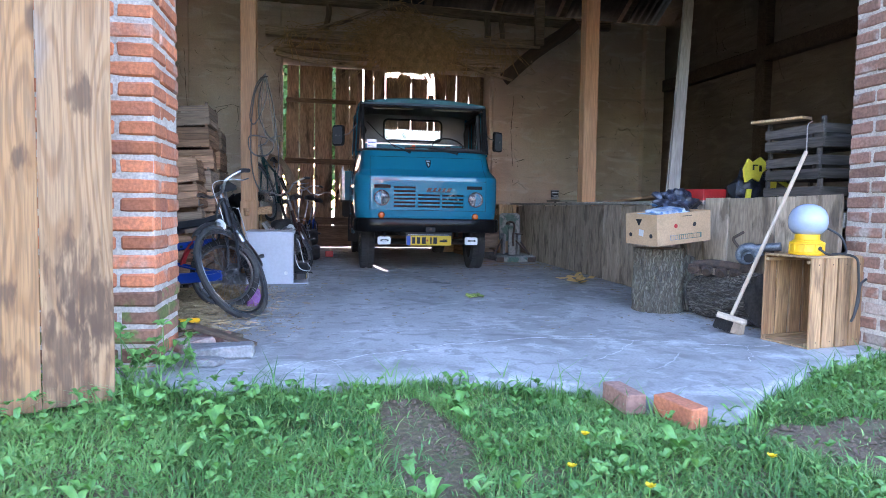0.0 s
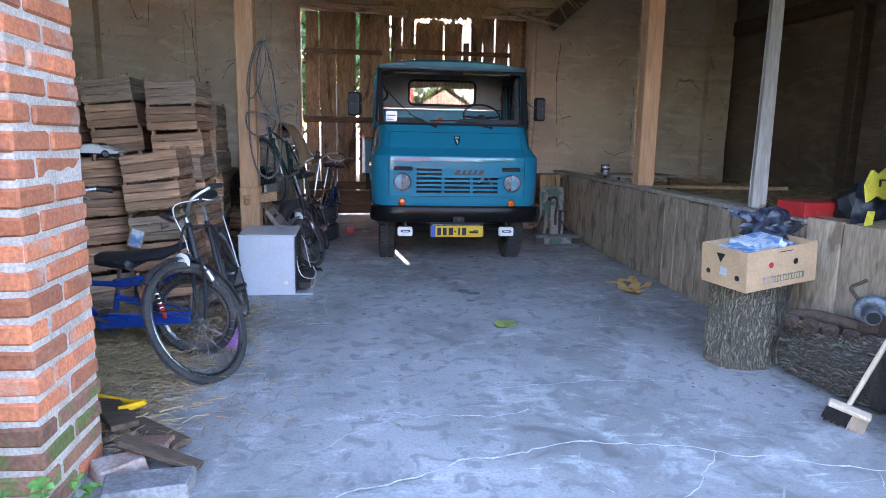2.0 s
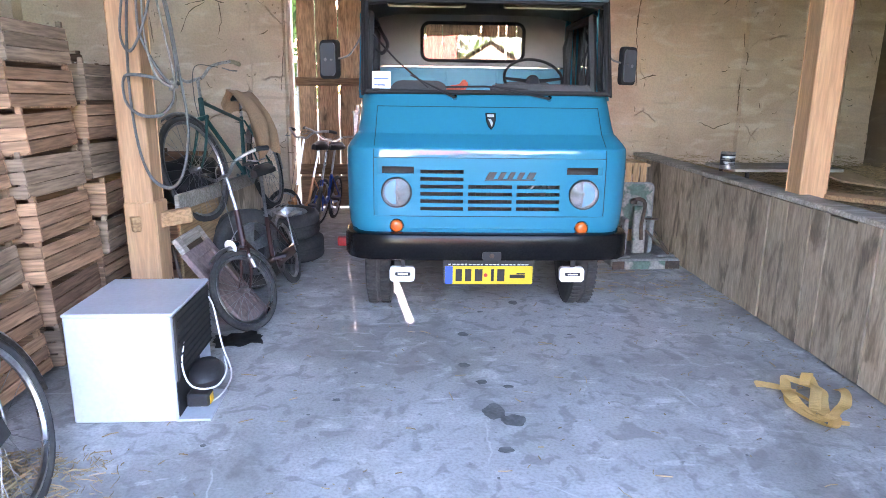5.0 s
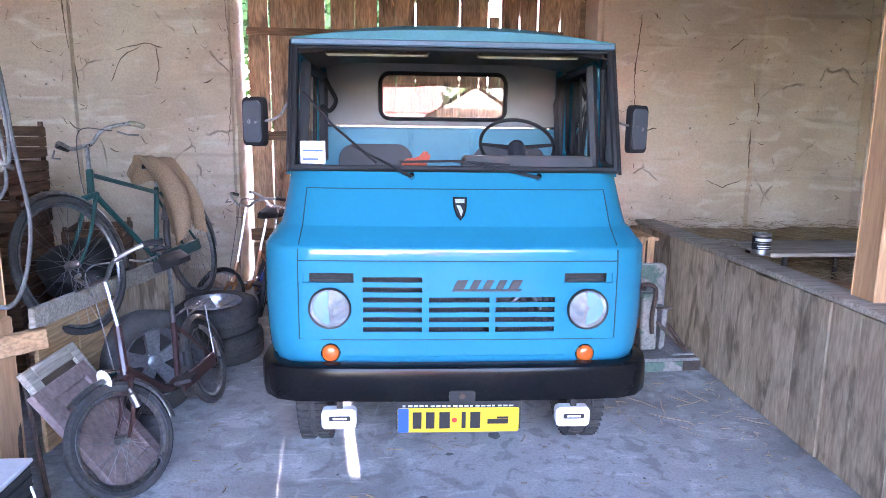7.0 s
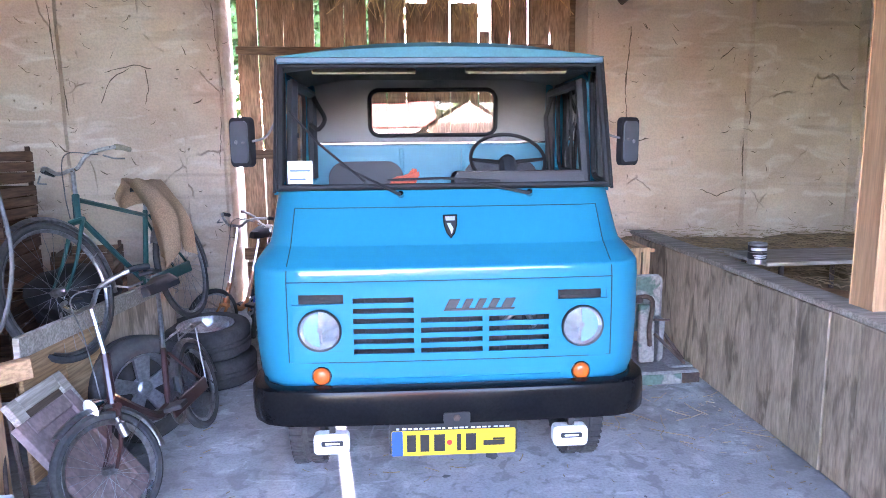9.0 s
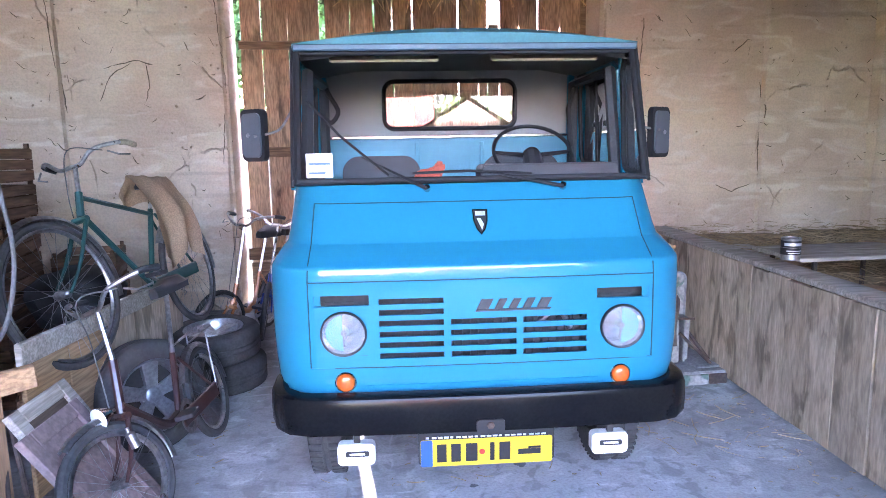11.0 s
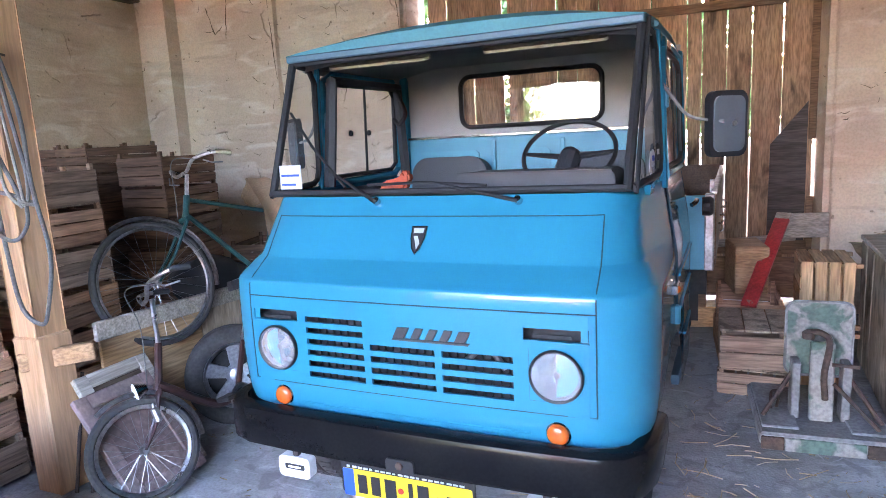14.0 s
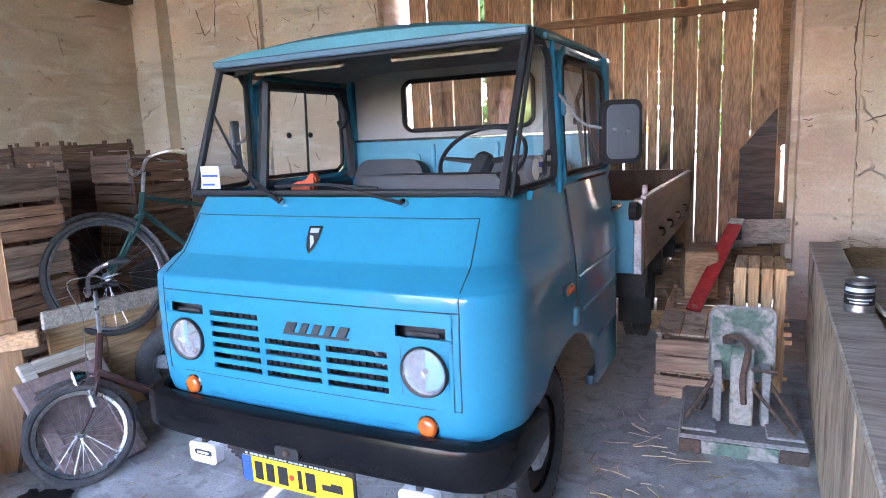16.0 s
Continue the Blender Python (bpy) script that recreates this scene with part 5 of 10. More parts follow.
# grille panel with real slots
def slot_panel():
    holes = []
    for i in range(6):
        z = 0.995 - 0.0432 * i
        cols = ((-0.408, -0.158), (-0.130, 0.127), (0.153, 0.408)) if i >= 2 else ((-0.408, -0.158),)
        holes += [(a, b, z - 0.022, z) for a, b in cols]
    holes += [(-0.655, -0.445, 0.972, 1.012), (0.445, 0.655, 0.972, 1.012)]
    lamps = [(-0.546, 0.862), (0.551, 0.856)]
    xs = sorted({-0.64, 0.64, *[h[0] for h in holes], *[h[1] for h in holes], *[x + d for x, z in lamps for d in (-0.09, 0.09)]})
    zs = sorted({0.725, 1.062, *[h[2] for h in holes], *[h[3] for h in holes], *[z + d for x, z in lamps for d in (-0.09, 0.09)]})
    xs = [x for x in xs if abs(x) <= 0.672]
    bm = bmesh.new()
    vs = {}

    def y_at(x):
        return -0.0125 * (1 - (x / 0.64) ** 2) + 7.978

    def v(x, z, d=0.0):
        key = (round(x, 4), round(z, 4), d)
        if key not in vs:
            vs[key] = bm.verts.new((x, ty(y_at(x)) + d, z))
        return vs[key]

    for x0, x1 in zip(xs, xs[1:]):
        for z0, z1 in zip(zs, zs[1:]):
            cx, cz = (x0 + x1) / 2, (z0 + z1) / 2
            if any(h[0] < cx < h[1] and h[2] < cz < h[3] for h in holes):
                continue
            if any(abs(cx - lx) < 0.09 and abs(cz - lz) < 0.09 for lx, lz in lamps):
                continue
            bm.faces.new((v(x0, z0), v(x1, z0), v(x1, z1), v(x0, z1)))
    for a, b, z0, z1 in holes:
        ring = [(a, z0), (b, z0), (b, z1), (a, z1)]
        for (xa, za), (xb, zb) in zip(ring, ring[1:] + ring[:1]):
            bm.faces.new((v(xa, za), v(xb, zb), v(xb, zb, 0.012), v(xa, za, 0.012)))
    # square-to-round collars round the lamps
    for lx, lz in lamps:
        n = 32
        sq, ci = [], []
        for k in range(n):
            a = 2 * math.pi * k / n
            c, s = math.cos(a), math.sin(a)
            m = 0.09 / max(abs(c), abs(s))
            sq.append(bm.verts.new((lx + c * m, ty(y_at(lx)), lz + s * m)))
            ci.append(bm.verts.new((lx + c * 0.0885, ty(y_at(lx)) + 0.001, lz + s * 0.0885)))
        for k in range(n):
            bm.faces.new((sq[k], sq[(k + 1) % n], ci[(k + 1) % n], ci[k]))
    bmesh.ops.recalc_face_normals(bm, faces=bm.faces)
    return bm


bm = slot_panel()
part("grille_panel", bm, M["paint"], truck, "blue grille panel with rows of slots", 30)
# closing strips round the grille panel
for x in (-1, 1):
    part("grille_frame", box_bm((min(x * 0.585, x * 0.676), ty(7.9775), 0.722), (max(x * 0.585, x * 0.676), ty(7.9835), 0.7255), None), M["paint"], truck)
part("grille_backing", box_bm((-0.70, ty(8.05), 0.70), (0.70, ty(8.06), 1.06)), M["darkmetal"], truck, "dark void behind the grille")
bm = bmesh.new()
for k in range(26):
    add_box(bm, (-0.40 + 0.032 * k, ty(8.035), 0.73), (-0.395 + 0.032 * k, ty(8.045), 1.0))
part("radiator", bm, M["darkmetal"], truck)["kind"] = "stuff"
part("engine_hose", tube_bm(spline([(0.22, ty(8.035), 0.86), (0.30, ty(8.02), 0.92), (0.36, ty(8.035), 0.84)]), 0.012, 7), M["steel"], truck)

# panel gaps
def gap(points, r=0.0026):
    part("panel_gap", tube_bm([(x, ty(y), z) for x, y, z in points], r, 5), M["groove"], truck)


def front_y(z):
    for (z0, f0, *_), (z1, f1, *_) in zip(LEVELS, LEVELS[1:]):
        if z0 <= z <= z1:
            return f0 + (f1 - f0) * (z - z0) / (z1 - z0)
    return 8.245


def fy(x, z):
    lv = min(LEVELS, key=lambda l: abs(l[0] - z))
    w = lv[2] - lv[3]
    f = front_y(z)
    return f - 0.012 * (1 - (x / w) ** 2) if abs(x) < w else f + lv[3] - math.sqrt(max(0, lv[3] ** 2 - (abs(x) - w) ** 2))


for z in (1.062, 0.722):
    gap([(x / 20 * 0.678, fy(x / 20 * 0.678, z) - 0.0005, z) for x in range(-20, 21)])
for s in (-1, 1):
    gap([(s * 0.678, fy(0.678, z) - 0.0005, z) for z in (0.722, 0.8, 0.9, 1.0, 1.062)])
    gap([(s * (0.678 - 0.012 * t), fy(0.678 - 0.012 * t, 1.062 + 0.285 * t) - 0.0005, 1.062 + 0.285 * t) for t in (0, 0.15, 0.25, 0.33, 0.4, 0.43, 0.46, 0.5, 0.7, 0.85, 1)])
gap([(x / 20 * 0.666, fy(x / 20 * 0.666, 1.347) - 0.0005, 1.347) for x in range(-20, 21)])
part("lower_swage", tube_bm([(x / 20 * 0.46, ty(fy(x / 20 * 0.46, 0.645)) + 0.001, 0.645) for x in range(-20, 21)], 0.0045, 6), M["paint"], truck, smooth=True)

# headlamps
def facing(x, y, z, tilt=0.0):
    """z axis of the part looks to the front."""
    return pose(x, ty(y), z, 90 + tilt, 0, 0)


for lx, lz in ((-0.546, 0.862), (0.551, 0.856)):
    m = facing(lx, 7.968, lz)
    lamp = part("headlamp", lathe_bm([(0.0875, -0.006), (0.0905, 0.002), (0.0875, 0.010), (0.082, 0.008), (0.081, -0.006)], m, 32, True), M["black"], truck, "round headlamp with clear lens", True)
    part("reflector", lathe_bm([(0.0, -0.055), (0.02, -0.052), (0.045, -0.040), (0.065, -0.022), (0.081, 0.0)], m, 32), M["reflector"], lamp, "", True)
    part("bulb", lathe_bm([(0, -0.006), (0.012, -0.010), (0.015, -0.028), (0.018, -0.05)], m, 12), M["darkmetal"], lamp, "", True)
    part("bulb_shield", tube_bm([m @ Vector((0, -0.012, -0.02)), m @ Vector((0, -0.022, -0.018)), m @ Vector((0, -0.055, -0.030))], 0.008, 6), M["darkmetal"], lamp)
    bm = lathe_bm([(0.0, 0.016), (0.03, 0.0145), (0.06, 0.010), (0.0815, 0.002)], m, 32)
    part("lens", bm, M["lens"], lamp, "clear ribbed lens", True)
for lx, lz in ((-0.546, 0.664), (0.551, 0.655)):
    m = facing(lx, fy(lx, lz) + 0.001, lz)
    ind = part("turn_signal", lathe_bm([(0.041, -0.004), (0.042, 0.004), (0.038, 0.008)], m, 24), M["chrome"], truck, "round orange turn signal", True)
    part("lens", lathe_bm([(0.0365, 0.003), (0.0365, 0.012), (0.031, 0.020), (0.019, 0.024), (0.0, 0.026)], m, 24), M["orange"], ind, "orange lens", True)
# air shutters above the lamps
for s in (-1, 1):
    a, b = (0.445, 0.655) if s > 0 else (-0.655, -0.445)
    part("shutter_flap", box_bm((a + 0.02, ty(8.01), 0.968), (b - 0.06, ty(8.014), 0.980), None), M["darkmetal"], truck)
    part("shutter_lip", box_bm((a - 0.004, ty(7.972), 0.966), (b + 0.004, ty(7.980), 0.972), None, 0.002), M["paint"], truck)

# maker's lettering and shield as plain shapes
badge = part("nameplate", prism_bm([(-0.035, 0.936), (0.255, 0.936), (0.262, 0.944), (-0.030, 0.944)], 0.007, pose(0, ty(7.9585), 0)), M["badge"], truck, "dull metal maker's nameplate as plain bars")
for k, (x, w) in enumerate(((-0.03, 0.045), (0.04, 0.03), (0.095, 0.03), (0.15, 0.03), (0.205, 0.04))):
    part("bar", prism_bm([(x, 0.946), (x + w, 0.946), (x + w + 0.02, 0.984), (x + 0.02, 0.984)], 0.008, pose(0, ty(7.9578), 0)), M["badge"], badge)
mz = pose(0.008, ty(fy(0.008, 1.268) - 0.002), 1.268, -33.6, 0, 0) @ Matrix.Diagonal((0.87, 1, 0.87, 1))
shield = part("shield_badge", prism_bm([(-0.036, 0.06), (0.036, 0.06), (0.033, 0.0), (0.02, -0.045), (0, -0.072), (-0.02, -0.045), (-0.033, 0.0)], -0.006, mz), M["chrome"], truck, "small dark shield badge with chrome rim")
part("field", prism_bm([(-0.030, 0.054), (0.030, 0.054), (0.027, 0.0), (0.016, -0.04), (0, -0.062), (-0.016, -0.04), (-0.027, 0.0)], -0.003, mz @ pose(0, -0.0045, 0)), M["ink"], shield)
part("mark", prism_bm([(-0.024, 0.048), (0.024, 0.048), (0.022, 0.026), (-0.022, 0.026)], -0.002, mz @ pose(0, -0.0065, 0)), M["tinlabel"], shield)
part("mark", prism_bm([(-0.018, 0.012), (0.0, 0.012), (0.014, -0.02), (0.004, -0.05), (-0.006, -0.02)], -0.002, mz @ pose(0, -0.0065, 0)), M["tinlabel"], shield)

# bumper
def bumper_bm():
    bm = bmesh.new()
    pts = [(-0.842, 8.36), (-0.842, 8.20), (-0.836, 8.08), (-0.81, 8.0), (-0.76, 7.945), (-0.68, 7.918), (-0.5, 7.908), (-0.25, 7.902), (0, 7.90)]
    pts = pts + [(-x, y) for x, y in pts[-2::-1]]
    prof = [(0.004, 0.472), (-0.012, 0.478), (-0.018, 0.492), (-0.020, 0.55), (-0.018, 0.606), (-0.012, 0.622), (0.004, 0.630), (0.045, 0.632), (0.045, 0.472)]
    prev = None
    for i, (x, y) in enumerate(pts):
        a, b = pts[max(0, i - 1)], pts[min(len(pts) - 1, i + 1)]
        d = Vector((b[0] - a[0], b[1] - a[1])).normalized()
        nrm = Vector((-d.y, d.x))
        tp = 0.02 if i in (0, len(pts) - 1) else 0.0
        ring = [bm.verts.new((x + nrm.x * o, ty(y + nrm.y * o), z + (tp if z < 0.5 else -tp))) for o, z in prof]
        if prev:
            n = len(prof)
            for k in range(n):
                bm.faces.new((prev[k], prev[(k + 1) % n], ring[(k + 1) % n], ring[k]))
        else:
            bm.faces.new(ring[::-1])
        prev = ring
    bm.faces.new(prev)
    bmesh.ops.recalc_face_normals(bm, faces=bm.faces)
    return bm


bumper = part("bumper", bumper_bm(), M["bumper"], truck, "black painted steel bumper with rounded ends", 35)
part("tow_bracket", prism_bm(rounded(0.11, 0.05, 0.012), 0.012, pose(0.01, ty(7.872), 0.505)), M["black"], bumper)
part("bolt", lathe_bm([(0, 0.008), (0.014, 0.006), (0.016, 0)], facing(0.01, 7.871, 0.508), 6), M["rust"], bumper)
for s in (-1, 1):
    part("bumper_stay", box_bm((s * 0.60 - 0.03, ty(7.94), 0.50), (s * 0.60 + 0.03, ty(8.3), 0.58)), M["darkmetal"], truck)
    fog = part("fog_lamp", prism_bm(rounded(0.148, 0.088, 0.02), 0.045, pose(s * 0.51 + (-0.004 if s > 0 else -0.004), ty(7.955), 0.372)), M["white"], truck, "small white rectangular auxiliary lamp with a cover")
    part("slot", prism_bm(rounded(0.092, 0.022, 0.006), 0.004, pose(s * 0.51, ty(7.9525), 0.375)), M["ink"], fog)
    part("slot_bar", prism_bm(rounded(0.06, 0.008, 0.002), 0.004, pose(s * 0.51, ty(7.9505), 0.375)), M["white"], fog)
    part("bracket", box_bm((s * 0.51 - 0.012, ty(7.965), 0.41), (s * 0.51 + 0.012, ty(7.985), 0.47)), M["darkmetal"], fog)

# number plate, its characters as plain bars
plate = part("number_plate", prism_bm(rounded(0.540, 0.150, 0.012), 0.010, pose(0.0, ty(7.925), 0.405, 2)), M["black"], truck, "yellow number plate in a black holder")
mpl = pose(0.0, ty(7.9235), 0.378, 2)
part("plate_face", prism_bm(rounded(0.522, 0.112, 0.008), 0.002, mpl), M["yellow_plate"], plate)
part("plate_band", prism_bm(rounded(0.046, 0.110, 0.006), 0.002, mpl @ pose(-0.237, -0.0015, 0)), M["plate_blue"], plate)
for x, w in ((-0.178, 0.038), (-0.122, 0.038), (-0.060, 0.046), (0.022, 0.018), (0.072, 0.044)):
    part("plate_bar", box_bm((x - w / 2, -0.0035, -0.038), (x + w / 2, -0.0005, 0.038), mpl, 0.001), M["ink"], plate)
part("plate_seal", lathe_bm([(0, 0.003), (0.011, 0.0025), (0.012, 0)], mpl @ pose(-0.018, -0.001, 0, 90), 14), M["red"], plate)
part("plate_bar", box_bm((0.125, -0.003, -0.018), (0.215, -0.0005, 0.004), mpl), M["ink"], plate)
part("plate_bar", box_bm((0.165, -0.003, 0.006), (0.215, -0.0005, 0.014), mpl), M["ink"], plate)
for k in range(20):
    x0 = -0.24 + 0.024 * k
    part("holder_bar", box_bm((x0, -0.003, 0.0625), (x0 + (0.018 if k % 4 else 0.012), -0.0008, 0.0685 if k > 4 else 0.070), mpl), M["tinlabel"], plate)

# wheels
def tyre_bm(r, w, m, blocks=48):
    rim = r * 0.60
    prof = [(rim, -w * 0.40), (rim + 0.02, -w * 0.47), (r * 0.85, -w * 0.50), (r * 0.955, -w * 0.44), (r, -w * 0.36), (r, -w * 0.06), (r - 0.008, -w * 0.05), (r - 0.008, w * 0.05), (r, w * 0.06), (r, w * 0.36), (r * 0.955, w * 0.44), (r * 0.85, w * 0.50), (rim + 0.02, w * 0.47), (rim, w * 0.40)]
    bm = lathe_bm(prof, m, blocks)
    return bm


def truck_wheel(x, y, s, hub=True):
    m = pose(x, ty(y), 0.335, 0, 90 * s, 0)
    wh = part("wheel", tyre_bm(0.335, 0.17, m), M["tyre"], truck, "black road tyre on a steel rim", 50)
    part("rim", lathe_bm([(0.205, -0.06), (0.205, 0.03), (0.195, 0.05), (0.18, 0.035), (0.13, 0.02), (0.11, 0.045), (0.09, 0.05), (0.0, 0.052)], m, 28), M["darkmetal"], wh, "", True)
    part("hubcap", lathe_bm([(0.115, 0.045), (0.118, 0.055), (0.10, 0.075), (0.05, 0.085), (0, 0.087)], m, 28), M["chrome"], wh, "dented bright hub cap", True)
    bm = bmesh.new()
    for k in range(54):
        a = 2 * math.pi * k / 54
        for side in (-1, 1):
            add_box(bm, (-0.007, -0.028 + side * 0.045, 0.328), (0.007, 0.028 + side * 0.045, 0.339), m @ pose(0, 0, 0, 90, 0, 0) @ pose(0, 0, 0, 0, math.degrees(a), 0))
    part("tread", bm, M["tyre"], wh)["kind"] = "stuff"


for s in (-1, 1):
    truck_wheel(s * 0.68, 8.62, s)
    truck_wheel(s * 0.685, 11.40, s)
part("front_axle", tube_bm([(-0.66, ty(8.62), 0.33), (0.66, ty(8.62), 0.33)], 0.035, 8), M["darkmetal"], truck)
part("rear_axle", tube_bm([(-0.66, ty(11.4), 0.33), (0.66, ty(11.4), 0.33)], 0.05, 8), M["darkmetal"], truck)
for s in (-1, 1):
    part("chassis_rail", box_bm((s * 0.36 - 0.03, ty(8.15), 0.46), (s * 0.36 + 0.03, ty(12.2), 0.60)), M["darkmetal"], truck)
    part("wheel_arch_liner", tube_bm([(s * 0.56, ty(8.72 + 0.43 * math.cos(a)), 0.37 + 0.42 * math.sin(a)) for a in (math.pi * k / 12 for k in range(13))], 0.03, 5), M["darkmetal"], truck)
part("engine_block", box_bm((-0.32, ty(8.12), 0.42), (0.32, ty(9.2), 1.0), None, 0.03), M["darkmetal"], truck)
part("cab_floor", box_bm((-0.80, ty(8.10), 0.72), (0.80, ty(9.64), 0.76)), M["darkmetal"], truck)
part("underbody_shield", box_bm((-0.55, ty(8.0), 0.56), (0.55, ty(8.3), 0.60)), M["darkmetal"], truck)

# windscreen: rubber seals, glass, quarter panes
WS_B, WS_T = (0.735, 8.262, 1.432), (0.752, 8.505, 1.985)


def lerp3(a, b, t):
    return tuple(p + (q - p) * t for p, q in zip(a, b))


glass_pane = bmesh.new()
q = [glass_pane.verts.new((x, ty(y), z)) for x, y, z in ((-WS_B[0], WS_B[1], WS_B[2]), (WS_B[0], WS_B[1], WS_B[2]), (WS_T[0], WS_T[1], WS_T[2]), (-WS_T[0], WS_T[1], WS_T[2]))]
glass_pane.faces.new(q)
ws = part("windscreen", glass_pane, M["glass"], truck, "flat clear windscreen in black rubber")
ws.visible_shadow = False
seal = [(-WS_B[0], ty(WS_B[1]), WS_B[2]), (WS_B[0], ty(WS_B[1]), WS_B[2])]
part("seal_bottom", tube_bm(seal, 0.014, 8), M["black"], ws, "", True)
part("seal_top", tube_bm([(-WS_T[0], ty(WS_T[1]), WS_T[2]), (WS_T[0], ty(WS_T[1]), WS_T[2])], 0.012, 8), M["black"], ws, "", True)
for s in (-1, 1):
    part("pillar_bar", tube_bm([(s * WS_B[0], ty(WS_B[1]), WS_B[2] - 0.01), (s * WS_T[0], ty(WS_T[1]), WS_T[2])], 0.017, 8), M["black"], ws, "black rubber-covered windscreen pillar", True)
    part("pillar_edge", tube_bm([(s * (WS_B[0] + 0.026), ty(WS_B[1] + 0.022), WS_B[2] - 0.02), (s * (WS_T[0] + 0.022), ty(WS_T[1] + 0.022), WS_T[2] + 0.03)], 0.008, 8), M["black"], truck, "black rubber edge beside the windscreen", True)
    # quarter pane
    q0, q1, q2, q3 = (s * 0.748, 8.275, 1.43), (s * 0.797, 8.70, 1.448), (s * 0.773, 8.69, 1.972), (s * 0.756, 8.53, 1.985)
    bm = bmesh.new()
    bm.faces.new([bm.verts.new((x, ty(y), z)) for x, y, z in (q0, q1, q2, q3)])
    qp = part("quarter_window", bm, M["glass"], truck, "narrow fixed quarter window")
    qp.visible_shadow = False
    rim_pts = [q0, lerp3(q0, q1, 0.86), lerp3(lerp3(q0, q1, 0.95), q2, 0.03), lerp3(q1, q2, 0.12), lerp3(q1, q2, 0.9), lerp3(q2, q3, 0.3), q3]
    part("seal", tube_bm([(x, ty(y), z) for x, y, z in rim_pts], 0.014, 7), M["black"], qp, "", True)
    # cab pillar behind it
    part("door_pillar", tube_bm([(s * 0.806, ty(8.728), 1.39), (s * 0.796, ty(8.725), 1.7), (s * 0.776, ty(8.722), 2.0)], 0.016, 8), M["paint"], truck, "blue cab pillar", True)
    part("sill_panel", prism_bm([(ty(8.42), 1.392), (ty(8.66), 1.385), (ty(8.66), 1.432), (ty(8.44), 1.424)], 0.022, Matrix(((0, 1, 0, s * 0.779 - 0.011), (1, 0, 0, 0), (0, 0, 1, 0), (0, 0, 0, 1)))), M["paint"], truck)

# round stickers on the driver's quarter window
for y, z, r, mt, lab in ((8.545, 1.515, 0.032, "tinlabel", "round white sticker"), (8.625, 1.535, 0.034, "ink", "round black sticker")):
    st_ = part("sticker", lathe_bm([(0, 0.001), (r, 0.001), (r, 0)], pose(0.785 + 0.11 * (y - 8.545), ty(y), z, 0, 88, -6.6), 20), M[mt], truck, lab)
    part("sticker_print", box_bm((-r * 0.3, -r * 0.55, 0.0012), (r * 0.3, r * 0.55, 0.002), pose(0.785 + 0.11 * (y - 8.545), ty(y), z, 0, 88, -6.6)), M["plate_blue" if mt == "tinlabel" else "tinlabel"], st_)

# roof shell
def roof_bm(front=8.485, lift=0.0, fascia=None):
    bm = bmesh.new()
    nx, ny = 24, 18
    rows = []
    for j in range(ny + 1):
        t = j / ny
        y = front + (9.70 - front) * t
        row = []
        for i in range(nx + 1):
            s = -1 + 2 * i / nx
            half = 0.788 - 0.02 * (1 - min(1, t * 6)) - 0.03 * max(0, t * 6 - 5)
            cx = 1 - abs(s) ** 3.2
            cy = 1 - abs(2 * t - 1) ** 4
            z = 2.022 + 0.030 * (1 - abs(s) ** 2) + 0.062 * cx * min(1, cy + 0.25)
            row.append(bm.verts.new((s * half, ty(y), z + lift)))
        rows.append(row)
    for a, b in zip(rows, rows[1:]):
        for i in range(nx):
            bm.faces.new((a[i], a[i + 1], b[i + 1], b[i]))
    # rim turned down
    border = rows[0] + [r[-1] for r in rows[1:]] + rows[-1][-2::-1] + [r[0] for r in rows[-2:0:-1]]
    low = [bm.verts.new((v.co.x, v.co.y - 0.004, fascia) if fascia and k <= nx else v.co + Vector((0, 0, -0.028))) for k, v in enumerate(border)]
    n = len(border)
    for k in range(n):
        bm.faces.new((border[k], border[(k + 1) % n], low[(k + 1) % n], low[k]))
    bmesh.ops.recalc_face_normals(bm, faces=bm.faces)
    return bm


part("windscreen_header", box_bm((-0.765, ty(8.474), 1.990), (0.765, ty(8.492), 2.020), None, 0.006), M["paint_grey"], truck, "dull grey-blue strip over the windscreen")
part("roof", roof_bm(fascia=2.018), M["paint_roof"], truck, "gently domed blue cab roof with a dull sheen", 30)
part("headlining", roof_bm(8.60, -0.035), M["lining"], truck, "sagging grey headlining", 30)
for s in (-1, 1):
    part("sun_visor", prism_bm(rounded(0.50, 0.045, 0.02), 0.012, pose(s * 0.37, ty(8.60), 1.975, -62)), M["cream"], truck, "pale folded sun visor")
    part("drip_rail", tube_bm([(s * 0.786, ty(8.62), 2.0), (s * 0.792, ty(9.1), 2.006), (s * 0.775, ty(9.66), 2.0)], 0.012, 6), M["paint_roof"], truck, "blue drip rail", True)

# doors
def side_strip(y0, y1, z0, z1, off, s, ny=14, nz=10, lifted=True):
    bm = bmesh.new()
    g = []
    for j in range(nz + 1):
        z = z0 + (z1 - z0) * j / nz
        lv = min(LEVELS, key=lambda l: abs(l[0] - z)) if z > 0.6 else LEVELS[0]
        row = []
        for i in range(ny + 1):
            y = y0 + (y1 - y0) * i / ny
            row.append(bm.verts.new((s * (side_width(max(z, 0.66), y, max(lv[2], 0.838 if z < 0.9 else 0)) + off), ty(y), z)))
        g.append(row)
    for a, b in zip(g, g[1:]):
        for i in range(ny):
            bm.faces.new((a[i], a[i + 1], b[i + 1], b[i]))
    bmesh.ops.recalc_face_normals(bm, faces=bm.faces)
    return bm


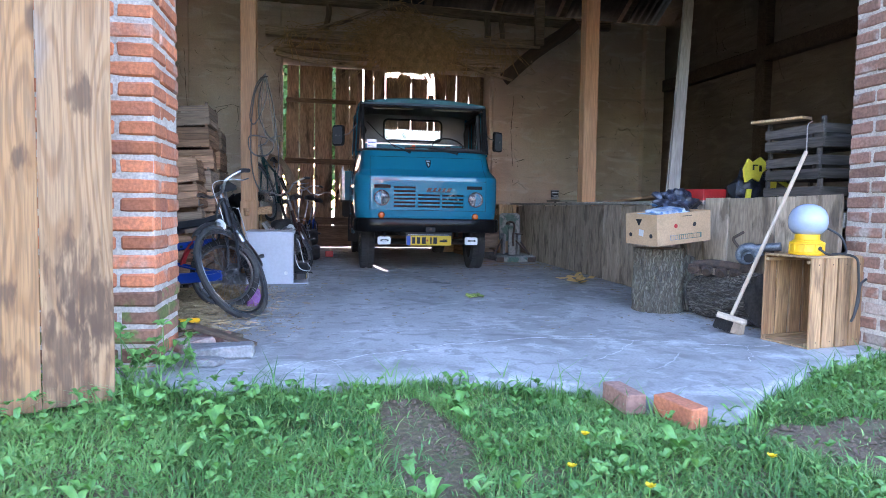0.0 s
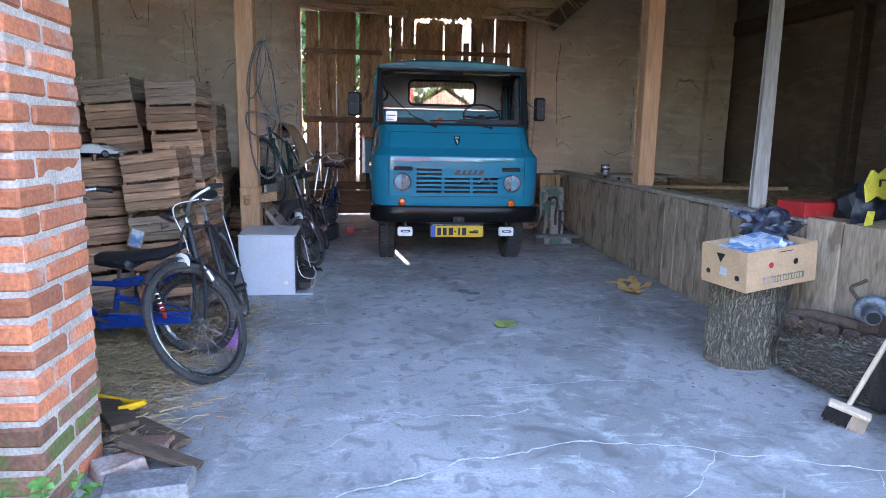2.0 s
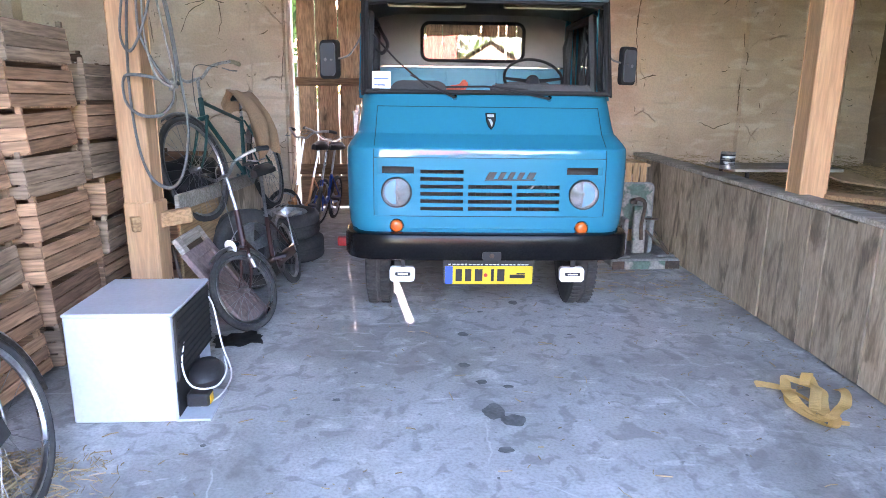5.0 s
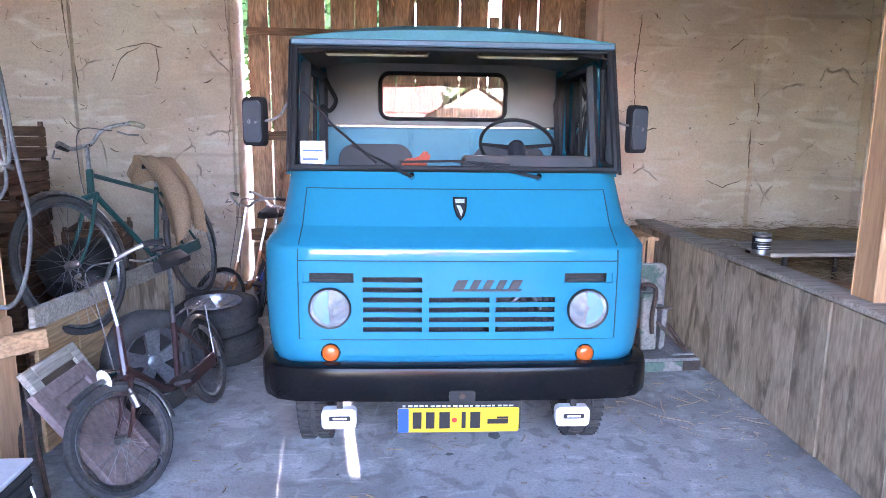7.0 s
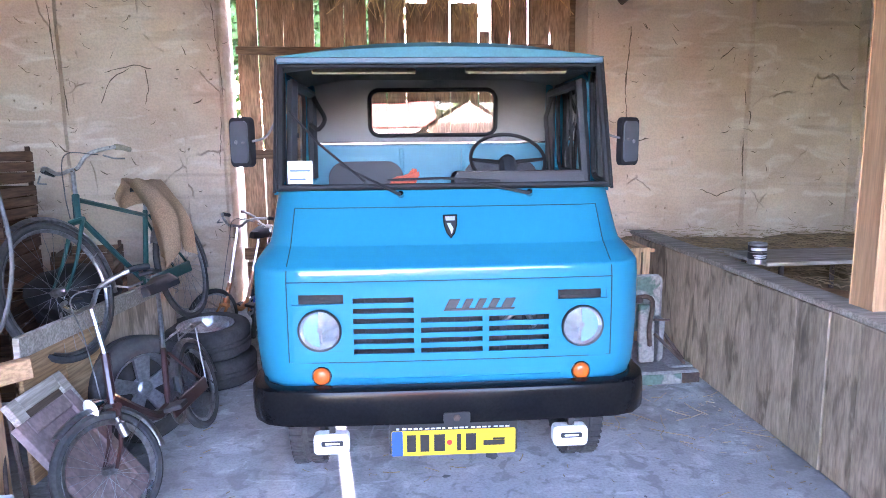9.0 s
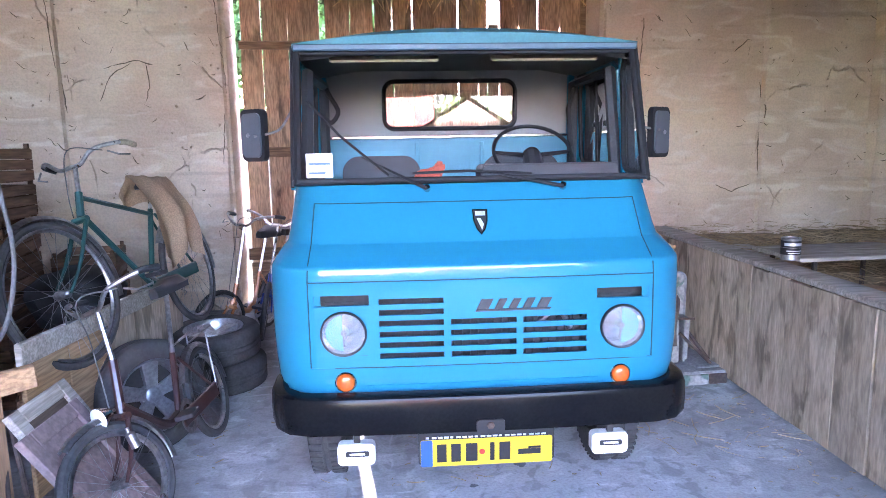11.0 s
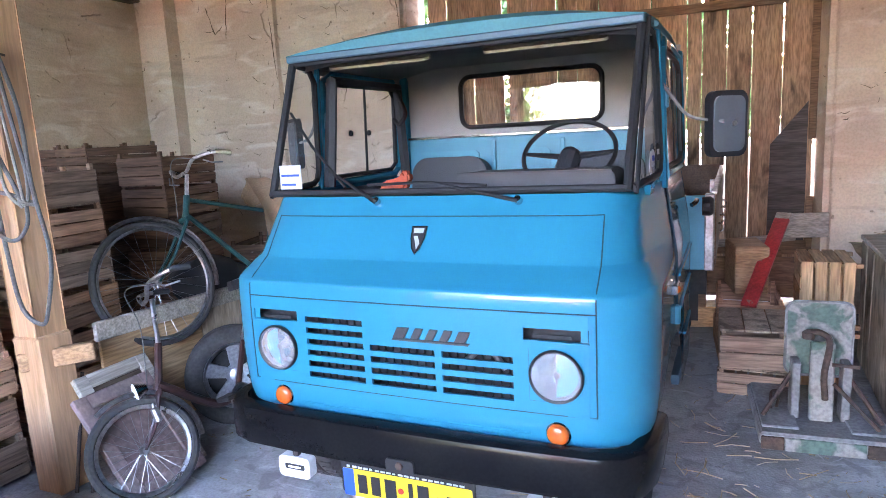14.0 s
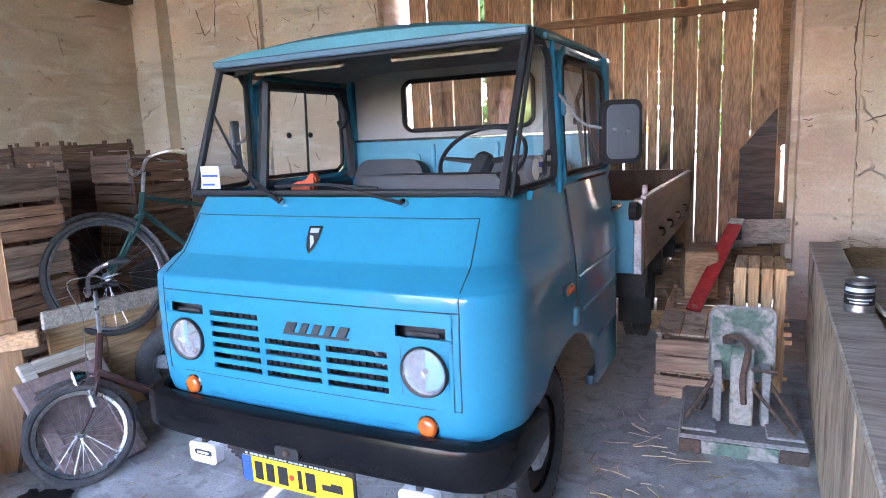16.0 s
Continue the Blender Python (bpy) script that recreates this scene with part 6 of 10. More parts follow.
for s in (-1, 1):
    door = part("cab_door", side_strip(9.17, 9.60, 0.44, 0.82, 0.008, s, 8, 8), M["paint"], truck, "blue cab door with moulded ribs and a framed window", True)
    part("door_skin", side_strip(8.80, 9.60, 0.83, 1.415, 0.008, s), M["paint"], door, "", True)
    for z, y0 in ((1.02, 8.82), (0.86, 8.90), (0.66, 9.18)):
        part("rib", tube_bm([(s * (side_width(z, y, 0.85) + 0.010), ty(y), z) for y in (y0, y0 + 0.1, 9.3, 9.58)], 0.008, 6), M["paint"], door, "", True)
    # window frame
    fr = [(s * 0.806, 8.76, 1.43), (s * 0.812, 9.50, 1.43), (s * 0.812, 9.57, 1.47), (s * 0.797, 9.57, 1.90), (s * 0.790, 9.50, 1.965), (s * 0.785, 8.86, 1.965), (s * 0.790, 8.78, 1.93)]
    part("window_frame", tube_bm([(x, ty(y), z) for x, y, z in fr], 0.021, 8, True), M["paint"], door, "", True)
    fr2 = [(s * 0.808, 8.80, 1.462), (s * 0.812, 9.47, 1.462), (s * 0.812, 9.53, 1.50), (s * 0.800, 9.53, 1.88), (s * 0.793, 9.47, 1.93), (s * 0.788, 8.89, 1.93), (s * 0.792, 8.82, 1.90)]
    part("window_seal", tube_bm([(x, ty(y), z) for x, y, z in fr2], 0.013, 7, True), M["black"], door, "", True)
    part("divider", tube_bm([(s * 0.806, ty(9.18), 1.46), (s * 0.790, ty(9.18), 1.93)], 0.007, 6), M["black"], door)
    bm = bmesh.new()
    bm.faces.new([bm.verts.new((x, ty(y), z)) for x, y, z in fr2])
    wp = part("window_pane", bm, M["glass"], door, "sliding side window")
    wp.visible_shadow = False
    for y in (9.02, 9.21):
        part("window_catch", lathe_bm([(0, 0.012), (0.014, 0.010), (0.016, 0), (0, 0)], pose(s * 0.80, ty(y), 1.68, 0, -90 * s, 0), 10), M["black"], door)
    part("door_handle", tube_bm([(s * 0.872, ty(9.42), 1.24), (s * 0.89, ty(9.44), 1.25), (s * 0.89, ty(9.55), 1.25)], 0.012, 7), M["chrome"], door, "chrome door handle", True)
    for z in (1.74, 0.86):
        part("hinge", box_bm((s * 0.845 - 0.02, ty(8.765), z - 0.04), (s * 0.845 + 0.024, ty(8.80), z + 0.04), pose(-0.05 * s if z > 1.5 else 0, 0, 0), 0.006), M["paint_dull"], door, "pale blue door hinge")
    for y in (8.80, 9.60):
        part("door_gap", tube_bm([(s * (side_width(z, y, 0.85 if z < 1.1 else 0.8) + 0.006), ty(y), z) for z in ((0.84, 0.95, 1.05, 1.2, 1.3, 1.4) if y < 9 else (0.45, 0.6, 0.8, 1.0, 1.2, 1.4))], 0.004, 5), M["groove"], door)
    part("sill_panel", box_bm((min(s * 0.80, s * 0.842), ty(9.16), 0.40), (max(s * 0.80, s * 0.842), ty(9.62), 0.455), None, 0.016), M["paint_grey"], truck, "dull sill under the door", 40)
    mk = part("side_marker", box_bm((s * 0.858 - 0.012, ty(8.60), 0.985), (s * 0.858 + 0.014, ty(8.70), 1.025), None, 0.005), M["chrome"], truck, "small orange side repeater in a chrome base")
    part("lens", box_bm((s * 0.872 - 0.008, ty(8.615), 0.992), (s * 0.872 + 0.008, ty(8.685), 1.018), None, 0.005), M["orange"], mk)
    # rear corner of the cab
    part("rear_corner", box_bm((min(s * 0.74, s * 0.815), ty(9.58), 1.40), (max(s * 0.74, s * 0.815), ty(9.665), 2.0), None, 0.02), M["paint"], truck)
    # door mirror
    c = Vector((s * 1.036, ty(8.84), 1.625 if s > 0 else 1.640))
    mm = Matrix.Translation(c) @ pose(0, 0, 0, 0, 0, 40 * s)
    mi = part("door_mirror", prism_bm(rounded(0.175, 0.255, 0.035, 5), 0.03, mm), M["black"], truck, "dark grey rectangular door mirror on a curved arm", 40)
    part("mirror_back_dome", prism_bm(rounded(0.14, 0.215, 0.03, 5), 0.01, mm @ pose(0, -0.009, 0)), M["mirror_shell"], mi, "grey plastic back of the mirror", 40)
    part("mirror_glass", prism_bm(rounded(0.16, 0.24, 0.03, 5), 0.003, mm @ pose(0, 0.03, 0)), M["mirror"], mi)
    part("mirror_knob", lathe_bm([(0, 0.012), (0.010, 0.010), (0.013, 0.0)], mm @ pose(0.02 * s, -0.004, 0.0, 90), 14), M["steel"], mi, "", True)
    part("mirror_arm", tube_bm(spline([(s * 0.80, ty(8.74), 1.79), (s * 0.84, ty(8.76), 1.73), (s * 0.90, ty(8.78), 1.66), (s * 1.02, ty(8.81), 1.635)]), 0.0065, 7), M["grey_metal"], mi, "thin curved mirror arm", True)

# cab rear wall with its window
def rear_panel():
    bm = bmesh.new()
    y = ty(9.615)
    xs = [-0.80, -0.395, 0.41, 0.80]
    zs = [0.74, 1.685, 1.965, 2.03]
    for i in range(3):
        for j in range(3):
            if i == 1 and j == 1:
                continue
            for yy, flip in ((y, False), (y + 0.03, True)):
                vs = [bm.verts.new((xs[i + a], yy, zs[j + b])) for a, b in ((0, 0), (1, 0), (1, 1), (0, 1))]
                bm.faces.new(vs[::-1] if flip else vs)
    return bm


part("cab_rear_wall", rear_panel(), M["lining"], truck, "grey lined rear wall of the cab")
part("rear_lower_panel", box_bm((-0.79, ty(9.595), 0.80), (0.79, ty(9.612), 1.625), None, 0.004), M["paint_dull"], truck, "blue ribbed panel behind the seats")
for x, w in ((-0.50, 0.42), (0.0, 0.26), (0.50, 0.42)):
    part("pressed_panel", prism_bm(rounded(w, 0.30, 0.03), -0.010, pose(x, ty(9.596), 1.40)), M["paint_dull"], truck, "", 40)
for x in (-0.20, 0.20):
    part("panel_rib", box_bm((x - 0.012, ty(9.58), 1.2), (x + 0.012, ty(9.596), 1.60), None, 0.004), M["paint_dull"], truck)
part("trim_strip", box_bm((-0.78, ty(9.585), 1.625), (0.78, ty(9.60), 1.64), None, 0.003), M["chrome"], truck, "bright trim strip")
rw = rounded(0.805, 0.28, 0.06, 6)
bm = bmesh.new()
bm.faces.new([bm.verts.new((x + 0.0075, ty(9.628), z + 1.825)) for x, z in rw])
rwp = part("rear_window", bm, M["rear_glass"], truck, "rear cab window with rounded corners")
rwp.visible_shadow = False
part("rear_window_seal", tube_bm([(x + 0.0075, ty(9.606), z + 1.825) for x, z in rounded(0.81, 0.285, 0.062, 6)], 0.014, 7, True), M["black"], rwp, "", True)
def corner_fill():
    bm = bmesh.new()
    for sx in (-1, 1):
        for sz in (-1, 1):
            cx, cz = 0.0075 + sx * 0.4025, 1.825 + sz * 0.14
            arc = [(cx - sx * 0.06 + sx * 0.06 * math.cos(a), cz - sz * 0.06 + sz * 0.06 * math.sin(a)) for a in (math.pi / 2 * k / 6 for k in range(7))]
            bm.faces.new([bm.verts.new((x, ty(9.612), z)) for x, z in [(cx, cz)] + arc])
    return bm


part("rear_window_corners", corner_fill(), M["lining"], truck)

# interior
part("dashboard", prism_bm([(ty(8.29), 1.12), (ty(8.29), 1.405), (ty(8.45), 1.425), (ty(8.60), 1.40), (ty(8.63), 1.34), (ty(8.60), 1.12)], 1.38, Matrix(((0, 1, 0, -0.69), (1, 0, 0, 0), (0, 0, 1, 0), (0, 0, 0, 1)))), M["vinyl"], truck, "dark grey dashboard")
part("instrument_hood", prism_bm(rounded(0.62, 0.09, 0.03), 0.22, pose(0.36, ty(8.42), 1.44)), M["vinyl"], truck, "", 40)
part("dash_strip", box_bm((0.06, ty(8.40), 1.483), (0.66, ty(8.415), 1.489)), M["plastic"], truck)
part("door_trim", box_bm((-0.775, ty(8.80), 0.90), (-0.77, ty(9.55), 1.40)), M["vinyl"], truck)
part("door_trim", box_bm((0.77, ty(8.80), 0.90), (0.775, ty(9.55), 1.40)), M["vinyl"], truck)
for x in (-0.42, 0.42):
    seat = part("seat_back", prism_bm(rounded(0.46, 0.52, 0.10, 6), 0.10, pose(x, ty(9.40), 1.265, -8)), M["vinyl"], truck, "black vinyl seat back with rounded corners", 40)
    part("seat_cushion", prism_bm(rounded(0.50, 0.14, 0.05, 5), 0.48, pose(x, ty(8.95), 1.0)), M["vinyl"], truck, "", 40)
sw_m = pose(0.385, ty(8.93), 1.535, -48, 0, 0)
wheel = part("steering_wheel", tube_bm([sw_m @ Vector((0.205 * math.cos(a), 0, 0.205 * math.sin(a))) for a in (2 * math.pi * k / 40 for k in range(40))], 0.0105, 8, True), M["black"], truck, "thin black steering wheel", True)
for a in (0, 180, 270):
    part("spoke", tube_bm([sw_m @ Vector((0, 0.03, 0)), sw_m @ Vector((0.2 * math.cos(radians(a)), 0, 0.2 * math.sin(radians(a))))], [0.016, 0.009], 6), M["black"], wheel)
part("boss", lathe_bm([(0, -0.01), (0.035, -0.005), (0.05, 0.02), (0.035, 0.05)], sw_m @ pose(0, 0, 0, -90), 18), M["black"], wheel, "", True)
part("steering_column", tube_bm([sw_m @ Vector((0, 0.03, 0)), (0.37, ty(8.55), 1.2)], 0.05, 10), M["vinyl"], truck)
part("seat_belt_loop", tube_bm(spline([(-0.74, ty(9.45), 1.93), (-0.70, ty(9.42), 1.86), (-0.66, ty(9.40), 1.78), (-0.70, ty(9.40), 1.72), (-0.75, ty(9.43), 1.75)]), 0.014, 6), M["black"], truck, "hanging black belt")
part("seat_belt", tube_bm([(0.75, ty(9.45), 1.93), (0.70, ty(9.42), 1.78), (0.75, ty(9.45), 1.3)], 0.014, 6), M["black"], truck)
for s in (-1, 1):
    part("inner_frame", tube_bm([(s * 0.765, ty(8.74), 1.42), (s * 0.745, ty(8.80), 1.93), (s * 0.745, ty(9.48), 1.93), (s * 0.76, ty(9.56), 1.42)], 0.03, 6), M["vinyl"], truck, "dark inner door frame", True)

# wipers
def wiper(px, tip, mid):
    p0 = Vector((px, ty(8.222), 1.39))
    w = part("wiper", lathe_bm([(0, 0.03), (0.012, 0.028), (0.017, 0.0)], pose(px, ty(8.228), 1.392, 55), 12), M["chrome"], truck, "wiper arm with black blade", True)
    a = p0 + Vector((0, -0.02, 0.01))
    part("arm", tube_bm([a, lerp3(a, mid, 0.5), mid], [0.009, 0.006, 0.004], 6), M["black"], w)
    part("blade", tube_bm(tip, 0.006, 6), M["black"], w)


wiper(-0.203, [(-0.70, ty(8.39), 1.77), (-0.56, ty(8.33), 1.62), (-0.36, ty(8.245), 1.455)], (-0.47, ty(8.29), 1.53))
wiper(0.367, [(-0.26, ty(8.25), 1.462), (-0.02, ty(8.245), 1.468), (0.24, ty(8.245), 1.452)], (0.02, ty(8.24), 1.47))
stick = part("windscreen_sticker", box_bm((-0.70, ty(8.268) - 0.0, 1.45), (-0.59, ty(8.270), 1.55), pose(0, 0.0, 0), 0.002), M["tinlabel"], truck, "pale blue and white permit stickers on the glass")
stick.matrix_basis = Matrix.Translation((0, 0.007, 0))
part("print", box_bm((-0.69, ty(8.265), 1.503), (-0.60, ty(8.267), 1.512), None), M["plate_blue"], stick)
part("print", box_bm((-0.69, ty(8.265), 1.465), (-0.62, ty(8.267), 1.474), None), M["plate_blue"], stick)
for x, y, z, r, mt in ((0.770, 8.50, 1.50, 0.042, "white"), (0.778, 8.58, 1.50, 0.030, "ink")):
    part("round_sticker", lathe_bm([(0, 0.002), (r, 0.0015), (r, 0)], pose(x + 0.012, ty(y), z, 0, 90, 0), 20), M[mt], truck)

# load bed
bed = part("load_bed", box_bm((-0.94, ty(9.80), 0.83), (0.94, ty(12.22), 0.88), None, 0.006), M["darkmetal"], truck, "wooden drop-side load bed with a blue headboard")
part("headboard", box_bm((-0.955, ty(9.78), 0.84), (0.955, ty(9.805), 1.25), None, 0.006), M["paint_dull"], bed, "grey-blue steel headboard")
for s in (-1, 1):
    part("headboard_post", box_bm((s * 0.945 - 0.025, ty(9.765), 0.84), (s * 0.945 + 0.025, ty(9.815), 1.26), None, 0.006), M["steel"], bed)
    sb = part("side_board", box_bm((s * 0.965 - 0.012, ty(9.82), 0.86), (s * 0.965 + 0.012, ty(12.20), 1.26), None, 0.005), M["bedwood"], bed, "varnished brown side board")
    part("board_cap", box_bm((s * 0.965 - 0.016, ty(9.82), 1.255), (s * 0.965 + 0.016, ty(12.20), 1.272), None, 0.003), M["steel"], sb)
    for y in (10.35, 10.75, 11.2, 11.7):
        part("rope_hook", tube_bm(spline([(s * 0.98, ty(y), 1.02), (s * 1.005, ty(y + 0.01), 1.015), (s * 1.008, ty(y + 0.03), 0.98), (s * 0.99, ty(y + 0.045), 0.965)], 4), 0.006, 5), M["chrome"], sb)
    part("stake", box_bm((s * 0.95 - 0.012, ty(9.95), 1.25), (s * 0.95 + 0.012, ty(9.98), 1.32)), M["steel"], bed)
    part("mud_flap", box_bm((s * 0.72 - 0.12, ty(11.0), 0.2), (s * 0.72 + 0.12, ty(11.01), 0.62)), M["black"], bed)
part("tailboard", box_bm((-0.95, ty(12.2), 0.86), (0.95, ty(12.225), 1.28), None, 0.005), M["bedwood"], bed, "varnished brown tailboard")
part("fuel_filler", lathe_bm([(0.05, -0.02), (0.052, 0.02), (0.04, 0.035), (0, 0.037)], pose(0.93, ty(9.72), 1.20, 0, 90, 0), 16), M["black"], bed)
for y in (10.2, 10.9, 11.6):
    part("cross_member", box_bm((-0.92, ty(y), 0.60), (0.92, ty(y + 0.08), 0.83)), M["darkmetal"], bed)

# soft toy on the dashboard
toy = prism_bm([(-0.06, 0.0), (0.05, 0.0), (0.055, 0.03), (0.075, 0.05), (0.07, 0.085), (0.055, 0.08), (0.045, 0.10), (0.035, 0.075), (0.01, 0.06), (-0.04, 0.055), (-0.065, 0.03)], 0.045)
bmesh.ops.bevel(toy, geom=toy.edges[:], offset=0.008, segments=2, affect="EDGES")
tdog = link_mesh("toy_animal", toy, M["foxred"], smooth=50)
tdog.matrix_world = pose(TX - 0.19, 8.33, 1.418)
tagged(tdog, "small orange-red toy animal lying on the dashboard", "toy")

# ---- left side: crates, bicycles, refrigerator ----
def crate_template(name, w, d, h, mat, nslat=3, label="", bottom=True, group="", thick=0.009, gap_w=0.006):
    """A slatted crate, w across, d deep; corner posts, side slats and bottom slats."""
    c = thing(name, None, label, "crate", group)
    post = box_bm((-0.013, -0.013, 0), (0.013, 0.013, h), None, 0.002)
    pm = part("corner_post", post, mat, c)
    pm.matrix_basis = pose(-w / 2 + 0.022, -d / 2 + 0.022, 0)
    for sx, sy in ((1, -1), (1, 1), (-1, 1)):
        shared("corner_post", pm.data, c, pose(sx * (w / 2 - 0.022), sy * (d / 2 - 0.022), 0))
    top_gap = 0.026
    sh = (h - 0.008 - top_gap) / nslat - gap_w
    a = part("slat", box_bm((-w / 2, -thick / 2, 0), (w / 2, thick / 2, sh), None, 0.0015, 0.002), mat, c)
    b = part("slat", box_bm((-d / 2 + 0.01, -thick / 2, 0), (d / 2 - 0.01, thick / 2, sh), None, 0.0015, 0.002), mat, c)
    first_a = first_b = True
    for k in range(nslat):
        z = 0.008 + k * (sh + gap_w)
        for s in (-1, 1):
            m = pose(0, s * (d / 2 - thick / 2), z, random.uniform(-1, 1), random.uniform(-0.6, 0.6), random.uniform(-0.3, 0.3))
            if first_a:
                a.matrix_basis, first_a = m, False
            else:
                shared("slat", a.data, c, m)
            m = pose(s * (w / 2 - thick / 2), 0, z, 0, 0, 90) @ pose(0, 0, 0, random.uniform(-1, 1), random.uniform(-0.6, 0.6), 0)
            if first_b:
                b.matrix_basis, first_b = m, False
            else:
                shared("slat", b.data, c, m)
    if bottom:
        n = 5
        bw = (w - 0.02) / n
        e = part("bottom_slat", box_bm((-bw / 2 + 0.006, -d / 2 + 0.003, 0), (bw / 2 - 0.006, d / 2 - 0.003, 0.008), None, 0.0015), mat, c)
        e.matrix_basis = pose(-w / 2 + 0.01 + bw / 2, 0, 0.0)
        for k in range(1, n):
            shared("bottom_slat", e.data, c, pose(-w / 2 + 0.01 + bw * (k + 0.5), 0, 0.0))
    return c


CH = 0.213
crate_a = crate_template("fruit_crate", 0.41, 0.60, CH, M["crate_old"], 3, "weathered brown slatted fruit crate, empty, in a leaning stack", group="stacked fruit crates")
crate_b = crate_template("fruit_crate", 0.41, 0.60, CH, M["crate_grey"], 3, "grey weathered slatted fruit crate, empty, in a leaning stack", group="stacked fruit crates")
crate_c = crate_template("fruit_crate", 0.41, 0.60, CH, M["crate_shaded"], 3, "brown slatted fruit crate with shade put into its colour, in a stack against the back wall", group="stacked fruit crates")
crate_used = set()


def put_crate(tmpl, m):
    if tmpl.name not in crate_used:
        crate_used.add(tmpl.name)
        tmpl.matrix_basis = m
        return tmpl
    return copy_thing(tmpl, m)


rng = random.Random(8)


def stack(x, y, rot, n, z0=0.0, lean=(0, 0), grey=0.3, wild=2.0, hz=1.0, tilt=0.0):
    base = pose(x, y, z0 + 0.21 * math.sin(radians(abs(tilt))), 0, -tilt, 0)
    for k in range(n):
        t = crate_b if rng.random() < grey else crate_a
        # stacks far back take the wood with shade in its colour
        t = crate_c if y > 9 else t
        put_crate(t, base @ pose(lean[0] * k + rng.uniform(-0.014, 0.014), lean[1] * k + rng.uniform(-0.015, 0.015), k * (CH + 0.002) * hz, rng.uniform(-1.3, 1.3), rng.uniform(-1.5, 1.5), rot + rng.uniform(-wild, wild) * 2.2 + (180 if rng.random() < 0.5 else 0)) @ Matrix.Diagonal((1, 1, hz, 1)))


stack(-0.90, 7.03, 4, 5, lean=(0.006, 0.004), grey=0.1, hz=1.06, tilt=6.5)
stack(-0.92, 7.70, 3, 8, lean=(0.006, 0.0), grey=0.25, hz=1.01, tilt=3.5)
stack(-0.98, 8.40, 2, 7, grey=0.4, hz=1.05)
stack(-1.40, 7.84, 6, 8, lean=(-0.002, 0.004), grey=0.75, hz=1.02, tilt=6)
stack(-1.53, 7.02, 38, 5, lean=(0.0, 0.003), grey=0.15, wild=3, hz=1.02)
stack(-2.10, 6.95, 8, 5, grey=0.1, hz=1.03)
stack(-2.04, 7.75, 14, 8, lean=(0.002, 0.002), grey=0.0, hz=1.0)
stack(-2.55, 7.62, 5, 8, grey=0.3, hz=1.03)
stack(-1.46, 8.55, 6, 7, grey=0.4, hz=1.04)
stack(-1.42, 9.80, 8, 7, grey=0.5, lean=(0.003, 0), hz=1.08)
stack(-1.93, 9.70, -6, 8, grey=0.4)
stack(-1.10, 10.5, 14, 4, grey=0.5)
stack(-2.48, 9.85, 4, 8, grey=0.4)
stack(-2.95, 9.85, 4, 8, grey=0.4)

# toy car on the crates
M["toy_white"] = material("glossy_toy_white", (0.90, 0.90, 0.90), (0.86, 0.86, 0.87), rough=0.25, bump=0.0, fine_amount=0.02, coat=0.3)


def toy_car(m):
    c = thing("toy_car", m, "white plastic toy saloon car standing on the crates", "toy car")
    L, W = 0.40, 0.165
    prof = [(-0.5, 0.06), (-0.49, 0.155), (-0.40, 0.17), (-0.28, 0.175), (-0.16, 0.26), (0.02, 0.275), (0.16, 0.255), (0.27, 0.18), (0.42, 0.16), (0.50, 0.11), (0.50, 0.06)]
    bm = bmesh.new()
    rows = []
    for wy, zs in ((-0.5, 0.97), (-0.36, 1.0), (0.36, 1.0), (0.5, 0.97)):
        rows.append([bm.verts.new((x * L, wy * W * (0.86 if z > 0.2 else 1), 0.018 + z * L * 0.82 * zs)) for x, z in prof])
    for a, b in zip(rows, rows[1:]):
        for k in range(len(prof)):
            q = (k + 1) % len(prof)
            bm.faces.new((a[k], a[q], b[q], b[k]))
    bm.faces.new(rows[0][::-1])
    bm.faces.new(rows[-1])
    bmesh.ops.recalc_face_normals(bm, faces=bm.faces)
    part("body", bm, M["toy_white"], c, "", 30)
    for s in (-1, 1):
        part("side_window", prism_bm([(-0.26 * L, 0.078), (-0.15 * L, 0.100), (0.14 * L, 0.098), (0.23 * L, 0.078)], 0.002, pose(0, s * W * 0.445 - 0.001, 0)), M["ink"], c)
        for x in (-0.31, 0.31):
            w = part("wheel", lathe_bm([(0.0, 0.012), (0.022, 0.012), (0.031, 0.008), (0.031, -0.008), (0, -0.01)], pose(x * L, s * W * 0.46, 0.031, 90, 0, 0), 18), M["tyre"], c, "", 40)
            part("rim", lathe_bm([(0.0, 0.0015), (0.02, 0.001), (0.021, 0)], pose(x * L, s * (W * 0.46 + 0.0122), 0.031, -90 * s, 0, 0), 10), M["alloy"], w)
    part("windscreen", prism_bm([(-0.055, 0), (0.055, 0), (0.045, 0.05), (-0.045, 0.05)], 0.002, pose(0.225 * L, 0, 0.085) @ pose(0, 0, 0, 0, 0, 90) @ pose(0, 0, 0, -55, 0, 0)), M["ink"], c)


toy_car(pose(-1.38, 6.82, 5 * (CH + 0.002) * 1.02 + 0.001, 0, 0, -8))

pic = link_mesh("picture_card", box_bm((-0.055, -0.004, 0), (0.055, 0.004, 0.15), None, 0.001), M["crate_new"])
pic.matrix_world = pose(-1.085, 6.655, 0.43, -14, 16, 12)
tagged(pic, "small framed picture card stuck to the crates", "picture")
part("print", box_bm((-0.043, -0.006, 0.012), (0.043, -0.0045, 0.138)), M["bluewrap"], pic)


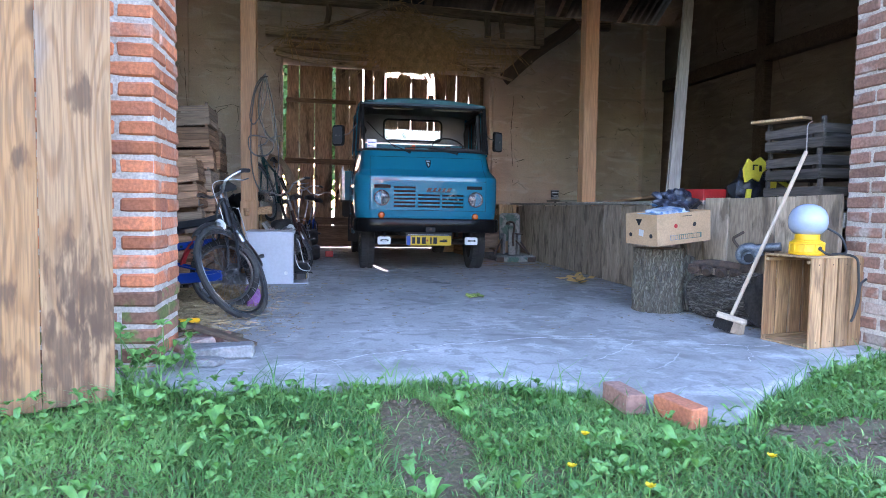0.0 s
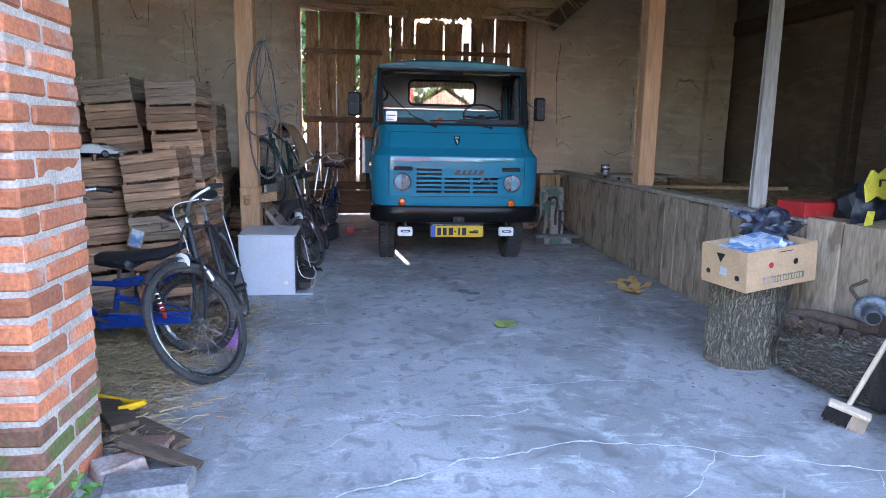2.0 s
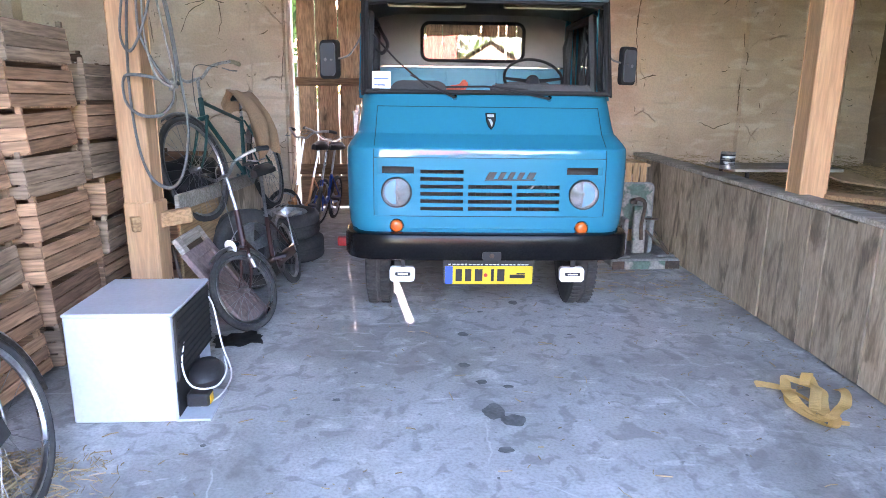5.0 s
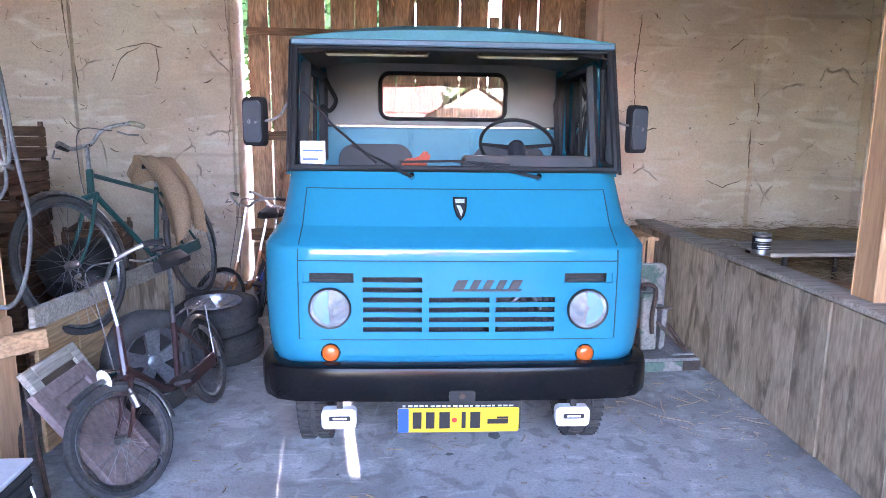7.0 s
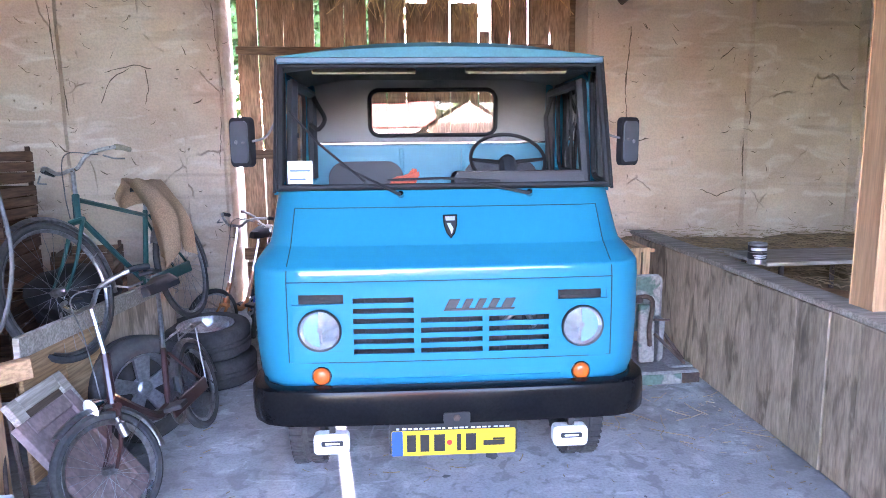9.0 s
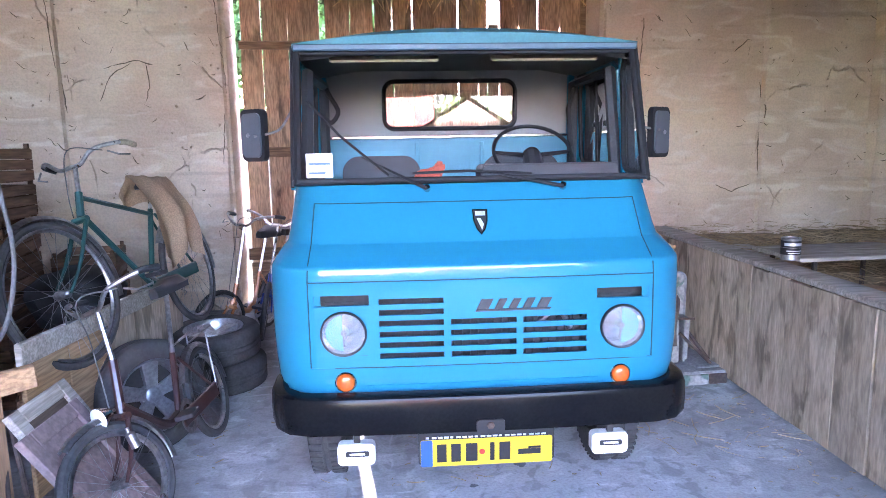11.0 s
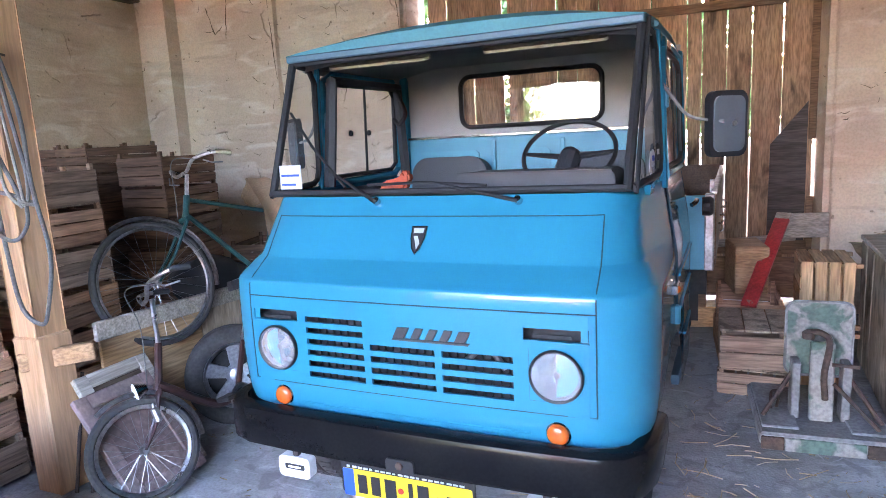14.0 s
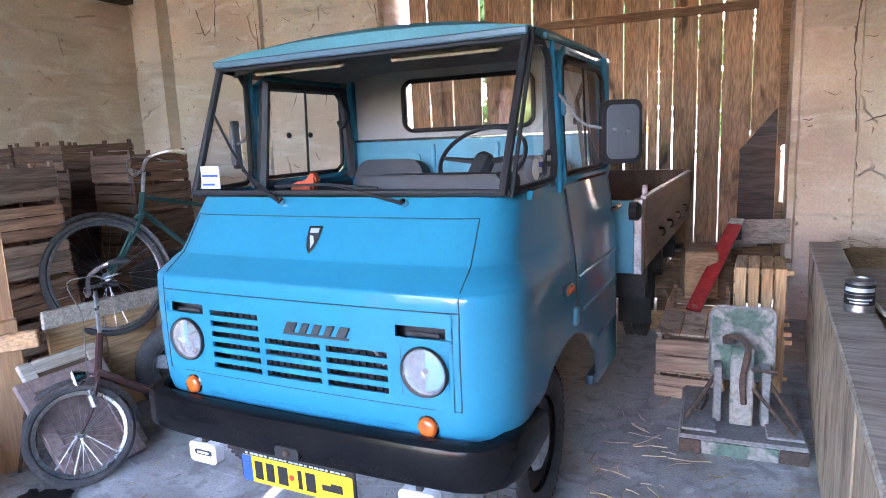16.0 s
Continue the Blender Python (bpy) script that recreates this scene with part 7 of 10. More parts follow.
# bicycles
def bike_wheel(parent, R, tr, m, rim_mat, spokes=28, wide=1.0):
    w = part("wheel", tube_bm([m @ Vector((math.cos(a) * (R - tr), 0, math.sin(a) * (R - tr))) for a in (2 * math.pi * k / 44 for k in range(44))], tr, 8, True), M["tyre"], parent, "spoked bicycle wheel with a black tyre", True)
    part("rim", tube_bm([m @ Vector((math.cos(a) * (R - 2.1 * tr), 0, math.sin(a) * (R - 2.1 * tr))) for a in (2 * math.pi * k / 44 for k in range(44))], tr * 0.62, 6, True), rim_mat, w, "", True)
    hub = tube_bm([m @ Vector((0, -0.045, 0)), m @ Vector((0, -0.03, 0)), m @ Vector((0, 0.03, 0)), m @ Vector((0, 0.045, 0))], [0.012, 0.022, 0.022, 0.012], 8)
    part("hub", hub, M["steel"], w, "", True)
    bm = bmesh.new()
    for k in range(spokes):
        a = 2 * math.pi * k / spokes
        b = a + (0.5 if k % 4 < 2 else -0.5)
        s = 1 if k % 2 else -1
        add_tube(bm, [m @ Vector((0.02 * math.cos(b), s * 0.03, 0.02 * math.sin(b))), m @ Vector(((R - 2.4 * tr) * math.cos(a), 0, (R - 2.4 * tr) * math.sin(a)))], 0.0013, 3, caps=False)
    sp = part("spokes", bm, M["steel"], w)
    sp["kind"] = "stuff"
    return w


def fender(parent, R, m, a0, a1, mat, half=0.026):
    bm = bmesh.new()
    prev = None
    n = 20
    for k in range(n + 1):
        a = radians(a0 + (a1 - a0) * k / n)
        ring = []
        for dy, dr in ((-half, -0.012), (-half * 0.6, 0.006), (0, 0.010), (half * 0.6, 0.006), (half, -0.012)):
            ring.append(bm.verts.new(m @ Vector(((R + 0.018 + dr) * math.cos(a), dy, (R + 0.018 + dr) * math.sin(a)))))
        if prev:
            for q in range(4):
                bm.faces.new((prev[q], prev[q + 1], ring[q + 1], ring[q]))
        prev = ring
    return part("mudguard", bm, mat, parent, "curved mudguard", True)


def saddle_bm(L=0.26, W=0.20):
    bm = bmesh.new()
    n = 10
    prev = None
    for k in range(n + 1):
        t = k / n
        x = -L * 0.45 + L * t
        w = W / 2 * (1 - t) ** 0.8 + 0.022 * t ** 0.5 if t > 0.02 else W * 0.36
        top = 0.035 + 0.02 * (1 - t) ** 2
        ring = [bm.verts.new((x, sy * w * f, z)) for sy, f, z in ((-1, 0.95, -0.02), (-1, 1.0, 0.01), (-1, 0.6, top), (1, 0.6, top), (1, 1.0, 0.01), (1, 0.95, -0.02))]
        if prev:
            for q in range(6):
                bm.faces.new((prev[q], prev[(q + 1) % 6], ring[(q + 1) % 6], ring[q]))
        else:
            bm.faces.new(ring[::-1])
        prev = ring
    bm.faces.new(prev)
    bmesh.ops.recalc_face_normals(bm, faces=bm.faces)
    return bm


def bicycle(name, m, R, tr, base, frame_mat, label, rim="chrome", style="gents", seat_h=0.9, bar_h=1.0, steer=0.0, guards="steel", lamp=False, rack=False, saddle="plastic", bars="rise", group="", fork_mat=None, bar_w=0.27, spokes=28, seat_x=0.20, head=None, crank=None):
    """x forward, rear hub over the origin."""
    b = thing(name, m, label, "bicycle", group)
    fm = M[frame_mat]
    rear, front = Vector((0, 0, R)), Vector((base, 0, R))
    bbk = Vector((base * 0.40, 0, R * 0.86 if R > 0.3 else 0.27))
    head_lo, head_hi = Vector((base - 0.13 * base - 0.02, 0, R + tr + 0.10)), Vector((base - 0.17 * base - 0.04, 0, R + tr + 0.10 + (0.16 if R > 0.3 else 0.16)))
    if style == "gents":
        head_hi = Vector((base * 0.80, 0, seat_h * 0.86))
        head_lo = head_hi + Vector((0.035, 0, -0.13))
    if head:
        head_hi, head_lo = Vector((head[0], 0, head[1])), Vector((head[2], 0, head[3]))
    if crank:
        bbk = Vector((crank[0], 0, crank[1]))
    seat_top = Vector((seat_x, 0, seat_h))
    seat_node = bbk.lerp(seat_top, 0.78 if style == "gents" else 0.50)
    bike_wheel(b, R, tr, Matrix.Translation(rear), M["bikechrome" if rim == "chrome" else rim], spokes)

    def tube(nm, pts, r, mat=fm, sides=8, label2=""):
        return part(nm, tube_bm(pts, r, sides), mat, b, label2, True)

    tube("seat_tube", [bbk, seat_node], 0.016)
    if style == "gents":
        tube("top_tube", [seat_node - Vector((0, 0, 0.03)), head_hi - Vector((0, 0, 0.025))], 0.0135)
        tube("down_tube", [bbk, head_lo + Vector((0, 0, 0.02))], 0.0155)
    else:
        mid = (head_lo + bbk) * 0.5 + Vector((0, 0, -0.07))
        tube("main_tube", spline([bbk + Vector((0.0, 0, 0.02)), bbk.lerp(head_lo, 0.35) + Vector((0, 0, -0.04)), head_lo + Vector((0, 0, 0.03))]), 0.024)
    tube("head_tube", [head_lo, head_hi], 0.019)
    for s in (-1, 1):
        o = Vector((0, s * 0.045, 0))
        tube("chain_stay", [bbk + o * 0.6, rear + o * 1.2], 0.009)
        tube("seat_stay", [seat_node + o * 0.4 - Vector((0, 0, 0.03)), rear + o * 1.2], 0.008)
    tube("seat_post", [seat_node, seat_top], 0.0125, M["bikechrome"])
    sd = part("saddle", saddle_bm(), M[saddle], b, "worn saddle", 50)
    sd.matrix_basis = Matrix.Translation(seat_top) @ pose(0, 0, 0.02)
    for s in (-1, 1):
        part("spring", tube_bm([seat_top + Vector((-0.09, s * 0.06, -0.045 + 0.01 * k)) + Vector((0.012 * math.cos(k * 1.6), 0.012 * math.sin(k * 1.6), 0)) for k in range(7)], 0.003, 4), M["steel"], sd)
        bpy.context.view_layer.update()
        sd.children[-1].matrix_basis = sd.matrix_basis.inverted()
    # steered front
    axis = (head_hi - head_lo).normalized()
    F = Matrix.Translation(head_lo) @ Matrix.Rotation(radians(steer), 4, axis) @ Matrix.Translation(-head_lo)
    bike_wheel(b, R, tr, F @ Matrix.Translation(front), M["bikechrome" if rim == "chrome" else rim], spokes)
    fk = M[fork_mat] if fork_mat else fm
    for s in (-1, 1):
        crown = head_lo + Vector((0.01, s * 0.035, -0.02))
        pts = spline([F @ crown, F @ (crown.lerp(front + Vector((0, s * 0.05, 0)), 0.6) + Vector((-0.02, 0, 0))), F @ (front + Vector((0, s * 0.05, 0)))], 5)
        part("fork_blade", tube_bm(pts, [0.012 - 0.005 * i / (len(pts) - 1) for i in range(len(pts))], 7), fk, b, "", True)
    stem_top = Vector((head_hi.x - (bar_h - head_hi.z) * 0.22, 0, bar_h))
    part("stem", tube_bm([F @ head_hi, F @ stem_top], 0.012, 8), M["bikechrome"], b, "", True)
    part("crown", tube_bm([F @ (head_lo + Vector((0.01, -0.045, -0.015))), F @ (head_lo + Vector((0.01, 0.045, -0.015)))], 0.017, 8), fk, b, "", True)
    sw = bar_w
    if bars == "rise":
        bp = [(-0.16, -sw, 0.055), (-0.07, -sw * 0.93, 0.07), (0.02, -sw * 0.55, 0.055), (0.035, -sw * 0.25, 0.0), (0.03, 0, 0.0), (0.035, sw * 0.25, 0.0), (0.02, sw * 0.55, 0.055), (-0.07, sw * 0.93, 0.07), (-0.16, sw, 0.055)]
    else:
        bp = [(-0.05, -sw, 0.10), (0.0, -sw * 0.6, 0.06), (0.03, -sw * 0.2, 0), (0.03, sw * 0.2, 0), (0.0, sw * 0.6, 0.06), (-0.05, sw, 0.10)]
    pts = spline([F @ (stem_top + Vector(p)) for p in bp], 5)
    hb = part("handlebar", tube_bm(pts, 0.011, 8), M["bikechrome"], b, "chrome handlebar", True)
    for s, seq in ((-1, pts[:6]), (1, pts[-6:])):
        part("grip", tube_bm(seq, 0.0155, 8), M["cream"] if name == "green_bicycle" and s > 0 else M["plastic"], hb, "", True)
        part("brake_lever", tube_bm([F @ (stem_top + Vector((0.0, s * sw * 0.8, 0.03))), F @ (stem_top + Vector((-0.02, s * sw * 0.98, 0.0))), F @ (stem_top + Vector((-0.09, s * sw * 1.02, 0.0)))], 0.005, 5), M["steel"], hb)
    part("brake_cable", tube_bm(spline([F @ (stem_top + Vector((0.0, sw * 0.7, 0.04))), F @ (stem_top + Vector((0.12, sw * 0.3, 0.06))), F @ (stem_top + Vector((0.10, 0.0, -0.12))), F @ (head_lo + Vector((0.05, 0, 0)))]), 0.003, 5), M["white"] if name == "black_bicycle" else M["cable"], hb)
    if guards:
        fender(b, R, Matrix.Translation(rear), 30, 185, M[guards])
        fender(b, R, F @ Matrix.Translation(front), 60, 190, M[guards])
        for s in (-1, 1):
            part("stay", tube_bm([F @ (front + Vector((0, s * 0.05, 0))), F @ (front + Vector((-(R + 0.015) * 0.82, s * 0.024, (R + 0.015) * 0.45)))], 0.002, 4), M["steel"], b)
    # drive
    part("chainring", lathe_bm([(0.085, -0.002), (0.088, 0), (0.085, 0.002), (0.06, 0.002), (0.06, -0.002)], Matrix.Translation(bbk + Vector((0, 0.05, 0))) @ pose(0, 0, 0, 90), 28, True), M["steel"], b)
    for s, a in ((1, 20), (-1, 200)):
        e = bbk + Vector((0.165 * math.cos(radians(a)), s * 0.075, 0.165 * math.sin(radians(a))))
        ck = part("crank", tube_bm([bbk + Vector((0, s * 0.06, 0)), e], [0.011, 0.008], 6), M["steel"], b)
        part("pedal", box_bm((-0.045, 0.0, -0.012), (0.045, 0.09, 0.012), Matrix.Translation(e + Vector((0, 0.0 if s > 0 else -0.09, 0))), 0.004), M["plastic"], ck)
    part("chain_guard", box_bm((0, -0.006, -0.035), ((bbk - rear).length + 0.08, 0.006, 0.04), along(rear + Vector((0, 0.058, 0)), bbk + Vector((0, 0.058, 0))), 0.005), fm, b)
    if rack:
        for s in (-1, 1):
            part("rack_rail", tube_bm([(0.12, s * 0.05, 2 * R + 0.06), (-0.22, s * 0.055, 2 * R + 0.06)], 0.005, 6), M["steel"], b)
            part("rack_stay", tube_bm([(-0.12, s * 0.055, 2 * R + 0.06), (0, s * 0.06, R)], 0.0045, 6), M["steel"], b)
        part("rack_clip", tube_bm([(0.05, -0.03, 2 * R + 0.075), (-0.2, -0.03, 2 * R + 0.075), (-0.2, 0.03, 2 * R + 0.075), (0.05, 0.03, 2 * R + 0.075)], 0.003, 5), M["steel"], b)
    if lamp:
        lm = F @ Matrix.Translation(head_lo + Vector((0.10, 0.0, 0.03))) @ pose(0, 0, 0, 0, 90, 0) @ Matrix.Scale(1.2, 4)
        lp = part("bicycle_lamp", lathe_bm([(0.0, -0.05), (0.02, -0.045), (0.037, -0.01), (0.04, 0.0)], lm, 20), M["chrome"], b, "round chrome headlamp", True)
        part("lens", lathe_bm([(0.039, 0.0), (0.03, 0.006), (0.0, 0.009)], lm, 20), M["white"], lp, "", True)
        part("bracket", tube_bm([F @ (head_lo + Vector((0.02, 0, 0.03))), F @ (head_lo + Vector((0.07, 0, 0.03)))], 0.007, 6), M["steel"], lp)
        dm = F @ Matrix.Translation(head_lo + Vector((0.06, 0.07, -0.10)))
        part("dynamo", lathe_bm([(0.0, -0.045), (0.02, -0.04), (0.02, 0.02), (0.008, 0.03), (0.008, 0.05), (0, 0.05)], dm, 14), M["steel"], b, "bottle dynamo", True)
    return b


def bike_pose(rear, front, lean, z=0.0, pitch=0.0):
    """Rear and front wheel positions on the plan; lean in degrees to the bike's left."""
    d = Vector(front) - Vector(rear)
    yaw = math.degrees(math.atan2(d.y, d.x))
    return Matrix.Translation((rear[0], rear[1], z)) @ pose(0, 0, 0, 0, 0, yaw) @ pose(0, 0, 0, 0, -pitch, 0) @ pose(0, 0, 0, -lean, 0, 0)


# heading towards the opening; its left is the barn's right-hand bay
bicycle("black_bicycle", pose(-0.185, 6.23, -0.012, 0, 0, -84.7) @ pose(0, 0, 0, 16, 0, 0), 0.345, 0.021, 1.15, "plastic", "black city bicycle with grey mudguards leaning on the crates", style="gents", seat_h=0.90, bar_h=0.88, steer=-31, guards="steel", rack=True, lamp=True, rim="chrome", bars="rise", bar_w=0.21, seat_x=0.16, head=(0.806, 0.833, 0.903, 0.634))
bicycle("blue_bicycle", pose(-0.315, 5.41, 0, 0, 0, 168) @ pose(0, 0, 0, -4, 0, 0), 0.255, 0.024, 0.95, "bikeblue", "blue small-wheeled bicycle with a long black seat and red mudguard", style="fold", seat_h=0.54, bar_h=0.86, steer=8, guards=None, rim="chrome", saddle="plastic", seat_x=0.43, head=(0.80, 0.56, 0.83, 0.38), crank=(0.50, 0.20))
bicycle("folding_bicycle", pose(0.20, 9.05, 0.004, 0, 0, -92) @ pose(0, 0, 0, 15, 0, 0), 0.255, 0.023, 1.0, "bikered", "maroon folding bicycle with chrome lamp and worn saddle", style="fold", seat_h=0.85, bar_h=0.935, steer=-27, guards="steel", lamp=True, rack=True, saddle="plastic", rim="chrome", bar_w=0.27, seat_x=0.06, head=(0.766, 0.711, 0.845, 0.495))
bicycle("green_bicycle", pose(-0.12, 9.88, 0.442, 0, 0, -96.5) @ pose(0, 0, 0, 0, -5.4, 0) @ pose(0, 0, 0, 12.5, 0, 0), 0.36, 0.020, 1.306, "bikegreen", "old dark green bicycle leaning with sackcloth over it", style="gents", seat_h=0.895, bar_h=0.99, steer=-9, guards="steel", rim="steel", bar_w=0.26, seat_x=0.26, head=(1.01, 0.856, 1.045, 0.726))
bicycle("small_bicycle", bike_pose((0.02, 11.3), (-0.17, 10.52), 8), 0.26, 0.02, 0.86, "bikeorange", "small orange-brown bicycle with chrome bars by the gate", style="fold", seat_h=0.86, bar_h=1.0, steer=-20, guards=None, rim="chrome", spokes=20)
bicycle("childs_bicycle", bike_pose((0.14, 11.7), (0.04, 10.85), 6), 0.25, 0.022, 0.84, "bikeblue", "small bright blue child's bicycle by the gate", style="fold", seat_h=0.82, bar_h=0.95, steer=15, guards=None, rim="chrome", spokes=20)

# long black seat and spring of the blue bicycle lie in its mesh list as further parts
blue = bpy.data.objects["blue_bicycle"]
bm = bmesh.new()
prev = None
for x, w, z, h in ((0.02, 0.05, 0.665, 0.02), (0.06, 0.075, 0.635, 0.045), (0.13, 0.085, 0.60, 0.055), (0.28, 0.085, 0.575, 0.055), (0.44, 0.07, 0.565, 0.05), (0.54, 0.05, 0.57, 0.04), (0.57, 0.03, 0.575, 0.02)):
    ring = [bm.verts.new((x, sy * w, z + q * h)) for sy, q in ((-1, 0.25), (-0.75, 0.9), (0, 1.05), (0.75, 0.9), (1, 0.25), (0.8, 0), (-0.8, 0))]
    if prev:
        for q in range(7):
            bm.faces.new((prev[q], prev[(q + 1) % 7], ring[(q + 1) % 7], ring[q]))
    else:
        bm.faces.new(ring[::-1])
    prev = ring
bm.faces.new(prev)
bmesh.ops.recalc_face_normals(bm, faces=bm.faces)
part("long_seat", bm, M["plastic"], blue, "long black padded seat", 60)
bpy.data.objects.remove([c for c in blue.children if c.name.startswith("saddle")][0].children[0])
part("seat_hoop", tube_bm(spline([(0.06, -0.05, 0.50), (0.03, -0.06, 0.66), (0.0, -0.04, 0.78), (0.0, 0.04, 0.78), (0.03, 0.06, 0.66), (0.06, 0.05, 0.50)]), 0.008, 7), M["plastic"], blue, "", True)
part("top_rail", tube_bm([(0.40, 0, 0.42), (0.62, 0, 0.42), (0.82, 0, 0.44)], 0.017, 8), M["bikeblue"], blue, "", True)
part("seat_gusset", box_bm((-0.02, -0.014, 0.435), (0.42, 0.014, 0.49), pose(0, 0, 0.03, 0, 9, 0), 0.01), M["bikeblue"], blue)
for k in range(4):
    part("gusset_hole", box_bm((0.10 + 0.06 * k, -0.016, 0.448), (0.13 + 0.06 * k, 0.016, 0.474), pose(0, 0, 0.03, 0, 9, 0), 0.006), M["groove"], blue)
part("swing_arm", box_bm((0.0, 0.045, 0.24), (0.50, 0.06, 0.262), None, 0.006), M["bikeblue"], blue)
part("shock_spring", tube_bm([(0.16 + 0.0010 * k + 0.02 * math.cos(k * 0.9), 0.06 + 0.02 * math.sin(k * 0.9), 0.28 + 0.0038 * k) for k in range(40)], 0.004, 5), M["chrome"], blue)
part("shock_body", tube_bm([(0.15, 0.06, 0.25), (0.17, 0.06, 0.33)], 0.016, 8), M["red"], blue, "red shock absorber", True)
fender(blue, 0.30, Matrix.Translation((0, 0, 0.255)), 10, 48, M["red"], 0.034)

# refrigerator lying on its side
fr = thing("refrigerator", pose(-0.355, 6.845, -0.008, 0, 0, 2), "small white refrigerator lying on its side with its compressor showing", "refrigerator")
part("cabinet", box_bm((0, 0, 0.012), (0.44, 0.54, 0.50), None, 0.008), M["enamel"], fr)
part("top_edge", box_bm((-0.004, 0.0, 0.496), (0.454, 0.545, 0.512), None, 0.005), M["enamel"], fr)
part("condenser", box_bm((0.442, 0.03, 0.19), (0.452, 0.53, 0.488), None, 0.003), M["darkmetal"], fr, "black condenser plate")
for k in range(9):
    part("condenser_wire", tube_bm([(0.456, 0.05, 0.205 + 0.032 * k), (0.456, 0.52, 0.205 + 0.032 * k)], 0.0035, 5), M["black"], fr)
part("machine_recess", box_bm((0.441, 0.015, 0.03), (0.446, 0.34, 0.19)), M["black"], fr, "black open compressor space")
part("compressor_tray", box_bm((0.43, 0.0, 0.012), (0.58, 0.30, 0.024), None, 0.003), M["enamel"], fr)
part("compressor", lathe_bm([(0.0, -0.08), (0.06, -0.075), (0.085, -0.04), (0.088, 0.02), (0.07, 0.06), (0.03, 0.075), (0, 0.077)], pose(0.505, 0.22, 0.145, 12, 0, 0) @ Matrix.Diagonal((0.95, 1.15, 0.62, 1)), 22), M["plastic"], fr, "black domed compressor", True)
part("starter_box", box_bm((0.46, 0.06, 0.05), (0.56, 0.14, 0.11), None, 0.008), M["plastic"], fr)
part("starter_label", box_bm((0.561, 0.07, 0.06), (0.563, 0.12, 0.10)), M["yellow"], fr)
part("white_pipe", tube_bm(spline([(0.45, 0.12, 0.34), (0.46, 0.05, 0.25), (0.50, 0.04, 0.16), (0.58, 0.10, 0.13), (0.60, 0.22, 0.15), (0.57, 0.31, 0.19)]), 0.0042, 7), M["white"], fr, "", True)
part("white_pipe", tube_bm(spline([(0.46, 0.50, 0.43), (0.49, 0.47, 0.38), (0.53, 0.43, 0.20), (0.58, 0.38, 0.07), (0.57, 0.22, 0.035), (0.52, 0.08, 0.045)]), 0.0042, 7), M["white"], fr, "", True)
part("knob", lathe_bm([(0, 0.006), (0.016, 0.004), (0.018, 0)], pose(0.37, -0.001, 0.12, 90), 16), M["white"], fr)

# dark rubber mat crumpled on the floor
bm = bmesh.new()
grid = [[bm.verts.new((0.13 * (i / 4 - 1) * (1 + 0.35 * noise.noise(Vector((j * 0.6, 3, 1)))), 0.10 * (j / 4 - 1) * (1 + 0.4 * noise.noise(Vector((i * 0.6, 7, 2)))), 0.018 + 0.016 * noise.noise(Vector((i * 0.7, j * 0.7, 5))))) for j in range(9)] for i in range(9)]
for i in range(8):
    for j in range(8):
        bm.faces.new((grid[i][j], grid[i + 1][j], grid[i + 1][j + 1], grid[i][j + 1]))
bmesh.ops.solidify(bm, geom=bm.faces[:], thickness=0.008)
mat_ob = link_mesh("rubber_mat", bm, M["darkmetal"], smooth=50)
mat_ob.matrix_world = pose(0.09, 7.80, 0.004, 0, 0, 20)
tagged(mat_ob, "crumpled dark rubber mat lying on the concrete", "mat")

# low board wall behind the folding bicycle
lw_ = thing("low_board_wall", None, "low wall of raw boards nailed to the post", "board wall")
part("rail", box_bm((0, -0.025, -0.09), (0.34, 0.025, 0.0), along((-0.50, 7.90, 0.72), (-0.28, 8.07, 0.74)), 0.006), M["postx"], lw_)
for k in range(5):
    y0 = 8.22 + 0.33 * k
    ob = part("board", box_bm((0, 0, 0), (0.32, 0.022, 0.62 + 0.02 * (k % 2)), None, 0.004), M["crate_new"] if k < 2 else M["grey_plank"], lw_)
    ob.matrix_basis = pose(-0.34 + 0.02 * k, y0, 0.10, 0, 0, 86)
part("top_board", box_bm((0, -0.015, 0), (1.75, 0.015, 0.10), along((-0.345, 8.2, 0.70), (-0.25, 9.9, 0.66)), 0.005), M["grey_railx"], lw_)

# framed panels leaning there
def framed_panel(m, w, h, mat, mat2, label, name="framed_panel"):
    p = thing(name, m, label, "panel")
    part("sheet", box_bm((-w / 2 + 0.03, 0.008, 0.03), (w / 2 - 0.03, 0.016, h - 0.03)), M[mat2], p)
    for x in (-w / 2, w / 2 - 0.07):
        part("stile", box_bm((x, -0.008, 0), (x + 0.07, 0.026, h), None, 0.004), M[mat], p)
    for z in (0, h - 0.07):
        part("rail", box_bm((-w / 2 + 0.07, -0.008, z), (w / 2 - 0.07, 0.026, z + 0.07), None, 0.004), M[mat], p)
    return p


framed_panel(Matrix(((0, -0.802, -0.597, 0.115), (1, 0, 0, 8.17), (0, -0.597, 0.802, 0.022), (0, 0, 0, 1))), 0.44, 0.585, "pinkgrey", "pinkgrey", "old pink-brown framed wooden panel leaning against boards")
framed_panel(Matrix(((0, -0.83, -0.557, 0.055), (1, 0, 0, 8.235), (0, -0.557, 0.83, 0.02), (0, 0, 0, 1))), 0.43, 0.655, "grey_railx", "beam", "dark weathered wooden frame leaning against boards")
tagged(link_mesh("metal_rod", tube_bm([(-0.22, 7.98, 0.012), (-0.37, 8.14, 0.50)], 0.011, 7), M["rust"]), "thin rusty rod leaning on the post", "rod")
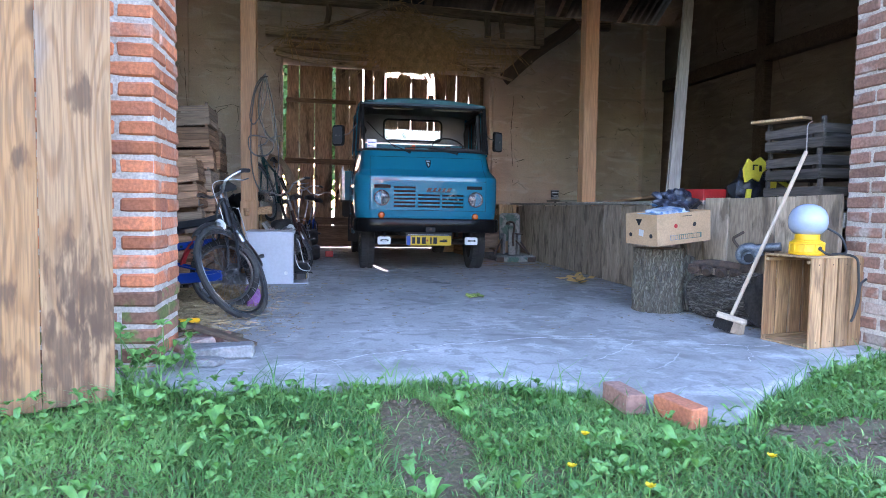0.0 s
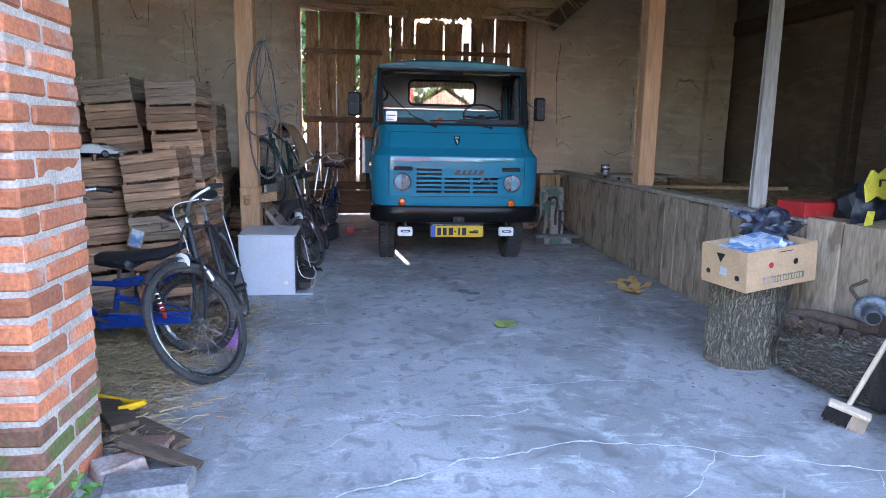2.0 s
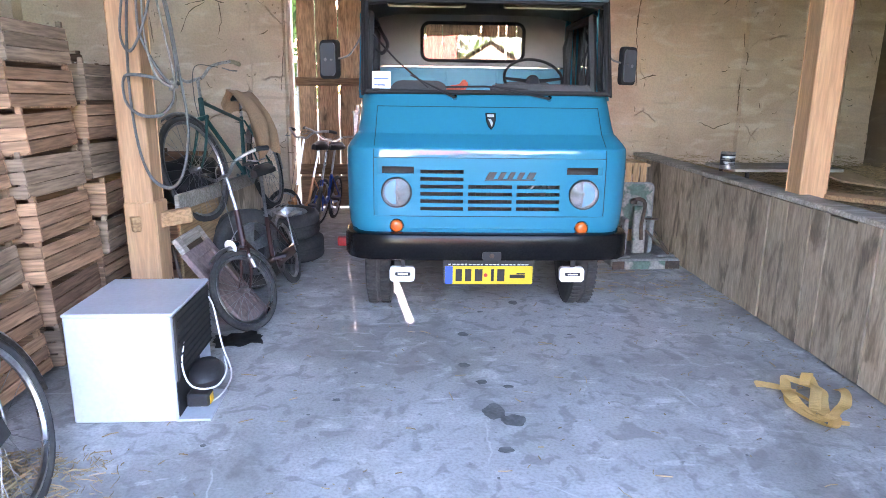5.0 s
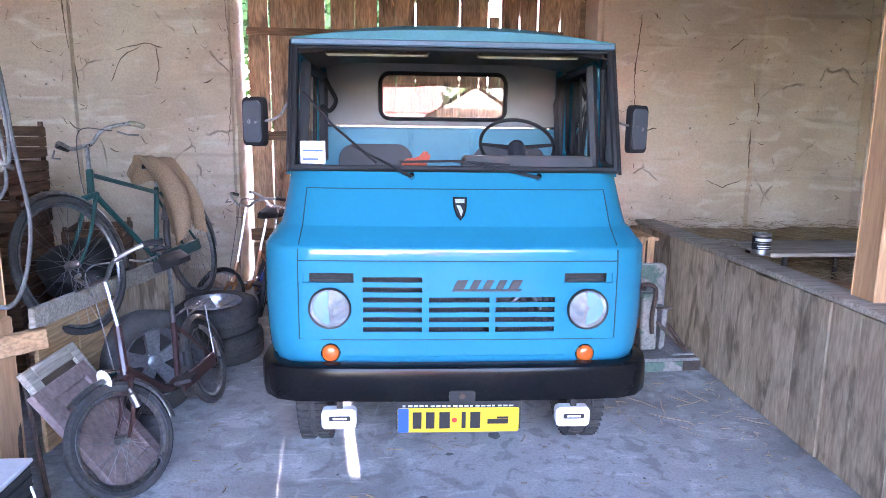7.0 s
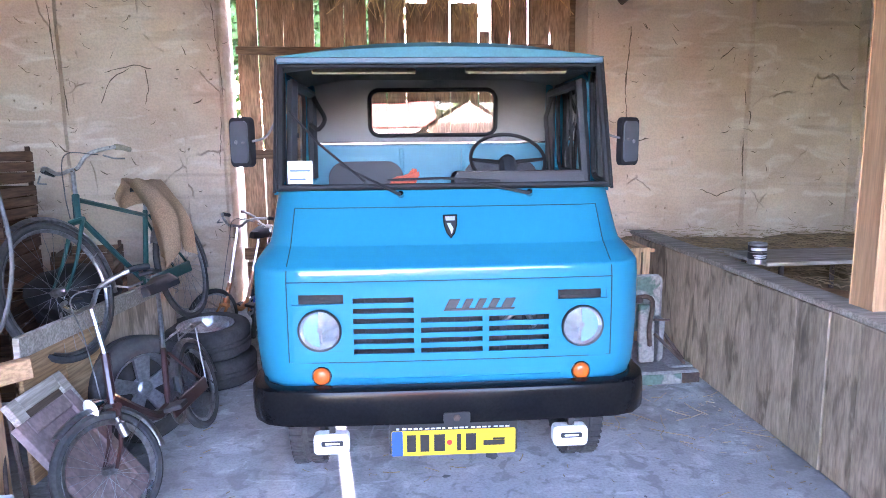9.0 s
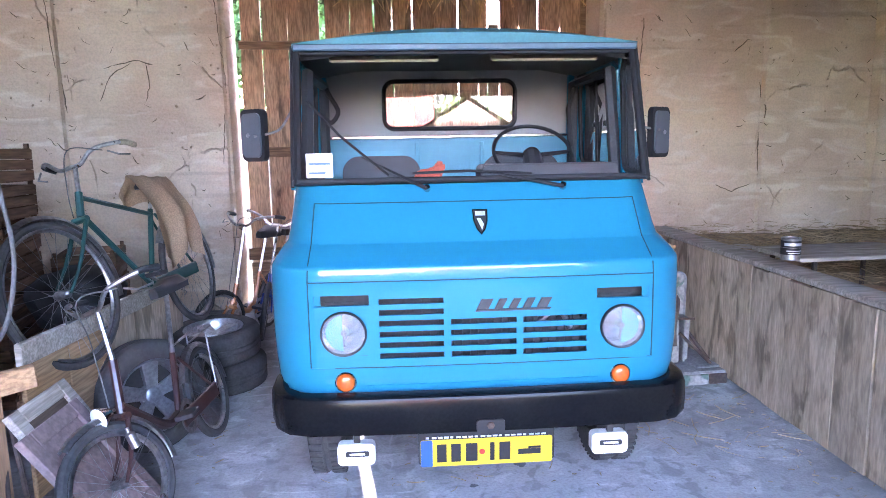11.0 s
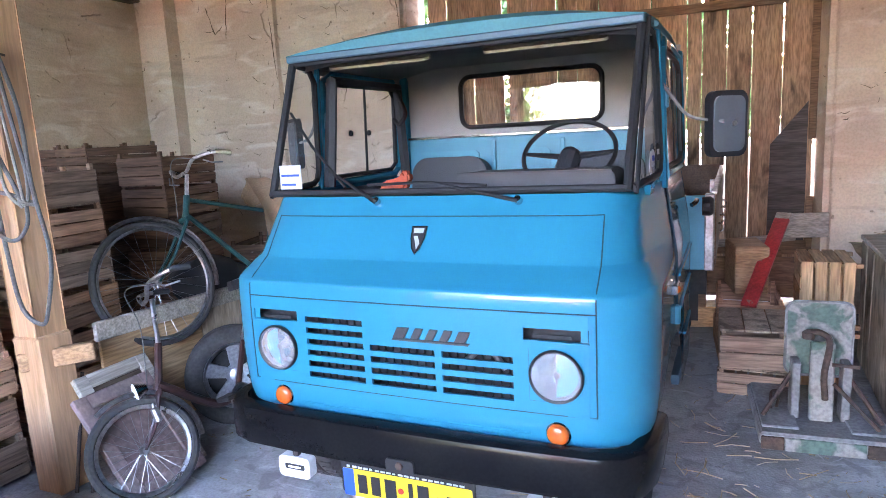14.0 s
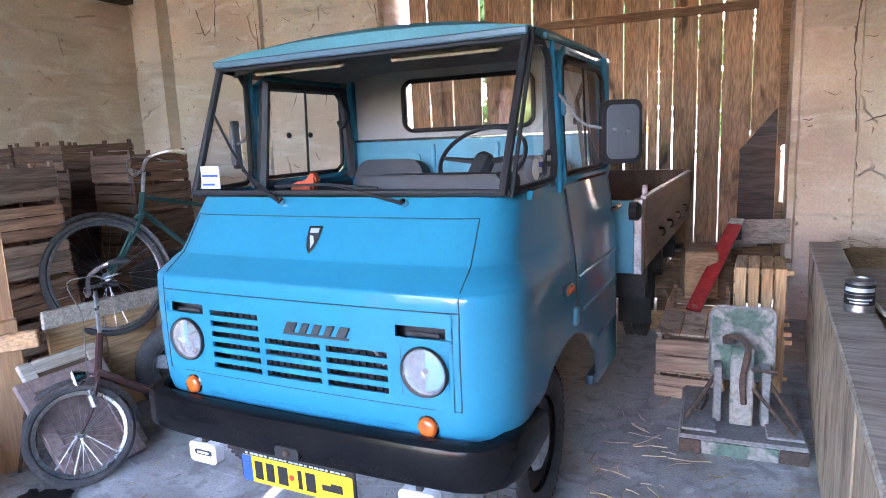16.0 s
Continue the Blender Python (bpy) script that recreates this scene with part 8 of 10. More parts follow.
tagged(link_mesh("metal_rod", tube_bm([(-0.30, 7.95, 0.012), (-0.41, 8.15, 0.55)], 0.009, 7), M["rust"]), "thin rusty rod leaning on the post", "rod")

# tyres
def car_wheel(m, R, w, label, name="car_wheel"):
    t = thing(name, m, label, "car wheel")
    part("tyre", lathe_bm([(R * 0.64, -w * 0.40), (R * 0.70, -w * 0.48), (R * 0.88, -w * 0.5), (R * 0.97, -w * 0.42), (R, -w * 0.32), (R, -w * 0.11), (R - 0.008, -w * 0.10), (R - 0.008, -w * 0.05), (R, -w * 0.04), (R, w * 0.04), (R - 0.008, w * 0.05), (R - 0.008, w * 0.10), (R, w * 0.11), (R, w * 0.32), (R * 0.97, w * 0.42), (R * 0.88, w * 0.5), (R * 0.70, w * 0.48), (R * 0.64, w * 0.40)], None, 44, True), M["tyre"], t, "", 45)
    part("rim", lathe_bm([(R * 0.645, -w * 0.42), (R * 0.60, -w * 0.38), (R * 0.58, w * 0.2), (R * 0.63, w * 0.40), (R * 0.655, w * 0.44), (R * 0.645, w * 0.47), (R * 0.615, w * 0.40), (R * 0.56, w * 0.18), (R * 0.56, -w * 0.36)], None, 36, True), M["alloy"], t, "", 45)
    for k in range(5):
        part("spoke", prism_bm([(-0.028, 0.03), (0.028, 0.03), (0.045, R * 0.60), (-0.045, R * 0.60)], 0.03, pose(0, 0, 0, 0, 0, 72 * k) @ pose(0, 0, w * 0.24, -90, 0, 0) @ pose(0, 0, 0, 7, 0, 0)), M["alloy"], t)
    part("hub", lathe_bm([(0.0, w * 0.30), (0.03, w * 0.29), (0.06, w * 0.22), (0.065, w * 0.08), (0, w * 0.08)], None, 20), M["alloy"], t, "", 45)
    part("wheel_back", lathe_bm([(0.0, -w * 0.1), (R * 0.58, -w * 0.12)], None, 30), M["darkmetal"], t)
    return t


car_wheel(pose(0.0, 9.84, 0.105), 0.295, 0.205, "black car tyre on a silver alloy rim, lying in a stack")
car_wheel(pose(-0.03, 9.82, 0.315, 2, -2, 40), 0.295, 0.205, "black car tyre on a silver alloy rim, lying in a stack")
car_wheel(pose(-0.13, 8.93, 0.29, 80, 0, 48), 0.295, 0.20, "black car tyre on a silver alloy rim, standing against boards")

# sacking over the green bicycle
def draped_cloth(name, ridge_a, ridge_b, drop_r, drop_l, out_r, out_l, mat, label, seed=1):
    bm = bmesh.new()
    n, mrow = 22, 24
    a, b = Vector(ridge_a), Vector(ridge_b)
    d = (b - a).normalized()
    side = Vector((0, 0, 1)).cross(d) * -1
    rows = []
    for i in range(n + 1):
        t = i / n
        row = []
        for j in range(mrow + 1):
            s = -1 + 2 * j / mrow
            p = a.lerp(b, t)
            drop, out = (drop_r, out_r) if s > 0 else (drop_l, out_l)
            k = abs(s)
            drop = drop * (0.85 + 0.3 * noise.noise(Vector((t * 2.2, seed, 0))))
            fold = 0.030 * k * math.sin(t * 13 + seed + 1.5 * noise.noise(Vector((t * 3, s, seed)))) + 0.012 * noise.noise(Vector((t * 6, s * 5, seed)))
            p = p + side * ((1 if s > 0 else -1) * (out * (1 - (1 - k) ** 2)) + fold) + Vector((0, 0, -drop * k ** 1.25 + 0.02 * noise.noise(Vector((t * 4, s * 3, seed + 4))))) + d * 0.05 * noise.noise(Vector((s * 2, t * 2, 8)))
            row.append(bm.verts.new(p))
        rows.append(row)
    for x, y in zip(rows, rows[1:]):
        for j in range(mrow):
            bm.faces.new((x[j], x[j + 1], y[j + 1], y[j]))
    bmesh.ops.solidify(bm, geom=bm.faces[:], thickness=0.005)
    return tagged(link_mesh(name, bm, mat, smooth=60), label, "cloth")


draped_cloth("sackcloth", (-0.365, 9.46, 1.435), (-0.255, 9.80, 1.415), 0.56, 0.20, 0.22, 0.06, M["cloth"], "tan sackcloth draped over the green bicycle's saddle")
blk = bmesh.new()
bmesh.ops.create_icosphere(blk, subdivisions=3, radius=0.26)
for v in blk.verts:
    v.co *= 1 + 0.35 * noise.noise(v.co * 6) + 0.12 * noise.noise(v.co * 17)
    v.co.z *= 0.8
sack = link_mesh("black_sack", blk, M["black"], smooth=60)
sack.matrix_world = pose(-0.62, 9.35, 0.72)
tagged(sack, "crumpled black plastic sack behind the bicycles", "sack")
put_crate(crate_a, pose(-0.64, 9.35, 0.0, 0, 0, 88))
put_crate(crate_a, pose(-0.64, 9.36, 0.224, 0, 0, 92))

# hoses and ropes on the post
rope_t = thing("hanging_hoses", pose(-0.355, 7.88, 0) @ Matrix.Diagonal((0.66, 1, 1, 1)), "grey hoses and ropes hung in loops on the post", "hose")


def hose(pts, r, mat, y=0.0):
    """A closed loop of hose through points x, z."""
    sp = spline([Vector((x, y + 0.012 * math.sin(3 * k), z)) for k, (x, z) in enumerate(pts + pts[:1])], 5)[:-1]
    return tube_bm(sp, r, 8, True)


part("loop", hose([(0.13, 2.17), (-0.04, 1.95), (-0.10, 1.55), (-0.09, 1.18), (0.0, 0.96), (0.15, 0.89), (0.28, 0.98), (0.34, 1.22), (0.31, 1.52), (0.24, 1.85)], 0.0105, "cable", 0.0), M["cable"], rope_t, "", True)
part("loop", hose([(0.13, 2.16), (0.04, 1.95), (0.03, 1.72), (0.14, 1.54), (0.27, 1.45), (0.29, 1.56), (0.25, 1.85)], 0.010, "cable", -0.025), M["cable"], rope_t, "", True)
part("loop", hose([(0.27, 1.45), (0.25, 1.36), (0.14, 1.29), (-0.02, 1.29), (-0.12, 1.36), (-0.13, 1.48), (-0.02, 1.50), (0.14, 1.48)], 0.0095, "cable", -0.03), M["cable"], rope_t, "", True)
part("loop", hose([(0.12, 2.15), (-0.02, 2.02), (-0.11, 1.72), (-0.05, 1.62), (0.08, 1.76), (0.16, 1.98)], 0.009, "cable", -0.04), M["cable"], rope_t, "", True)
part("loop", hose([(0.14, 2.15), (0.19, 1.9), (0.28, 1.52), (0.26, 1.44), (0.13, 1.52), (0.07, 1.8)], 0.008, "rope", -0.045), M["rope"], rope_t, "", True)
part("tie", tube_bm(spline([(0.25, -0.05, 1.47), (0.285, -0.055, 1.455), (0.28, 0.0, 1.44), (0.25, -0.01, 1.455), (0.26, -0.05, 1.435)]), 0.010, 6), M["rope"], rope_t, "knotted rope tie", True)
part("nail", tube_bm([(0.04, 0.08, 2.09), (0.06, -0.06, 2.11), (0.18, -0.07, 2.13)], 0.006, 6), M["rust"], rope_t)

# open plank door at the opening
door_leaf = thing("door_2", None, "open weathered plank barn door with bleached and knotty boards", "door", "", "structure")
da, db = Vector((-0.405, 3.245, 0)), Vector((-1.50, 2.80, 0))
dm = along(da, db)
s = 0.0
rng = random.Random(31)
for w in (0.245, 0.235, 0.24, 0.25, 0.23):
    bm = bmesh.new()
    n = 14
    prev = None
    z0 = -0.02 - 0.02 * rng.random()
    for j in range(n + 1):
        z = z0 + 2.42 * j / n
        l = 0.003 * noise.noise(Vector((s * 9, z * 3, 2)))
        r = 0.003 * noise.noise(Vector((s * 9, z * 3, 6)))
        ring = [bm.verts.new((l, 0.0, z)), bm.verts.new((w - 0.003 + r, 0.0, z)), bm.verts.new((w - 0.003 + r, -0.028, z)), bm.verts.new((l, -0.028, z))]
        if prev:
            for q in range(4):
                bm.faces.new((prev[q], prev[(q + 1) % 4], ring[(q + 1) % 4], ring[q]))
        else:
            bm.faces.new(ring[::-1])
        prev = ring
    bm.faces.new(prev)
    bmesh.ops.recalc_face_normals(bm, faces=bm.faces)
    ob = part("board", bm, M["door_rotten" if s == 0 else ("door_wood_b" if s < 0.3 else "door_wood")], door_leaf)
    ob.matrix_basis = dm @ pose(s, 0, 0, rng.uniform(-0.4, 0.4), 0, 0)
    s += w
for z in (0.35, 2.0):
    part("ledge", box_bm((0.02, -0.075, z), (s - 0.02, -0.03, z + 0.12), dm, 0.006), M["door_wood"], door_leaf)

# ---- right side: logs, boxes, lamp, scale ----
def bark_log(name, m, r0, r1, h, label, seed=0, bark="bark", ends="endgrain"):
    """A log with ridged bark and sawn ends, standing along z."""
    t = thing(name, m, label, "log")
    bm = bmesh.new()
    n, k = 150, 30
    rows = []
    for j in range(k + 1):
        z = h * j / k
        row = []
        for i in range(n):
            a = 2 * math.pi * i / n
            r = r0 + (r1 - r0) * j / k
            p = Vector((math.cos(a), math.sin(a), 0))
            warp = 0.35 * noise.noise(Vector((p.x * 2, p.y * 2, z * 5 + seed)))
            ridge = abs(noise.noise(Vector((p.x * 8.5 + warp, p.y * 8.5 + warp, z * 5.0 + seed)))) ** 0.6
            r *= 1 + 0.05 * noise.noise(Vector((p.x * 1.4, p.y * 1.4, z * 1.2 + seed)))
            row.append(bm.verts.new(p * (r - 0.034 + 0.048 * ridge) + Vector((0, 0, z))))
        rows.append(row)
    for a, b in zip(rows, rows[1:]):
        for i in range(n):
            bm.faces.new((a[i], a[(i + 1) % n], b[(i + 1) % n], b[i]))
    part("bark", bm, M[bark], t, "deeply furrowed grey bark", True)
    for z, row, flip in ((0.004, rows[0], True), (h - 0.004, rows[-1], False)):
        e = bmesh.new()
        ring = [e.verts.new((v[0] * 0.985, v[1] * 0.985, z)) for v in [(math.cos(2 * math.pi * i / 48) * (r0 if flip else r1) * 0.97, math.sin(2 * math.pi * i / 48) * (r0 if flip else r1) * 0.97) for i in range(48)]]
        e.faces.new(ring[::-1] if flip else ring)
        part("sawn_end", e, M[ends], t)
    return t


bark_log("log_stump", pose(3.065, 5.145, 0, 0, 0, 20), 0.215, 0.205, 0.53, "upright oak log with furrowed bark, a cardboard box on top", 1)
lg = Vector((3.320, 4.905, 0.165)), Vector((3.434, 4.262, 0.205))
m = along(lg[0], lg[1]) @ pose(0, 0, 0, 0, 90, 0)
bark_log("lying_log", m, 0.165, 0.205, (lg[1] - lg[0]).length, "thick dark oak log with furrowed bark lying on the floor", 9, "bark_dark", "end_dark")

# cardboard box
cb = thing("cardboard_box", pose(2.83, 4.73, 0.565, 1.5, -5, 15), "open brown cardboard fruit box with punched holes full of wrapped goods", "box")
BW, BD, BHH = 0.56, 0.36, 0.245


def punched(w, h, holes):
    bm = bmesh.new()
    xs = sorted({0, w, *[x for hx in holes for x in (hx[0], hx[1])]})
    zs = sorted({0, h, *[z for hx in holes for z in (hx[2], hx[3])]})
    for x0, x1 in zip(xs, xs[1:]):
        for z0, z1 in zip(zs, zs[1:]):
            if any(a <= (x0 + x1) / 2 <= b and c <= (z0 + z1) / 2 <= d for a, b, c, d in holes):
                continue
            add_box(bm, (x0, 0, z0), (x1, 0.005, z1))
    bmesh.ops.remove_doubles(bm, verts=bm.verts, dist=0.0001)
    return bm


def round_hole(bm_parent, x, z, m, r=0.017, mat="ink"):
    part("hole", lathe_bm([(0, 0.0022), (r, 0.002), (r, 0)], m @ pose(x, 0, z, 90), 16), M[mat], bm_parent)


part("front", box_bm((0, 0, 0), (BW, 0.005, BHH)), M["card"], cb)
part("back", box_bm((0, BD - 0.005, 0), (BW, BD, BHH)), M["card"], cb)
sd = part("side", box_bm((0, 0.005, 0), (0.005, BD - 0.005, BHH)), M["card"], cb)
part("side", box_bm((BW - 0.005, 0.005, 0), (BW, BD - 0.005, BHH)), M["card"], cb)
part("base", box_bm((0.005, 0.005, 0), (BW - 0.005, BD - 0.005, 0.005)), M["card"], cb)
fm_ = Matrix.Identity(4)
round_hole(cb, 0.19, 0.145, fm_, 0.018, "red")
round_hole(cb, 0.385, 0.145, fm_, 0.018)
for y, z in ((0.07, 0.075), (0.30, 0.075)):
    part("hole", lathe_bm([(0, 0.0022), (0.017, 0.002), (0.017, 0)], pose(0, y, z, 0, -90, 0), 16), M["ink"], cb)
part("hand_hole", prism_bm([(-0.035, 0.02), (0.035, 0.02), (0.0, -0.035)], 0.003, pose(-0.002, 0.20, 0.185, 0, 0, 90)), M["ink"], cb)
part("tape_label", box_bm((-0.003, 0.165, 0.045), (0.0, 0.215, 0.095), pose(0, 0, 0, 8, 0, 0)), M["tinlabel"], cb)
part("printed_band", box_bm((0.13, -0.0015, 0.035), (0.46, 0.0, 0.075)), M["green_metal"], cb, "green printed band")
for k in range(14):
    part("print_bar", box_bm((0.14 + 0.022 * k, -0.0025, 0.04), (0.155 + 0.022 * k, -0.001, 0.070)), M["card"], cb)
part("stitch", box_bm((0.25, -0.0015, 0.215), (0.36, -0.0005, 0.220)), M["ink"], cb)


def crumple(name, m, size, mat, label, category, seed, sub=3, amp=0.4):
    bm = bmesh.new()
    bmesh.ops.create_icosphere(bm, subdivisions=sub, radius=0.5)
    for v in bm.verts:
        k = 1 + amp * noise.noise(v.co * 4 + Vector((seed, 0, 0))) + 0.35 * amp * noise.noise(v.co * 13 + Vector((0, seed, 0)))
        v.co = Vector((v.co.x * size[0], v.co.y * size[1], v.co.z * size[2])) * k
    ob = link_mesh(name, bm, M[mat], smooth=25)
    ob.matrix_world = m
    return tagged(ob, label, category)


def carton(name, m, size, mat, label, strip="tinlabel"):
    t = thing(name, m, label, "carton")
    part("body", box_bm((-size[0] / 2, -size[1] / 2, 0), (size[0] / 2, size[1] / 2, size[2]), None, 0.004), M[mat], t)
    part("printed_strip", box_bm((-size[0] / 2 + 0.01, -size[1] / 2 - 0.001, size[2] * 0.25), (size[0] / 2 - 0.01, -size[1] / 2 - 0.0002, size[2] * 0.6)), M[strip], t)
    return t


carton("wrapped_carton", pose(3.02, 4.98, 0.79, 6, -8, 18), (0.26, 0.18, 0.07), "bluewrap", "blue and white printed carton lying in the cardboard box")
carton("wrapped_carton", pose(3.18, 4.98, 0.79, 12, 5, 40), (0.16, 0.11, 0.06), "bluewrap", "blue and white printed carton lying in the cardboard box")
carton("wrapped_carton", pose(2.87, 4.90, 0.77, 3, -4, 12), (0.15, 0.20, 0.05), "bluewrap", "blue and white printed carton lying in the cardboard box")
carton("wrapped_carton", pose(3.05, 4.95, 0.63, 0, -5, 15), (0.46, 0.26, 0.15), "dark_cloth", "dark printed carton at the bottom of the cardboard box")
crumple("film_bag", pose(3.20, 5.14, 0.90, 0, 12, 10), (0.40, 0.22, 0.24), "dark_cloth", "crumpled dark blue printed plastic bag", "bag", 3, 4, 0.6)

# behind the partition
carton("red_box", pose(3.70, 5.50, 0.90, 0, 0, 8), (0.34, 0.26, 0.15), "red", "flat red cardboard box with a string on the straw", "redpaint")
bag = thing("charcoal_bag", pose(3.80, 5.12, 0.88, 0, 0, 10), "torn yellow and dark printed paper bag", "bag")
b1 = bmesh.new()
g = []
for i in range(13):
    row = []
    for j in range(13):
        u, v = i / 12, j / 12
        x = -0.16 + 0.32 * u
        z = 0.34 * v
        bulge = 0.09 * math.sin(math.pi * u) * math.sin(math.pi * min(1, v * 1.1))
        row.append(b1.verts.new((x * (1 - 0.25 * v * v) + 0.02 * noise.noise(Vector((u * 4, v * 4, 1))), -0.05 - bulge + 0.02 * noise.noise(Vector((u * 5, v * 5, 4))), z)))
    g.append(row)
for i in range(12):
    for j in range(12):
        b1.faces.new((g[i][j], g[i + 1][j], g[i + 1][j + 1], g[i][j + 1]))
bmesh.ops.solidify(b1, geom=b1.faces[:], thickness=0.08)
part("body", b1, M["dark_cloth"], bag, "dark printed lower part", 40)
part("flap", prism_bm([(-0.15, 0.22), (-0.16, 0.33), (-0.10, 0.42), (-0.05, 0.39), (0.04, 0.44), (0.15, 0.36), (0.05, 0.31), (0.0, 0.23), (-0.07, 0.26)], 0.02, pose(0, -0.175, 0, -8, 0, 4)), M["yellowbag"], bag, "torn yellow flap")
part("strip", prism_bm([(0.10, 0.0), (0.15, 0.0), (0.17, 0.24), (0.30, 0.18), (0.34, 0.19), (0.18, 0.29), (0.10, 0.25)], 0.02, pose(0, -0.165, 0)), M["yellowbag"], bag)
part("strip", prism_bm([(-0.17, 0.0), (-0.12, 0.0), (-0.10, 0.16), (-0.14, 0.16)], 0.02, pose(0, -0.168, 0)), M["yellowbag"], bag)
for x0, x1, z0, z1 in ((-0.12, -0.07, 0.345, 0.355), (-0.12, -0.11, 0.31, 0.35), (-0.05, -0.03, 0.30, 0.35)):
    part("print_bar", box_bm((x0, -0.205, z0), (x1, -0.196, z1), pose(0, 0, 0, -2)), M["ink"], bag)
crumple("dark_sack", pose(3.98, 5.35, 1.02), (0.40, 0.36, 0.36), "black", "dark crumpled sack behind the yellow bag", "sack", 11)
for k, (x, y, rz) in enumerate(((3.55, 5.85, 12), (3.60, 6.0, -6))):
    t = link_mesh("striped_paper", box_bm((-0.17, -0.11, 0), (0.17, 0.11, 0.018), None, 0.002, 0.003), M["bluewrap"])
    t.matrix_world = pose(x, y, 0.88 + 0.012 * k, 2, 3, rz)
    tagged(t, "thin pile of blue-white striped papers", "papers")

grey_crate = crate_template("grey_crate", 0.56, 0.42, 0.212, M["crate_dark"], 2, "dark grey weathered slatted crate in a stack behind the pier", group="grey crates behind the pier", thick=0.014, gap_w=0.024)
grey_crate.matrix_basis = pose(3.84, 4.245, 0.84, 0, 0, 92)
copy_thing(grey_crate, pose(3.85, 4.25, 1.055, 0, 0, 89))
copy_thing(grey_crate, pose(3.835, 4.24, 1.27, 0, 0, 93))
tagged(link_mesh("loose_plank", box_bm((0, -0.06, 0), (0.40, 0.06, 0.022), along((3.56, 4.56, 1.485), (3.78, 3.99, 1.487)), 0.003), M["crate_new"]), "short raw plank lying across the grey crates", "plank")

# broom
br = thing("broom", None, "floor broom with a long pale handle leaning on the crates", "broom")
foot, top = Vector((3.135, 4.22, 0.13)), Vector((3.525, 4.05, 1.28))
part("handle", tube_bm([foot - (top - foot).normalized() * 0.02, top], 0.0135, 9), M["bleached"], br, "long pale wooden handle", True)
hm = Matrix.Translation((3.12, 4.20, 0.10)) @ pose(0, 0, 0, 18, 14, -38)
part("head", box_bm((-0.10, -0.026, 0.0), (0.10, 0.026, 0.028), hm, 0.006), M["bleached"], br, "bleached wooden broom head")
bm = bmesh.new()
r8 = random.Random(2)
tufts = (bm, bmesh.new())
for k in range(460):
    x, y = r8.uniform(-0.095, 0.095), r8.uniform(-0.023, 0.023)
    dx, dy = r8.uniform(-0.012, 0.012), r8.uniform(-0.03, 0.0)
    add_tube(tufts[x > 0.02], [hm @ Vector((x, y, 0.002)), hm @ Vector((x + dx, y + dy, -0.075))], 0.0026, 3, caps=False)
for bm_t, mt_t, lab in ((tufts[0], "darkmetal", "dark bristles"), (tufts[1], "bleached", "pale bristles")):
    bt = part("bristles", bm_t, M[mt_t], br, lab)
    bt["kind"] = "stuff"
tagged(link_mesh("string", tube_bm(spline([(3.525, 4.05, 1.28), (3.55, 4.08, 1.36), (3.60, 4.14, 1.47), (3.70, 4.22, 1.512)]), 0.004, 5), M["rope"]), "grey string tied from the broom to the crates", "string")

# fresh crate lying on its side, and the lamp on it
fresh = thing("wooden_crate", pose(3.30, 3.675, 0, 0, 0, 13), "new pine slatted crate standing on its long side", "crate")
FW, FD, FH = 0.50, 0.35, 0.575


def fboard(lo, hi):
    part("slat", box_bm(lo, hi, None, 0.003, 0.0015, rng), M["crate_new_z"], fresh)


M["crate_new_z"] = wood("fresh_crate_wood_upright", (0.46, 0.27, 0.13), (0.33, 0.18, 0.085), axis=2, spread=0.22, stain=(0.22, 0.12, 0.06), stain_scale=2.5)
for k in range(4):
    fboard((0.002 + k * 0.125, -0.004, 0.0), (0.002 + k * 0.125 + 0.112, 0.010, FH))
for k in range(4):
    fboard((0.002 + k * 0.125, FD - 0.010, 0.0), (0.002 + k * 0.125 + 0.110, FD + 0.004, FH))
for k in range(3):
    part("slat", box_bm((0.0, 0.012 + k * 0.112, FH), (FW + 0.008, 0.012 + k * 0.112 + 0.104, FH + 0.013), None, 0.003), M["crate_new"], fresh)
    part("slat", box_bm((0.0, 0.012 + k * 0.112, 0.0), (FW, 0.012 + k * 0.112 + 0.104, 0.013), None, 0.003), M["crate_new"], fresh)
for k in range(3):
    part("slat", box_bm((FW - 0.012, 0.012 + k * 0.112, 0.014), (FW, 0.012 + k * 0.112 + 0.094, FH - 0.002), None, 0.003), M["crate_new_z"], fresh)
for y in (0.012, FD - 0.036):
    for z in (0.014, FH - 0.036):
        part("batten", box_bm((0.004, y, z), (FW - 0.014, y + 0.024, z + 0.022), None, 0.003), M["crate_new"], fresh)
for k in range(4):
    for z in (0.04, FH - 0.04):
        part("nail", lathe_bm([(0, 0.002), (0.004, 0.0015), (0.0045, 0)], pose(0.067 + k * 0.128, -0.004, z, 90), 6), M["rust"], fresh)

